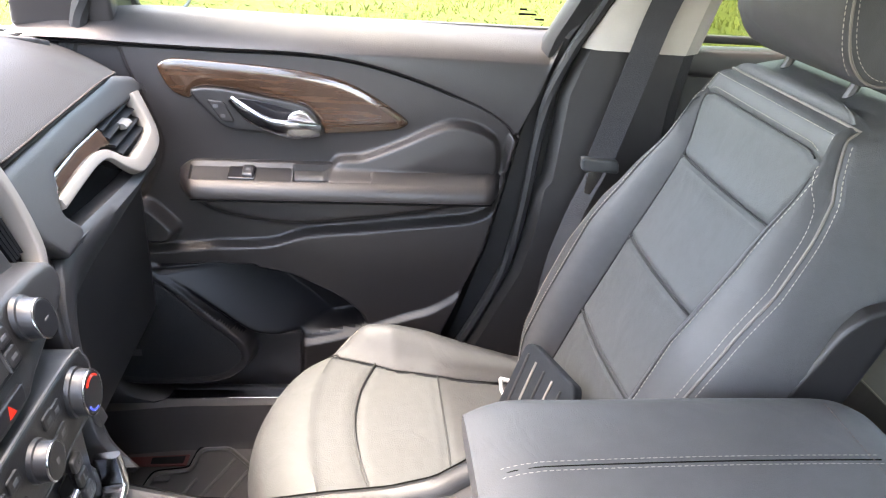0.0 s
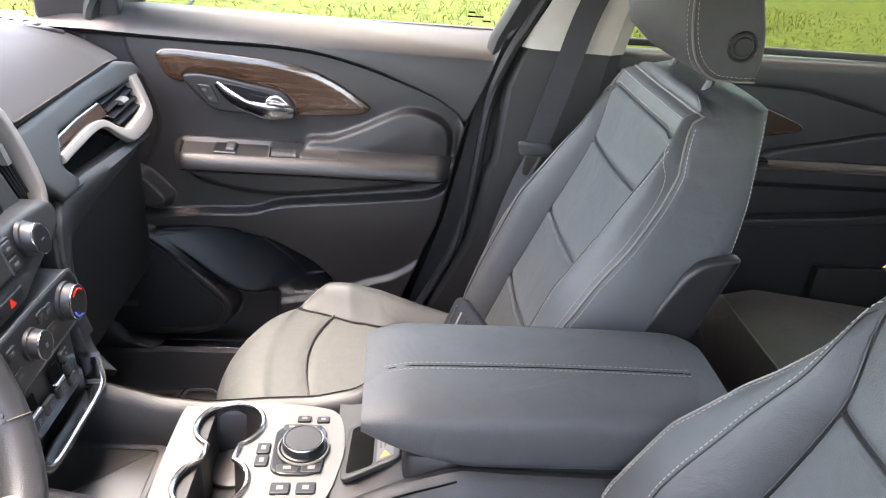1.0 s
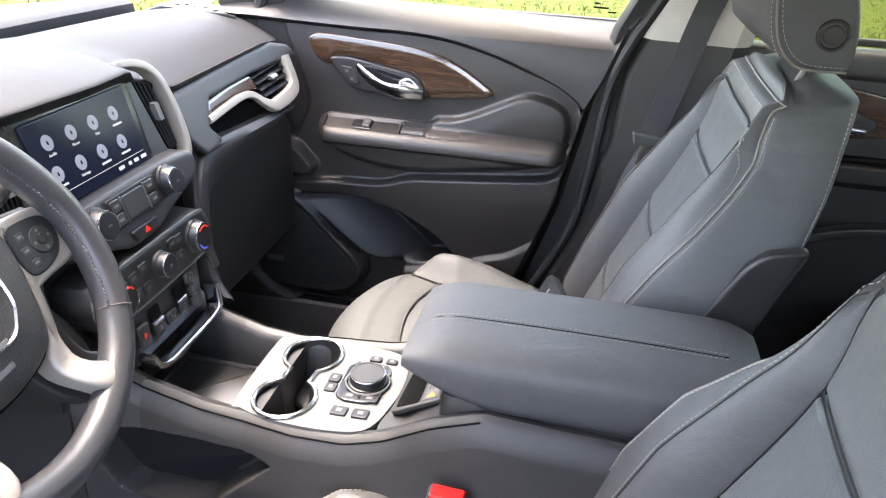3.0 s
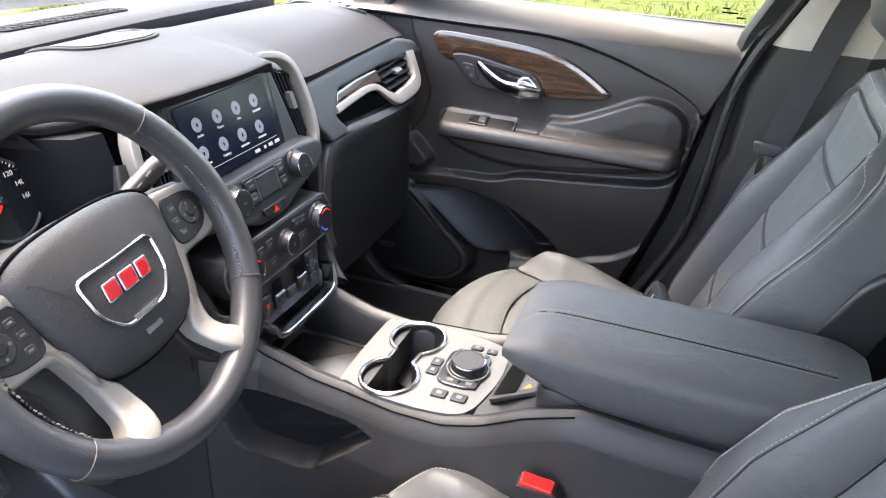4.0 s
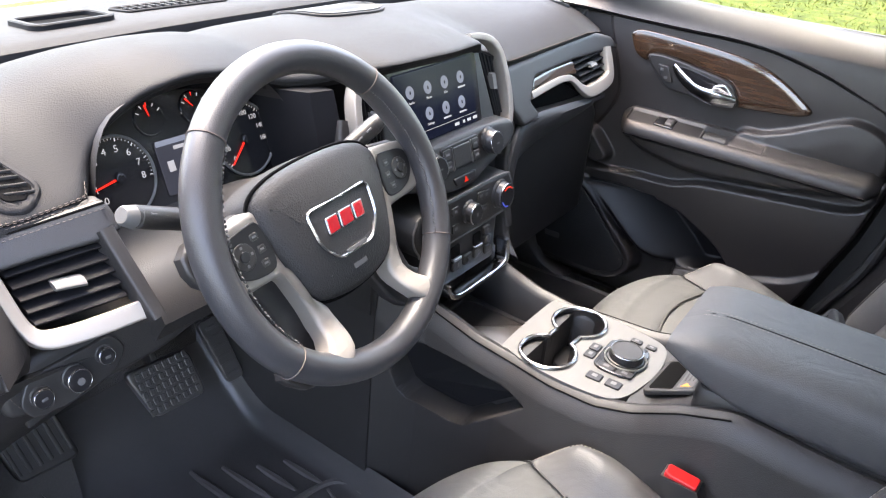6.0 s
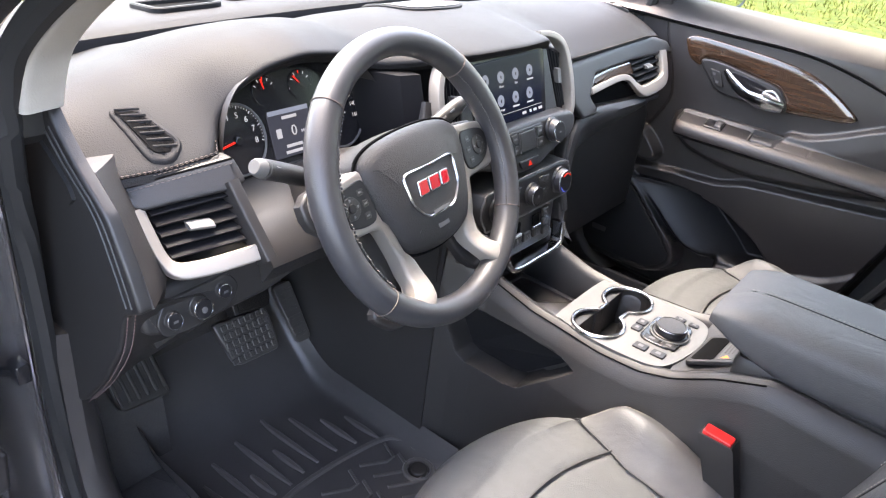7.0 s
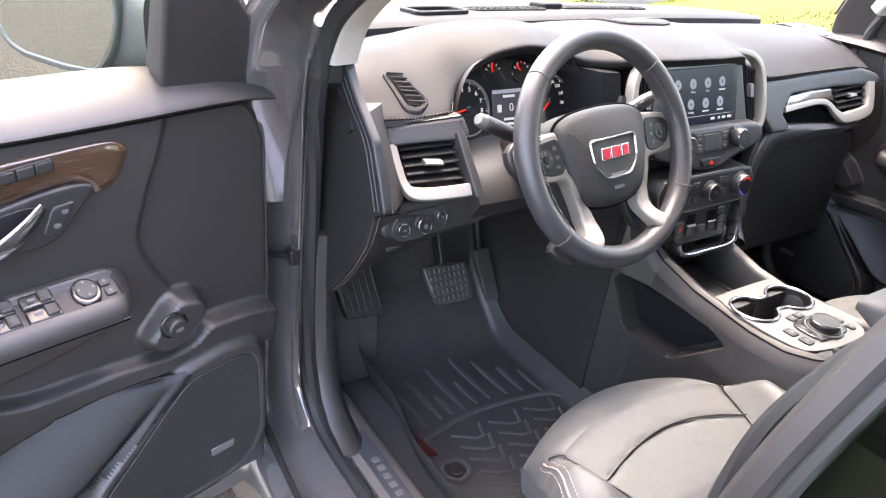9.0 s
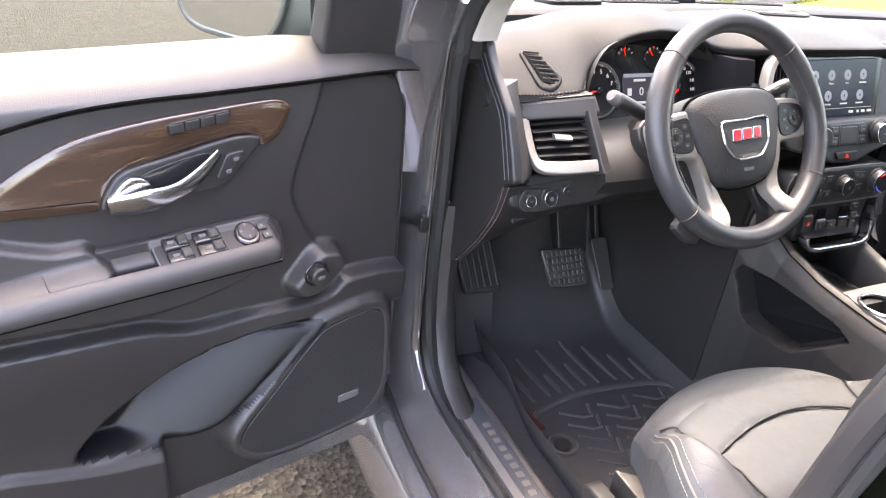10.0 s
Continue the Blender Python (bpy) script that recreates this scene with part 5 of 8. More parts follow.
        stitches("stitching", [(x - 0.002, yc + s * 0.1180, z - 0.001) for x, y, z in run_(0.0, 0.0)[:26]], THREAD, hr)
    side_y = yc + inboard * 0.121
    ring = [(hx + 0.003 + 0.0175 * math.cos(a), side_y, hz - 0.028 + 0.0175 * math.sin(a)) for a in np.linspace(0, 2 * math.pi, 25)[:-1]]
    tube("button_ring", ring, 0.0028, HARD, hr, closed=True, sides=6)
    pillow("tilt_button", disc(0.0125), 0.005, 0.002, lambda u, v, w: (hx + 0.003 + inboard * u, side_y + inboard * (w - 0.002), hz - 0.028 + v), HARD, hr, "black headrest tilt button")
    for s in (-0.07, 0.07):
        tube("headrest_post", [(bx + ax * (L - 0.03), yc + s, bz + az * (L - 0.03)), (hx + 0.01, yc + s, hz - 0.04)], 0.006, KNOBRING, hr)
    return seat


front_seat(0.345, 0.0, 0.0, 0.0, 0.0, 0.0, 0.0, "black leather passenger seat with cream piping and perforated inserts", -1)
front_seat(-0.362, 0.030, -0.018, 0.030, 0.035, 0.014, 0.024, "black leather driver's seat with cream piping and perforated inserts", 1)

# rear bench, in the shade behind the front seats
bench = thing("rear_bench", (1.0, 0, 0.425), "black leather rear bench seat in shade", "car seat")
for y0, y1 in ((-0.655, -0.20), (-0.19, 0.19), (0.20, 0.655)):
    lp = []
    for y in np.linspace(y0, y1, 15):
        e = max(0.0, 1 - abs((2 * y - y0 - y1) / (y1 - y0)) ** 8) ** 0.5
        lp.append([(x, y, 0.52 + (z - 0.52) * (0.6 + 0.4 * e)) for x, z in ((0.68, 0.56), (0.655, 0.66), (0.68, 0.715), (0.76, 0.735), (1.1, 0.69), (1.3, 0.68), (1.3, 0.50), (0.78, 0.50))])
    c = loft("cushion", lp, LEATHER, bench)
    lp = []
    for y in np.linspace(y0, y1, 15):
        e = max(0.0, 1 - abs((2 * y - y0 - y1) / (y1 - y0)) ** 8) ** 0.5
        lp.append([(x + (1 - e) * 0.03, y, z) for x, z in ((1.18, 0.68), (1.22, 0.90), (1.32, 1.20), (1.37, 1.24), (1.44, 1.20), (1.40, 0.68))])
    loft("backrest", lp, LEATHER, bench)
    stitches("stitching", [(0.683, y, 0.716) for y in np.linspace(y0 + 0.04, y1 - 0.04, 30)], THREAD, c)
    stitches("stitching", [(x, y0 + 0.05 if y0 > 0 else y1 - 0.05, 0.7365 - 0.10 * (x - 0.76)) for x in np.linspace(0.76, 1.05, 30)], THREAD, c)
box("bench_base", (0.80, -0.62, 0.425), (1.35, 0.62, 0.52), HARD, bench)


# ---- dashboard ----
def basis(o, x, y):
    x, y = Vector(x).normalized(), Vector(y)
    z = x.cross(y).normalized()
    y = z.cross(x)
    return Matrix(((x.x, y.x, z.x, o[0]), (x.y, y.y, z.y, o[1]), (x.z, y.z, z.z, o[2]), (0, 0, 0, 1)))


def raked(x0, k, z0, c=0.0, y0=0.0):
    """A face towards the rear: u is y, v is z; it leans forward by k upwards."""
    return lambda u, v, w: (x0 + k * (z0 - v) + c * (u - y0) + w, u, v)


def leaning(x0, k, z0, y, z, c=0.0, y0=0.0):
    return basis((x0 + k * (z0 - z) + c * (y - y0), y, z), (c, 1, 0), (-k, 0, 1))


dash = thing("dashboard", (-0.7, 0, 0.75), "black soft-touch dashboard with champagne trim and stitched seams", "dashboard")
DASH_COLS = [
    (-0.70, ((-1.14, 1.100), (-0.885, 1.115), (-0.72, 1.153), (-0.63, 1.155), (-0.565, 1.118), (-0.55, 1.098))),
    (-0.60, ((-1.14, 1.100), (-0.885, 1.135), (-0.72, 1.178), (-0.63, 1.172), (-0.545, 1.120), (-0.53, 1.104))),
    (-0.54, ((-1.14, 1.100), (-0.885, 1.145), (-0.72, 1.188), (-0.63, 1.182), (-0.535, 1.130), (-0.515, 1.112))),
    (-0.512, ((-1.14, 1.100), (-0.885, 1.150), (-0.72, 1.198), (-0.63, 1.195), (-0.575, 1.155), (-0.568, 1.130))),
    (-0.485, ((-1.14, 1.100), (-0.885, 1.155), (-0.72, 1.206), (-0.63, 1.207), (-0.572, 1.180), (-0.568, 1.168))),
    (-0.44, ((-1.14, 1.100), (-0.885, 1.155), (-0.72, 1.213), (-0.63, 1.220), (-0.568, 1.203), (-0.564, 1.192))),
    (-0.376, ((-1.14, 1.100), (-0.885, 1.155), (-0.72, 1.216), (-0.63, 1.228), (-0.564, 1.213), (-0.56, 1.202))),
    (-0.30, ((-1.14, 1.100), (-0.885, 1.155), (-0.72, 1.213), (-0.63, 1.220), (-0.566, 1.203), (-0.562, 1.192))),
    (-0.245, ((-1.14, 1.100), (-0.885, 1.155), (-0.72, 1.203), (-0.62, 1.205), (-0.565, 1.180), (-0.56, 1.166))),
    (-0.20, ((-1.14, 1.100), (-0.885, 1.155), (-0.72, 1.208), (-0.6, 1.203), (-0.53, 1.185), (-0.524, 1.172))),
    (-0.13, ((-1.14, 1.100), (-0.885, 1.155), (-0.72, 1.209), (-0.58, 1.208), (-0.482, 1.196), (-0.476, 1.186))),
    (0.0, ((-1.14, 1.100), (-0.885, 1.155), (-0.72, 1.209), (-0.58, 1.210), (-0.47, 1.197), (-0.464, 1.187))),
    (0.095, ((-1.14, 1.100), (-0.885, 1.155), (-0.72, 1.206), (-0.58, 1.205), (-0.482, 1.194), (-0.476, 1.184))),
    (0.14, ((-1.14, 1.100), (-0.885, 1.152), (-0.72, 1.201), (-0.58, 1.193), (-0.512, 1.168), (-0.506, 1.156))),
    (0.21, ((-1.14, 1.100), (-0.885, 1.148), (-0.72, 1.194), (-0.58, 1.178), (-0.498, 1.142), (-0.489, 1.131))),
    (0.52, ((-1.14, 1.100), (-0.885, 1.140), (-0.72, 1.186), (-0.58, 1.177), (-0.499, 1.147), (-0.49, 1.137))),
    (0.60, ((-1.14, 1.100), (-0.885, 1.133), (-0.72, 1.178), (-0.6, 1.168), (-0.508, 1.138), (-0.498, 1.126))),
    (0.70, ((-1.14, 1.100), (-0.885, 1.115), (-0.72, 1.161), (-0.62, 1.150), (-0.545, 1.118), (-0.535, 1.100))),
]


def dash_at(y, q):
    """A point of the dash top: q 0 at the windshield .. 1 at the rear lip."""
    ks = [k[0] for k in DASH_COLS]
    pts = []
    for j in range(6):
        pts.append((np.interp(y, ks, [k[1][j][0] for k in DASH_COLS]), np.interp(y, ks, [k[1][j][1] for k in DASH_COLS])))
    i = min(4, int(q * 5))
    t = q * 5 - i
    a, b, c, d = (np.array(pts[min(max(i + j, 0), 5)]) for j in (-1, 0, 1, 2))
    p = 0.5 * (2 * b + (c - a) * t + (2 * a - 5 * b + 4 * c - d) * t * t + (3 * b - a - 3 * c + d) * t ** 3)
    return (float(p[0]), y, float(p[1]))


ys, qs = np.linspace(-0.70, 0.70, 141), np.linspace(0, 1, 41)
tv = [dash_at(y, q) for y in ys for q in qs]
# soften the column joints
arr = np.array(tv).reshape(141, 41, 3)
for _ in range(3):
    arr[1:-1, :, 0] = (arr[:-2, :, 0] + 2 * arr[1:-1, :, 0] + arr[2:, :, 0]) / 4
    arr[1:-1, :, 2] = (arr[:-2, :, 2] + 2 * arr[1:-1, :, 2] + arr[2:, :, 2]) / 4
low = arr[:, -1, :] + np.array((-0.012, 0, -0.010))
arr2 = np.concatenate([arr, low[:, None, :]], 1)
tf = [(j * 42 + i, j * 42 + i + 1, (j + 1) * 42 + i + 1, (j + 1) * 42 + i) for j in range(140) for i in range(41)]
top = part("dash_top", arr2.reshape(-1, 3).tolist(), tf, DASHTOP, dash, "grained soft dashboard top pad")


def top_z(x, y):
    j = int(round((y + 0.70) / 1.40 * 140))
    row = arr[min(max(j, 0), 140)]
    return float(np.interp(x, row[:, 0], row[:, 2]))


# seams with stitching on both sides
for y0, y1, dq in ((0.17, 0.66, 0.0), (-0.66, -0.53, 0.0)):
    for off in (0.86, 0.875):
        stitches("stitching", [(x, y, z + 0.0012) for x, y, z in (dash_at(y, off - 0.0) for y in np.linspace(y0, y1, 60))], DARKTHREAD, top)
    tube("seam", [(x, y, z) for x, y, z in (dash_at(y, 0.868) for y in np.linspace(y0, y1, 40))], 0.0012, VOID, top, sides=5)
# raised rear ledge with the defroster grilles, sensor, small tray
ledge = [[(x, y, z) for x, z in ((-1.34, 1.05), (-1.34, 1.125), (-1.18, 1.150), (-1.0, 1.172), (-0.900, 1.180), (-0.884, 1.173), (-0.880, 1.155), (-0.9, 1.05))] for y in np.linspace(-0.72, 0.72, 25)]
loft("rear_ledge", [[(x, y, z - 0.012 * abs(y / 0.66) ** 2) for x, y, z in lp] for lp in ledge], DASHTOP, dash)
ledge_z = lambda x, y: float(np.interp(x, (-1.34, -1.18, -1.0, -0.9), (1.125, 1.150, 1.172, 1.180))) - 0.012 * (y / 0.66) ** 2
on_ledge = lambda a, b, h: (lambda u, v, w: (u + a, v + b, ledge_z(u + a, v + b) + h + w))
for y0, y1 in ((-0.165, 0.030), (0.100, 0.370)):
    hole_ = rounded([(-1.066, y0 + 0.004), (-1.000, y0), (-0.984, y1 - 0.01), (-1.050, y1)], 0.006)
    vent = pillow("defroster_vent", [tuple(q) for q in hole_], 0.0020, 0.0004, on_ledge(0, 0, -0.0008), VOID, dash, "black slotted defroster vent")
    ringplate("vent_rim", [tuple(q) for q in inset(ccw(hole_), -0.004)], ccw([tuple(q) for q in hole_]), 0.0055, on_ledge(0, 0, -0.001), DASHTOP, vent)
    n = int(round((y1 - y0) / 0.0165))
    for i in range(1, n):
        q = y0 + (y1 - y0) * i / n
        pillow("rib", rect(0.066, 0.0030, 0.0006), 0.0042, 0.0008, (lambda b: (lambda u, v, w: on_ledge(-1.030 + 0.08 * (b - y0), b, 0)(u, v - 0.22 * u, w)))(q), DASHTOP, vent)
    pillow("spine", rect(0.0034, y1 - y0, 0.0006), 0.0044, 0.0008, (lambda b: (lambda u, v, w: on_ledge(-1.028 + 0.08 * (v + b - y0), b, 0)(u, v, w)))((y0 + y1) / 2), DASHTOP, vent)
hole_ = ccw([tuple(q) for q in rounded([(-1.060, -0.325), (-0.968, -0.335), (-0.966, -0.222), (-1.045, -0.215)], 0.014)])
tray = ringplate("dash_tray", [tuple(q) for q in inset(hole_, -0.011)], hole_, 0.010, on_ledge(0, 0, -0.001), DASHTOP, dash, "shallow open tray on the dash top")
pillow("tray_recess", hole_, 0.0020, 0.0006, on_ledge(0, 0, -0.0008), VOID, tray)
pillow("light_sensor", rounded([(-1.075, 0.040), (-1.005, 0.038), (-1.000, 0.090), (-1.070, 0.092)], 0.010), 0.016, 0.006, on_ledge(0, 0, -0.002), DASHTOP, dash)
# passenger-side demister near the window
pd = pillow("side_demister", rounded([(-0.80, 0.60), (-0.74, 0.62), (-0.60, 0.655), (-0.61, 0.63), (-0.74, 0.59)], 0.008), 0.010, 0.003, lambda u, v, w: (u, v, top_z(u, min(v, 0.69)) - 0.003 + w), HARD, dash)
for i in range(9):
    t = i / 8
    pillow("slot", rect(0.010, 0.018, 0.001), 0.001, 0.0003, (lambda a, b: (lambda u, v, w: (u + a, v + b, top_z(a, b) + 0.0068 + w)))(-0.77 + 0.15 * t, 0.607 + 0.032 * t), VOID, pd)
# centre speaker grille on the top
sg = spline([(-0.775, -0.060), (-0.70, -0.075), (-0.655, -0.055), (-0.64, 0.02), (-0.655, 0.075), (-0.70, 0.085), (-0.775, 0.070)], True, 4)
pillow("speaker_grille", sg, 0.006, 0.002, lambda u, v, w: (u, v, top_z(u, v) - 0.0025 + w), DASHTOP, dash)
pillow("grille_mesh", inset(ccw(sg), 0.006), 0.0015, 0.0005, lambda u, v, w: (u, v, top_z(u, v) + 0.0033 + w), MESH, dash)
# driver-side demister
dm = [(-0.612, -0.622), (-0.600, -0.588), (-0.548, -0.566), (-0.534, -0.588), (-0.545, -0.612)]
dmv = pillow("side_demister", rounded(dm, 0.010), 0.008, 0.003, lambda u, v, w: (u, v, top_z(u, v) - 0.003 + w), DASHTOP, dash)
pillow("demister_well", inset(ccw(rounded(dm, 0.010)), 0.0075), 0.0014, 0.0004, lambda u, v, w: (u, v, top_z(u, v) + 0.0048 + w), VOID, dmv)
for i in range(7):
    t = i / 6
    a, b = -0.600 + 0.050 * t, -0.603 + 0.014 * t
    pillow("slat", rect(0.0022, 0.024, 0.0006), 0.0026, 0.0006, (lambda p, q: (lambda u, v, w: (p + u + 0.45 * v, q + v, top_z(p, q) + 0.0056 + w - 0.35 * u)))(a, b), DASHTOP, dmv)

# passenger fascia
RF = raked(-0.478, 0.45, 1.10)
pad = [(0.192, 1.127), (0.40, 1.136), (0.56, 1.138), (0.635, 1.120), (0.655, 1.095), (0.62, 1.098), (0.45, 1.1025), (0.290, 1.098), (0.268, 1.076), (0.256, 1.064), (0.276, 1.040), (0.262, 1.030), (0.215, 1.030), (0.192, 1.060)]
pillow("fascia_pad", rounded(pad, 0.006, 3), 0.020, 0.007, lambda u, v, w: RF(u, v, w - 0.016), SOFT, dash)
wood = [(0.284, 1.096), (0.36, 1.101), (0.444, 1.101), (0.452, 1.076), (0.424, 1.080), (0.36, 1.082), (0.272, 1.078)]
pillow("wood_strip", rounded(wood, 0.004), 0.012, 0.003, lambda u, v, w: RF(u, v, w - 0.012), WOOD, dash, "glossy walnut strip")
# the champagne frame: foot of the wood strip, round the vent and up
frame_path = spline([(0.262, 1.0725), (0.33, 1.0770), (0.385, 1.0790), (0.420, 1.0730), (0.448, 1.0530), (0.474, 1.0400), (0.505, 1.0400), (0.550, 1.0430), (0.580, 1.0520), (0.590, 1.0740), (0.594, 1.1060)], n=6)
FR = lambda y, z, w: Vector(RF(y, z, w))
sweep("champagne_frame", rounded([(-0.012, -0.010), (0.012, -0.010), (0.012, 0.006), (-0.012, 0.006)], 0.0035), [FR(p[0], p[1], 0.003) for p in frame_path], SILVER, dash, "satin champagne vent surround", up=(1, 0, 0.45), scale=lambda t: 0.52 + 0.58 * smooth(0.30, 0.62, t))


def vent_slats(name, corners, put, count, parent, tab):
    """corners: tl, tr, br, bl in (u, v)."""
    v = pillow(name, corners, 0.003, 0.001, lambda u, vv, w: put(u, vv, w - 0.045), VOID, parent, "black air vent with horizontal slats")
    tl, tr, br, bl = (np.array(c) for c in corners)
    for i in range(count):
        t = (i + 0.5) / count
        a, b = tl + (bl - tl) * t, tr + (br - tr) * t
        loops = []
        for s in np.linspace(0, 1, 7):
            p = a + (b - a) * s
            loops.append([put(p[0], p[1] + dz, dw) for dz, dw in ((0.002, -0.002), (0.0, 0.0), (-0.0025, -0.003), (-0.001, -0.040), (0.004, -0.040))])
        loft("slat", loops, VENTBLACK, v)
    for s in (0.2, 0.4, 0.6, 0.8):
        a, b = tl + (tr - tl) * s, bl + (br - bl) * s
        loft("fin", [[put(p[0] + du, p[1], dw) for du, dw in ((-0.001, -0.018), (0.001, -0.018), (0.001, -0.042), (-0.001, -0.042))] for p in (a, b)], VENTBLACK, v)
    c = (tl + tr + br + bl) / 4
    loft("vent_tab", [[put(c[0] + du, c[1] + tab + dz, dw) for dz, dw in ((-0.004, -0.004), (-0.003, 0.004), (0.0, 0.007), (0.004, 0.005), (0.005, -0.004))] for du in (-0.013, -0.007, 0.007, 0.013)], SATIN, v, "silver vent tab")
    return v


vent_slats("air_vent", [(0.448, 1.100), (0.588, 1.106), (0.578, 1.054), (0.468, 1.052)], RF, 4, dash, 0.004)
# open shelf below, with its lip
sh = [(0.252, 1.066), (0.33, 1.072), (0.39, 1.074), (0.418, 1.066), (0.470, 1.036), (0.50, 1.024), (0.44, 1.026), (0.30, 1.034), (0.276, 1.038)]
pillow("shelf_recess", rounded(sh, 0.006), 0.002, 0.0006, lambda u, v, w: RF(u, v, w - 0.030), VOID, dash)
# lower sweep: from the door, under the shelf, then down beside the stack to the console
upper = spline([(-0.520, 0.690, 1.040), (-0.476, 0.600, 1.024), (-0.450, 0.500, 1.022), (-0.446, 0.380, 1.031), (-0.447, 0.285, 1.038), (-0.450, 0.232, 1.034), (-0.447, 0.200, 1.012), (-0.440, 0.176, 0.980), (-0.432, 0.158, 0.940), (-0.424, 0.146, 0.900), (-0.412, 0.132, 0.862), (-0.385, 0.118, 0.836)], n=5)
lower = spline([(-0.535, 0.690, 1.006), (-0.490, 0.610, 0.998), (-0.462, 0.525, 0.994), (-0.456, 0.400, 0.988), (-0.458, 0.300, 0.978), (-0.462, 0.245, 0.958), (-0.462, 0.222, 0.930), (-0.458, 0.207, 0.900), (-0.450, 0.196, 0.872), (-0.440, 0.182, 0.848), (-0.420, 0.160, 0.828), (-0.385, 0.136, 0.812)], n=5)
rows = []
for a, b in zip(upper, lower):
    m_ = (a + b) / 2 + np.array((0.010, 0.0, 0.004))
    rows.append([tuple(a + np.array((-0.030, 0, -0.002))), tuple(a + np.array((-0.004, 0, 0.003))), tuple(a), tuple(0.6 * a + 0.4 * m_ + np.array((0.004, 0, 0.0))), tuple(m_), tuple(0.5 * b + 0.5 * m_ + np.array((0.001, 0, 0))), tuple(b), tuple(b + np.array((-0.040, 0.0, -0.006)))])
loft("lower_sweep", rows, SOFT, dash, "smooth lower dash sweep", caps=False)
# shelf floor behind the lip
loft("shelf_floor", [[(x, y, z) for x, z in ((-0.445, zz), (-0.53, zz + 0.006), (-0.53, zz - 0.01), (-0.445, zz - 0.008))] for y, zz in ((0.255, 1.036), (0.34, 1.030), (0.45, 1.021), (0.56, 1.020))], HARD, dash)
box("glove_box", (-0.95, 0.17, 0.66), (-0.505, 0.70, 0.975), HARD, dash, r=0.04)
box("dash_core", (-1.10, -0.66, 0.84), (-0.62, 0.68, 1.10), HARD, dash, r=0.03)
box("fascia_core", (-0.63, 0.15, 0.95), (-0.520, 0.68, 1.115), VOID, dash, r=0.01)

# ---- centre stack ----
stack = thing("centre_stack", (-0.48, 0, 0.78), "black centre stack with touchscreen, climate knobs and shift buttons", "centre stack")
loft("stack_core", [[(-0.62, y, 0.80), (-0.478, y, 0.80), (-0.478, y, 1.03), (-0.530, y, 1.160), (-0.62, y, 1.160)] for y in (-0.15, 0.15)], HARD, stack)
SC = raked(-0.462, 0.318, 1.07)
pillow("screen_bezel", rounded([(-0.105, 1.062), (0.102, 1.062), (0.112, 1.186), (-0.115, 1.186)], 0.010), 0.014, 0.003, lambda u, v, w: SC(u, v, w - 0.016), GLOSS, stack)
scr = pillow("touchscreen", rounded([(-0.098, 1.069), (0.084, 1.069), (0.094, 1.168), (-0.102, 1.168)], 0.003), 0.003, 0.001, lambda u, v, w: SC(u, v, w - 0.002), SCREEN, stack, "lit navy touchscreen with round icons")
for j, row in enumerate((("Audio", "Phone", "Nav", ""), ("", "Settings", "", ""))):
    for i in range(4):
        u, v = (-0.071, -0.077)[j] + 0.0420 * i, 1.141 - 0.0355 * j
        pillow("icon", disc(0.0092, 24), 0.0006, 0.0002, (lambda a, b: (lambda p, q, w: SC(a + p, b + q, w + 0.0012)))(u, v), ICON, scr)
        pillow("icon_glyph", rect(0.0026, 0.0046, 0.001), 0.0004, 0.0001, (lambda a, b: (lambda p, q, w: SC(a + p, b + q, w + 0.0020)))(u, v), SCREEN, scr)
        if row[i]:
            lettering("caption", row[i], 0.0052, Matrix.Translation((0.0016, 0, 0)) @ leaning(-0.462, 0.318, 1.07, u, v - 0.0140), ICONTEXT, scr)
        else:
            pillow("caption_bar", rect(0.019, 0.0026), 0.0003, 0.0001, (lambda a, b: (lambda p, q, w: SC(a + p, b + q, w + 0.0012)))(u, v - 0.0140), ICONTEXT, scr)
pillow("status_line", rect(0.176, 0.0006), 0.0003, 0.0001, lambda p, q, w: SC(p - 0.006, 1.0835 + q, w + 0.0012), ICONTEXT, scr)
for a, b in ((0.028, 0.012), (0.047, 0.006), (0.061, 0.010), (0.078, 0.012)):
    pillow("status_mark", rect(b, 0.0045), 0.0003, 0.0001, (lambda c: (lambda p, q, w: SC(c + p, 1.0765 + q, w + 0.0012)))(a), ICONTEXT, scr)
tube("status_ring", [SC(-0.078 + 0.0045 * math.cos(a), 1.0765 + 0.0045 * math.sin(a), 0.0012) for a in np.linspace(0, 2 * math.pi, 17)[:-1]], 0.0004, ICONTEXT, scr, closed=True, sides=4)
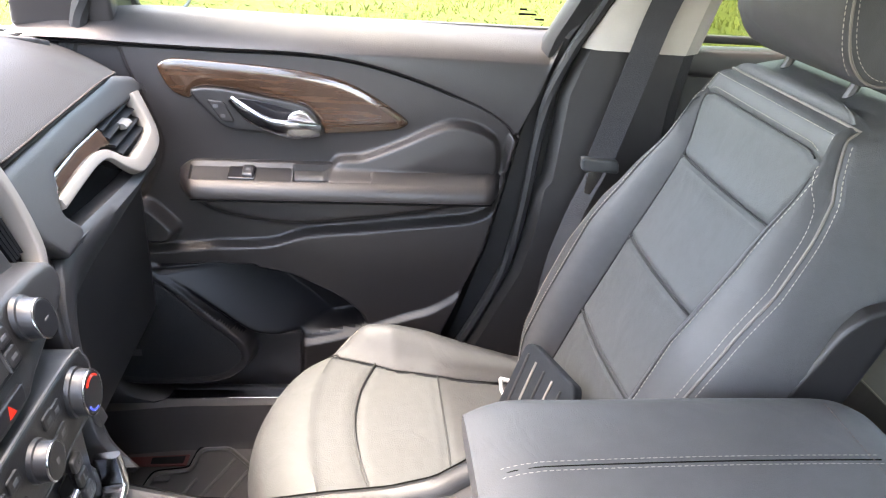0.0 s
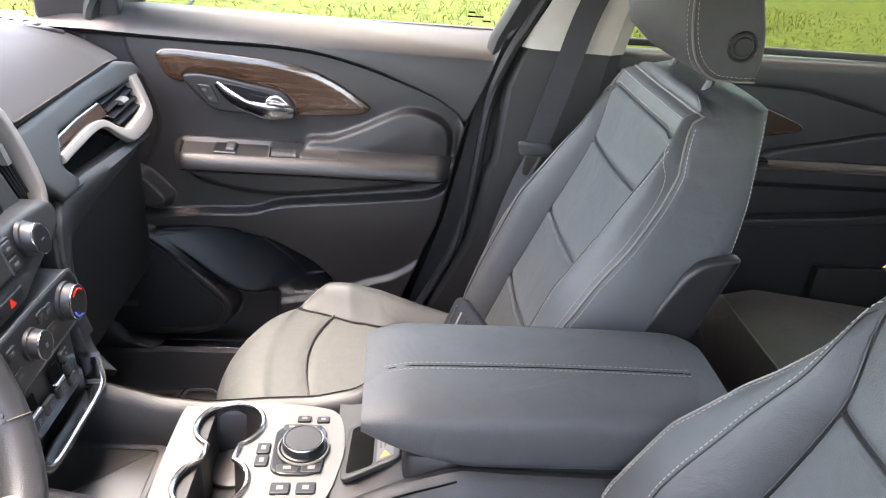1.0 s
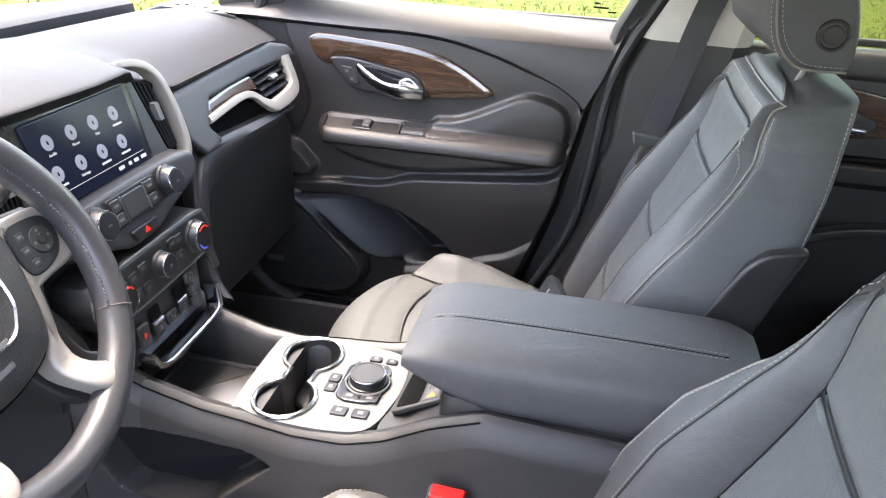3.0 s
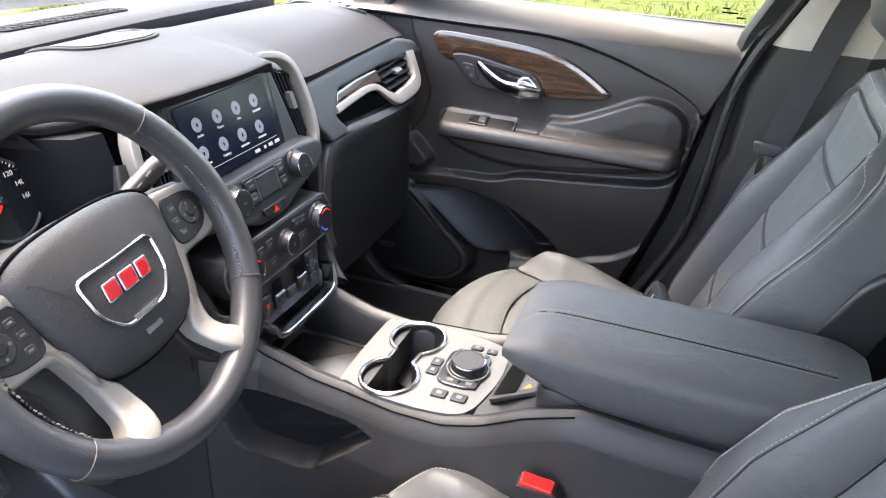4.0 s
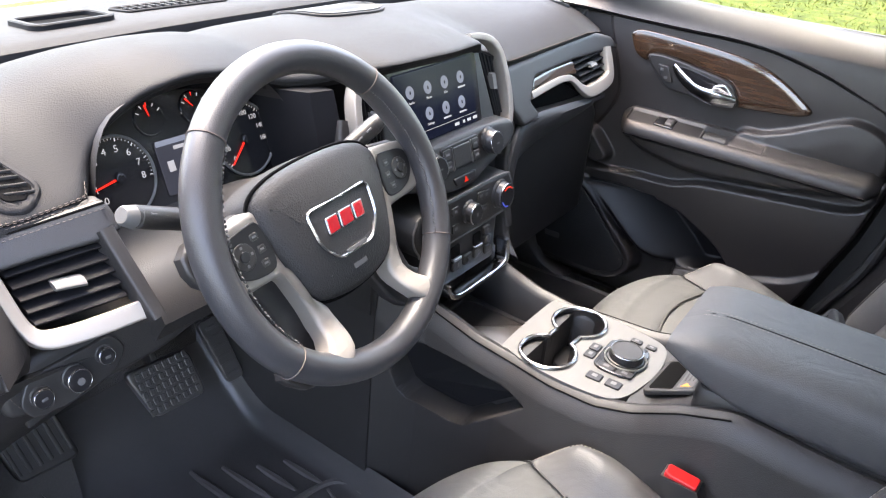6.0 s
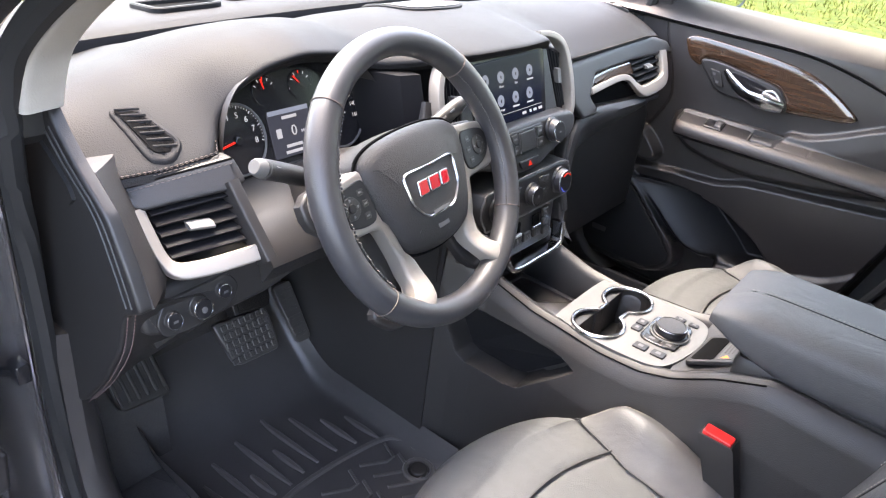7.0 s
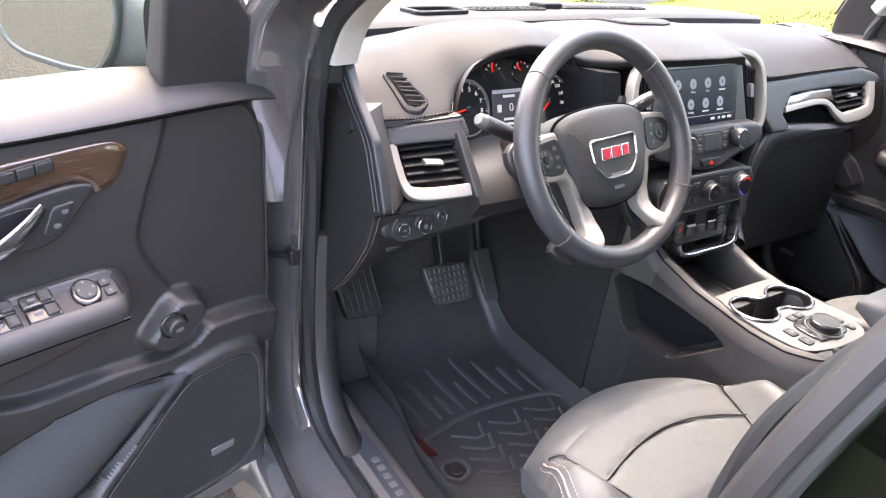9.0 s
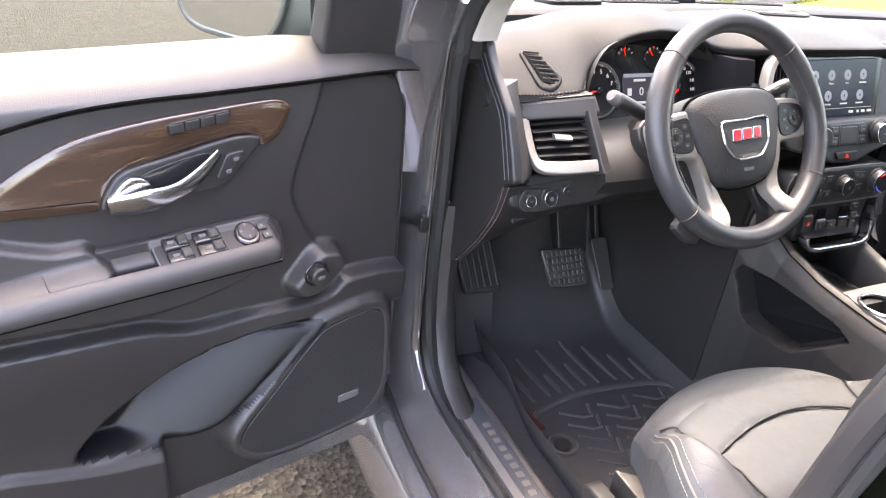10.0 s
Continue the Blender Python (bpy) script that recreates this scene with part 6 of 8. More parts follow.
# tall vents either side with champagne surrounds
for s in (1, -1):
    FLIP[0] = s < 0
    CV = raked(-0.466, 0.318, 1.07)
    tall = [(0.124, 1.168), (0.164, 1.152), (0.168, 1.064), (0.146, 1.061)]
    v = pillow("centre_vent", rounded(tall, 0.006), 0.003, 0.001, lambda a, b, w: CV(a, b, w - 0.030), VOID, stack)
    for i in range(4):
        t = (i + 0.5) / 4
        a, b = np.array(tall[0]) * (1 - t) + np.array(tall[1]) * t, np.array(tall[3]) * (1 - t) + np.array(tall[2]) * t
        loft("slat", [[CV(p[0] + du, p[1], dw) for du, dw in ((-0.0015, -0.002), (0.0015, -0.001), (0.003, -0.026), (0.001, -0.026))] for p in (a, (a + b) / 2, b)], VENTBLACK, v)
    loft("vent_tab", [[CV(0.149 + du, 1.118 + dz, dw) for du, dw in ((-0.006, -0.004), (-0.005, 0.006), (0.005, 0.006), (0.006, -0.004))] for dz in (-0.012, 0.012)], SATIN, v)
    sil = spline([(0.100, 1.192), (0.135, 1.187), (0.164, 1.174), (0.181, 1.148), (0.187, 1.098), (0.181, 1.056), (0.158, 1.034), (0.130, 1.021)], n=6)
    sweep("champagne_surround", rounded([(-0.0065, -0.014), (0.0065, -0.014), (0.0065, 0.007), (-0.0065, 0.007)], 0.003), [Vector(CV(p[0], p[1], 0.002)) for p in sil], SILVER, stack, "satin champagne vent surround", up=(1, 0, 0.3), scale=lambda t: 0.75 + 0.3 * math.sin(math.pi * t))
    cheek = spline([(0.194, 1.125), (0.208, 1.075), (0.202, 1.02), (0.178, 0.978), (0.155, 0.93), (0.150, 0.87)], n=5)
    sweep("cheek", rounded([(-0.010, -0.02), (0.010, -0.02), (0.010, 0.006), (-0.010, 0.006)], 0.005), [Vector(CV(p[0], p[1], -0.014)) for p in cheek], SOFT, stack, up=(1, 0, 0.3))
    # dark cheek between the screen and the vent
    pillow("vent_cheek", rounded([(0.100, 1.062), (0.142, 1.058), (0.123, 1.172), (0.102, 1.178)], 0.004), 0.016, 0.003, lambda a, b, w: CV(a, b, w - 0.016), HARD, stack)
    if s < 0:
        # soft block between the left surround and the cluster
        loft("side_block", [[(-0.62, 0.195, z), (-0.62, 0.255, z), (-0.555, 0.250, z), (-0.505 + 0.25 * (1.10 - z), 0.232, z), (-0.490 + 0.3 * (1.10 - z), 0.200, z)] for z in (1.00, 1.10, 1.165)], VENTBLACK, stack)
    FLIP[0] = False
# radio panel with two knobs
CT = raked(-0.428, 0.30, 1.03)
cp = [(-0.115, 1.066), (0.115, 1.066), (0.162, 1.052), (0.150, 1.026), (0.10, 1.012), (0.055, 1.000), (0.030, 0.992), (-0.030, 0.992), (-0.055, 1.000), (-0.10, 1.012), (-0.150, 1.026), (-0.162, 1.052)]
rp = pillow("radio_panel", spline(cp, True, 3), 0.045, 0.006, lambda u, v, w: CT(u, v, w - 0.047), SOFT, stack)
ins = pillow("button_strip", rounded([(-0.048, 1.023), (0.048, 1.023), (0.050, 1.062), (-0.050, 1.062)], 0.006), 0.004, 0.001, lambda u, v, w: CT(u, v, w - 0.003), PODBLACK, stack)
for a, b, ww, hh in ((-0.037, 1.052, 0.018, 0.014), (-0.037, 1.034, 0.018, 0.014), (0.0, 1.043, 0.045, 0.030), (0.037, 1.052, 0.018, 0.014), (0.037, 1.034, 0.018, 0.014)):
    k = pillow("radio_button", rect(ww, hh, 0.003), 0.0025, 0.001, (lambda p, q: (lambda u, v, w: CT(u + p, v + q, w + 0.0005)))(a, b), HARD, ins)
    if ww < 0.03:
        pillow("mark", rect(0.009, 0.003), 0.0003, 0.0001, (lambda p, q: (lambda u, v, w: CT(u + p, v + q, w + 0.0031)))(a, b), WHITE, k)
for y in (-0.025, 0.025):
    pillow("strip_divider", rect(0.0015, 0.034), 0.003, 0.0005, (lambda p: (lambda u, v, w: CT(u + p, v + 1.043, w + 0.0006)))(y), SATIN, ins)
hz = pillow("hazard_switch", rounded([(-0.030, 1.013), (0.030, 1.013), (0.024, 1.000), (-0.024, 1.000)], 0.004), 0.004, 0.0012, lambda u, v, w: CT(u, v, w - 0.002), PODBLACK, stack)
pillow("hazard_triangle", [(-0.006, 1.0025), (0.006, 1.0025), (0.0, 1.0115)], 0.0004, 0.0001, lambda u, v, w: CT(u, v, w + 0.0022), REDLAMP, hz)


def knob(name, put, r, depth, parent, label, face=PODBLACK, ring=KNOBRING, ridges=28):
    """A turned knob with a ridged side; put(u, v, w) gives its place."""
    verts, faces, n = [], [], ridges * 2
    prof = [(r * 1.10, 0.0), (r * 1.08, depth * 0.25), (r, depth * 0.30), (r * 0.97, depth * 0.85), (r * 0.90, depth)]
    for q, w in prof:
        for i in range(n):
            a = 2 * math.pi * i / n
            rr = q * (0.965 if i % 2 and 0.28 < w / depth < 0.9 else 1.0)
            verts.append(put(rr * math.cos(a), rr * math.sin(a), w))
    for j in range(4):
        for i in range(n):
            faces.append((j * n + i, j * n + (i + 1) % n, (j + 1) * n + (i + 1) % n, (j + 1) * n + i))
    k = part(name, verts, faces, ring, parent, label)
    tube("knob_rim", [put(r * 0.93 * math.cos(q), r * 0.93 * math.sin(q), depth * 0.97) for q in np.linspace(0, 2 * math.pi, 33)[:-1]], r * 0.055, BRIGHT, k, closed=True, sides=6)
    pillow("knob_face", disc(r * 0.90), depth * 0.12, depth * 0.05, lambda u, v, w: put(u, v, depth * 0.93 + w), face, k)
    return k


for y in (-0.077, 0.077):
    k = knob("radio_knob", (lambda q: (lambda u, v, w: CT(q + u, 1.046 + v, w)))(y), 0.0185, 0.018, stack, "silver-edged radio knob")
    pillow("mark", rect(0.007, 0.002), 0.0003, 0.0001, (lambda q: (lambda u, v, w: CT(q + u, 1.046 + v, w + 0.0192)))(y), WHITE, k)
# climate panel
HV = raked(-0.410, 0.10, 0.95)
hp = [(-0.13, 0.972), (-0.10, 0.984), (0.10, 0.984), (0.13, 0.972), (0.137, 0.95), (0.125, 0.926), (0.10, 0.916), (-0.10, 0.916), (-0.125, 0.926), (-0.137, 0.95)]
cl = pillow("climate_panel", spline(hp, True, 3), 0.060, 0.005, lambda u, v, w: HV(u, v, w - 0.060), HARD, stack)
tube("climate_rim", [HV(p[0] * 1.0, p[1], -0.002) for p in spline(hp, True, 4)], 0.0018, SATIN, cl, closed=True, sides=6)
for y in (-0.094, 0.094):
    k = knob("temperature_knob", (lambda q: (lambda u, v, w: HV(q + u, 0.953 + v, w)))(y), 0.0225, 0.016, stack, "silver temperature knob with red and blue ring", face=PODBLACK)
    for a0, a1, m_ in ((40, 130, REDLAMP), (200, 270, BLUELAMP)):
        tube("colour_arc", [HV(y + 0.0165 * math.cos(radians(a)), 0.953 + 0.0165 * math.sin(radians(a)), 0.0172) for a in np.linspace(a0, a1, 12)], 0.0013, m_, k, sides=5)
k = knob("fan_knob", lambda u, v, w: HV(u + 0.003, 0.952 + v, w), 0.0175, 0.016, stack, "silver fan knob", face=PODBLACK)
pillow("mark", rect(0.005, 0.006, 0.001), 0.0003, 0.0001, lambda u, v, w: HV(u + 0.003, 0.952 + v, w + 0.0172), WHITE, k)
for i, (a, b) in enumerate(((-0.058, 0.962), (-0.035, 0.965), (-0.056, 0.938), (-0.034, 0.936), (0.036, 0.968), (0.052, 0.966), (0.050, 0.942), (0.036, 0.940))):
    kb = pillow("climate_button", rect(0.018, 0.014, 0.003), 0.002, 0.0008, (lambda p, q: (lambda u, v, w: HV(p + u, q + v, w)))(a, b), HARD, cl)
    pillow("mark", rect(0.008, 0.005), 0.0003, 0.0001, (lambda p, q: (lambda u, v, w: HV(p + u, q + v, w + 0.0021)))(a, b), GREYPRINT, kb)
# shift buttons
SH = raked(-0.400, 0.12, 0.86)
sp_ = pillow("shift_panel", rounded([(-0.094, 0.846), (0.080, 0.844), (0.092, 0.921), (-0.098, 0.924)], 0.008), 0.085, 0.004, lambda u, v, w: SH(u, v, w - 0.087), PODBLACK, stack)
for a, b, ww, hh, mk, lt in ((-0.068, 0.882, 0.022, 0.032, REDLAMP, "P"), (-0.034, 0.874, 0.024, 0.017, WHITE, "R"), (-0.004, 0.874, 0.024, 0.017, WHITE, "N"), (0.026, 0.874, 0.024, 0.017, WHITE, "D"), (0.053, 0.904, 0.018, 0.015, WHITE, "+"), (0.054, 0.886, 0.018, 0.015, WHITE, "L"), (0.055, 0.868, 0.018, 0.015, WHITE, "-")):
    k = pillow("shift_button", rect(ww, hh, 0.004), 0.005, 0.002, (lambda p, q: (lambda u, v, w: SH(p + u, q + v, w)))(a, b), HARD, sp_)
    lettering("letter", lt, 0.012, Matrix.Translation((0.0054, 0, 0)) @ leaning(-0.400, 0.12, 0.86, a, b), mk, k)
for a in (-0.034, 0.026):
    pillow("toggle_well", rect(0.022, 0.020, 0.003), 0.0015, 0.0005, (lambda p: (lambda u, v, w: SH(p + u, 0.897 + v, w)))(a), VOID, sp_)
    pillow("toggle_lip", rect(0.022, 0.004, 0.001), 0.006, 0.002, (lambda p: (lambda u, v, w: SH(p + u, 0.8855 + v, w)))(a), BRIGHT, sp_)
bar = spline([(0.090, 0.878), (0.090, 0.856), (0.084, 0.838), (0.05, 0.833), (0.0, 0.833), (-0.05, 0.834), (-0.074, 0.842), (-0.084, 0.862)], n=5)
sweep("chrome_bar", rounded([(-0.005, -0.014), (0.005, -0.014), (0.005, 0.012), (-0.005, 0.012)], 0.004), [Vector(SH(p[0], p[1], 0.012)) for p in bar], CHROME, stack, "bright chrome bar under the shift buttons", up=(1, 0, 0.1))

# ---- driver-side fascia ----
LF = raked(-0.481, 0.60, 1.0, 0.40, -0.625)
lp = [(-0.654, 1.100), (-0.60, 1.108), (-0.528, 1.119), (-0.522, 1.092), (-0.540, 1.084), (-0.60, 1.078), (-0.636, 1.073), (-0.648, 1.078)]
lpad = pillow("fascia_pad", rounded(lp, 0.006), 0.020, 0.006, lambda u, v, w: LF(u, v, w - 0.014), SOFT, dash, "stitched pad over the side vent")
tube("seam", [LF(q, 1.0985 + 0.155 * (q + 0.650), 0.0045) for q in np.linspace(-0.650, -0.530, 24)], 0.0014, VOID, lpad, sides=5)
for off in (0.0042, -0.0042):
    stitches("stitching", [LF(q, 1.0985 + off + 0.155 * (q + 0.650), 0.0062) for q in np.linspace(-0.650, -0.530, 40)], DARKTHREAD, lpad)
vent_slats("air_vent", [(-0.630, 1.073), (-0.545, 1.084), (-0.544, 1.026), (-0.624, 1.018)], LF, 5, dash, 0.002)
lpath = spline([(-0.640, 1.076), (-0.638, 1.050), (-0.634, 1.024), (-0.624, 1.0115), (-0.600, 1.0100), (-0.565, 1.0135), (-0.538, 1.0175)], n=6)
sweep("champagne_frame", rounded([(-0.011, -0.016), (0.011, -0.016), (0.011, 0.005), (-0.011, 0.005)], 0.0035), [Vector(LF(p[0], p[1], 0.002)) for p in lpath], SILVER, dash, "satin champagne vent surround", up=(1, 0, 0.6), scale=lambda t: 0.58 + 0.34 * smooth(0.30, 0.60, t))
rpath = [(-0.540, 1.094), (-0.536, 1.06), (-0.529, 1.008)]
sweep("vent_post", rounded([(-0.008, -0.02), (0.008, -0.02), (0.008, 0.008), (-0.008, 0.008)], 0.004), [Vector(LF(p[0], p[1], 0.004)) for p in rpath], SOFT, dash, up=(1, 0, 0.6))
# block beside the vent, and the outer end panel
side_rows = ((0.985, -0.484, -0.476), (1.004, -0.480, -0.446), (1.05, -0.510, -0.468), (1.098, -0.542, -0.496), (1.13, -0.562, -0.534))
loft("fascia_side", [[(-0.62, -0.684, z), (xo - 0.004, -0.684, z), (xo, -0.679, z), (0.35 * xi + 0.65 * xo, -0.666, z), (xi, -0.645, z), (xi - 0.012, -0.636, z), (-0.62, -0.636, z)] for z, xi, xo in side_rows], SOFT, dash)
end = [(-0.590, 1.195), (-0.640, 1.19), (-0.80, 1.17), (-0.85, 0.80), (-0.660, 0.755), (-0.622, 0.776), (-0.556, 0.848), (-0.503, 0.924), (-0.478, 0.986), (-0.444, 1.004), (-0.464, 1.050), (-0.490, 1.100), (-0.541, 1.140), (-0.568, 1.166)]
endp = pillow("end_panel", rounded(end, 0.008), 0.014, 0.004, (lambda u, v, w: (u, -0.682 - w, v)), HARD, dash, "black dashboard end panel")
for off in (0.010, 0.022):
    tube("panel_line", [(p[0] - off, -0.6965, p[1] - 0.4 * off) for p in spline([(-0.575, 1.172), (-0.545, 1.143), (-0.494, 1.102), (-0.468, 1.052), (-0.450, 1.008)], n=6)], 0.0012, SEAL if off > 0.015 else SOFT, endp, sides=5)
box("corner_block", (-0.655, -0.725, 1.145), (-0.595, -0.675, 1.215), HARD, dash, r=0.012)
# knee panel with the light switches
KP = raked(-0.493, 0.25, 1.0, 0.02, -0.65)
kp = [(-0.676, 0.985), (-0.62, 0.994), (-0.52, 0.998), (-0.47, 0.985), (-0.43, 0.975), (-0.43, 0.955), (-0.51, 0.938), (-0.60, 0.934), (-0.645, 0.936), (-0.676, 0.945)]
kpp = pillow("knee_panel", rounded(kp, 0.012), 0.05, 0.008, lambda u, v, w: KP(u, v, w - 0.050), HARD, dash)
swp = pillow("switch_panel", rounded([(-0.662, 0.955), (-0.648, 0.978), (-0.56, 0.984), (-0.548, 0.965), (-0.565, 0.945), (-0.62, 0.935), (-0.655, 0.938)], 0.010), 0.004, 0.0015, lambda u, v, w: KP(u, v, w), HARD, dash)
k = knob("light_knob", lambda u, v, w: KP(-0.607 + u, 0.960 + v, w + 0.003), 0.0125, 0.012, dash, "silver-ringed headlamp knob", face=PODBLACK, ring=HARD)
pillow("mark", disc(0.004, 10), 0.0004, 0.0001, lambda u, v, w: KP(-0.607 + u, 0.960 + v, w + 0.0164), GREYPRINT, k)
for y, z, r in ((-0.642, 0.957, 0.010), (-0.573, 0.968, 0.009)):
    k = knob("dimmer_knob", (lambda a, b: (lambda u, v, w: KP(a + u, b + v, w + 0.003)))(y, z), r, 0.008, dash, "small black dimmer knob", ring=HARD)
    pillow("mark", rect(0.006, 0.003), 0.0003, 0.0001, (lambda a, b: (lambda u, v, w: KP(a + u, b + v, w + 0.0120)))(y, z), GREYPRINT, k)
bb = pillow("bonnet_release", rounded([(-0.662, 0.915), (-0.630, 0.922), (-0.630, 0.905), (-0.660, 0.898)], 0.003), 0.006, 0.002, lambda u, v, w: KP(u + 0.012, v, w - 0.048), HARD, dash)
pillow("mark", rect(0.010, 0.005), 0.0003, 0.0001, lambda u, v, w: KP(-0.633 + u, 0.910 + v, w - 0.0418), GREYPRINT, bb)
stitches("stitching", [KP(-0.668 + 0.01 * t * t, 0.978 - 0.03 * t, 0.001) for t in np.linspace(0, 1, 40)], DARKTHREAD, kpp)
# lower corner of the knee panel, curving out to the stitched edge of the end panel
rows = []
EDGE = ((-0.480, 0.984), (-0.503, 0.922), (-0.556, 0.846), (-0.620, 0.776))
for y, pts in ((-0.689, EDGE), (-0.682, tuple((x + 0.003, z) for x, z in EDGE)), (-0.655, ((-0.480, 0.982), (-0.500, 0.925), (-0.545, 0.862), (-0.590, 0.820))),
               (-0.61, ((-0.480, 0.975), (-0.494, 0.930), (-0.522, 0.890), (-0.550, 0.868))), (-0.55, ((-0.480, 0.965), (-0.490, 0.938), (-0.505, 0.918), (-0.525, 0.910)))):
    rows.append([(x, y, z) for x, z in pts] + [(pts[3][0] - 0.10, y, pts[3][1] + 0.02), (pts[0][0] - 0.08, y, pts[0][1])])
low_corner = loft("knee_corner", rows, HARD, dash)
for off in (0.003, 0.012):
    stitches("stitching", [(x + 0.004, -0.697 + off, z) for x, z in (tuple(q) for q in spline(EDGE, n=12))], ROSETHREAD, low_corner, r=0.0006)
# underside and reach to the column
loft("under_dash", [[(-0.95, y, 0.94), (-0.95, y, 1.0), (-0.57, y, 1.0), (-0.515, y, 0.975), (-0.505, y, 0.945), (-0.55, y, 0.935)] for y in (-0.66, -0.52, -0.30, -0.14)], HARD, dash)
box("side_fascia_core", (-0.66, -0.655, 0.98), (-0.555, -0.535, 1.085), VOID, dash, r=0.01)
box("column_core", (-0.66, -0.535, 0.98), (-0.555, -0.20, 1.02), VOID, dash, r=0.01)
# column surround below the wheel, lit from above
loft("column_shelf", [[(-0.60, y, 0.96), (-0.60, y, 1.045 + 0.012 * math.cos((y + 0.367) * 9)), (-0.52, y, 1.035 + 0.012 * math.cos((y + 0.367) * 9)), (-0.468, y, 1.012), (-0.455, y, 0.985), (-0.48, y, 0.95)] for y in np.linspace(-0.515, -0.215, 13)], SOFT, dash)

# ---- instrument cluster ----
clu = thing("instrument_cluster", (-0.60, -0.376, 1.05), "instrument cluster with two round dials and lit red needles", "instrument cluster")
CL = raked(-0.588, 0.35, 1.10)
face = [(-0.515, 1.055), (-0.50, 1.12), (-0.465, 1.165), (-0.40, 1.185), (-0.35, 1.185), (-0.285, 1.165), (-0.25, 1.12), (-0.236, 1.055), (-0.30, 1.042), (-0.45, 1.042)]
fc = pillow("cluster_face", spline(face, True, 4), 0.012, 0.003, lambda u, v, w: CL(u, v, w - 0.014), GLOSS, clu)
# hood walls round the face
hood = spline([(-0.522, 1.05), (-0.512, 1.12), (-0.475, 1.178), (-0.40, 1.200), (-0.35, 1.200), (-0.278, 1.178), (-0.242, 1.12), (-0.230, 1.05)], n=5)
hv, hf = [], []
for i, p in enumerate(hood):
    hv += [CL(p[0], p[1] - 0.004, -0.02), CL(p[0] + (p[0] + 0.376) * 0.05, p[1] + 0.002, 0.055)]
for i in range(len(hood) - 1):
    hf.append((2 * i, 2 * i + 1, 2 * i + 3, 2 * i + 2))
hd = part("hood_lining", hv, hf, SOFT, clu)
for cy, n, r, kind in ((-0.466, 8, 0.044, "tachometer"), (-0.286, 8, 0.045, "speedometer")):
    cz = 1.100
    P = (lambda c: (lambda a, rr, w: CL(c + rr * math.cos(radians(a)), cz + rr * math.sin(radians(a)), w)))(cy)
    dial = pillow(kind, disc(r * 0.98, 40), 0.003, 0.001, (lambda c: (lambda u, v, w: CL(c + u, cz + v, w - 0.001)))(cy), GLOSS, clu)
    tube("dial_ring", [P(a, r, 0.003) for a in np.linspace(0, 360, 49)[:-1]], 0.0018, SATIN, dial, closed=True, sides=6)
    for i in range(41):
        a = 222 - i * 29 * 8 / 40
        big = i % 5 == 0
        loft("tick", [[P(a + da, q, w) for da, w in ((-0.9 if big else -0.45, 0.0022), (0.9 if big else 0.45, 0.0022), (0.9 if big else 0.45, 0.0027), (-0.9 if big else -0.45, 0.0027))] for q in (r * (0.86 if big else 0.90), r * 0.95)], DIALWHITE, dial)
    for i in range(n + 1):
        a = 222 - i * 29
        q = P(a, r * 0.68, 0.0026)
        lettering("numeral", str(i * 20 if kind == "speedometer" else i), 0.0085 if kind == "speedometer" else 0.011, basis(q, (0, 1, 0), (-0.35, 0, 1)), DIALWHITE, dial)
    a = 222 if kind == "speedometer" else 190
    loft("needle", [[P(a + da, q, w) for da, w in ((-1.6 * f, 0.004), (1.6 * f, 0.004), (1.6 * f, 0.0055), (-1.6 * f, 0.0055))] for q, f in ((0.006, 6.0), (r * 0.5, 1.2), (r * 0.88, 0.5))], DIALRED, dial)
    pillow("needle_hub", disc(0.006, 16), 0.006, 0.002, (lambda c: (lambda u, v, w: CL(c + u, cz + v, w + 0.002)))(cy), GLOSS, dial)
for cy in (-0.407, -0.345):
    P = (lambda c: (lambda a, rr, w: CL(c + rr * math.cos(radians(a)), 1.150 + rr * math.sin(radians(a)), w)))(cy)
    g = pillow("small_gauge", disc(0.019, 24), 0.002, 0.0006, (lambda c: (lambda u, v, w: CL(c + u, 1.150 + v, w - 0.001)))(cy), GLOSS, clu)
    for a in (150, 120, 90, 60, 30):
        loft("tick", [[P(a + da, q, w) for da, w in ((-2, 0.0015), (2, 0.0015), (2, 0.002), (-2, 0.002))] for q in (0.014, 0.018)], DIALRED if a == 90 else DIALWHITE, g)
    loft("needle", [[P((100 if cy < -0.38 else 130) + da, q, w) for da, w in ((-4, 0.002), (4, 0.002), (4, 0.003), (-4, 0.003))] for q in (0.003, 0.016)], DIALRED, g)
for t_, y in (("E", -0.424), ("F", -0.390), ("C", -0.362), ("H", -0.328)):
    lettering("letter", t_, 0.007, basis(CL(y, 1.147, 0.0), (0, 1, 0), (-0.35, 0, 1)), DIALWHITE, clu)
ds = pillow("cluster_screen", rounded([(-0.412, 1.062), (-0.340, 1.062), (-0.340, 1.122), (-0.412, 1.122)], 0.003), 0.002, 0.0006, lambda u, v, w: CL(u, v, w - 0.001), CLUSTER, clu, "lit centre display reading zero")
lettering("digits", "0", 0.020, basis(CL(-0.372, 1.094, 0.0015), (0, 1, 0), (-0.35, 0, 1)), DIALWHITE, ds)
lettering("unit", "MPH", 0.006, basis(CL(-0.354, 1.091, 0.0015), (0, 1, 0), (-0.35, 0, 1)), DIALWHITE, ds)
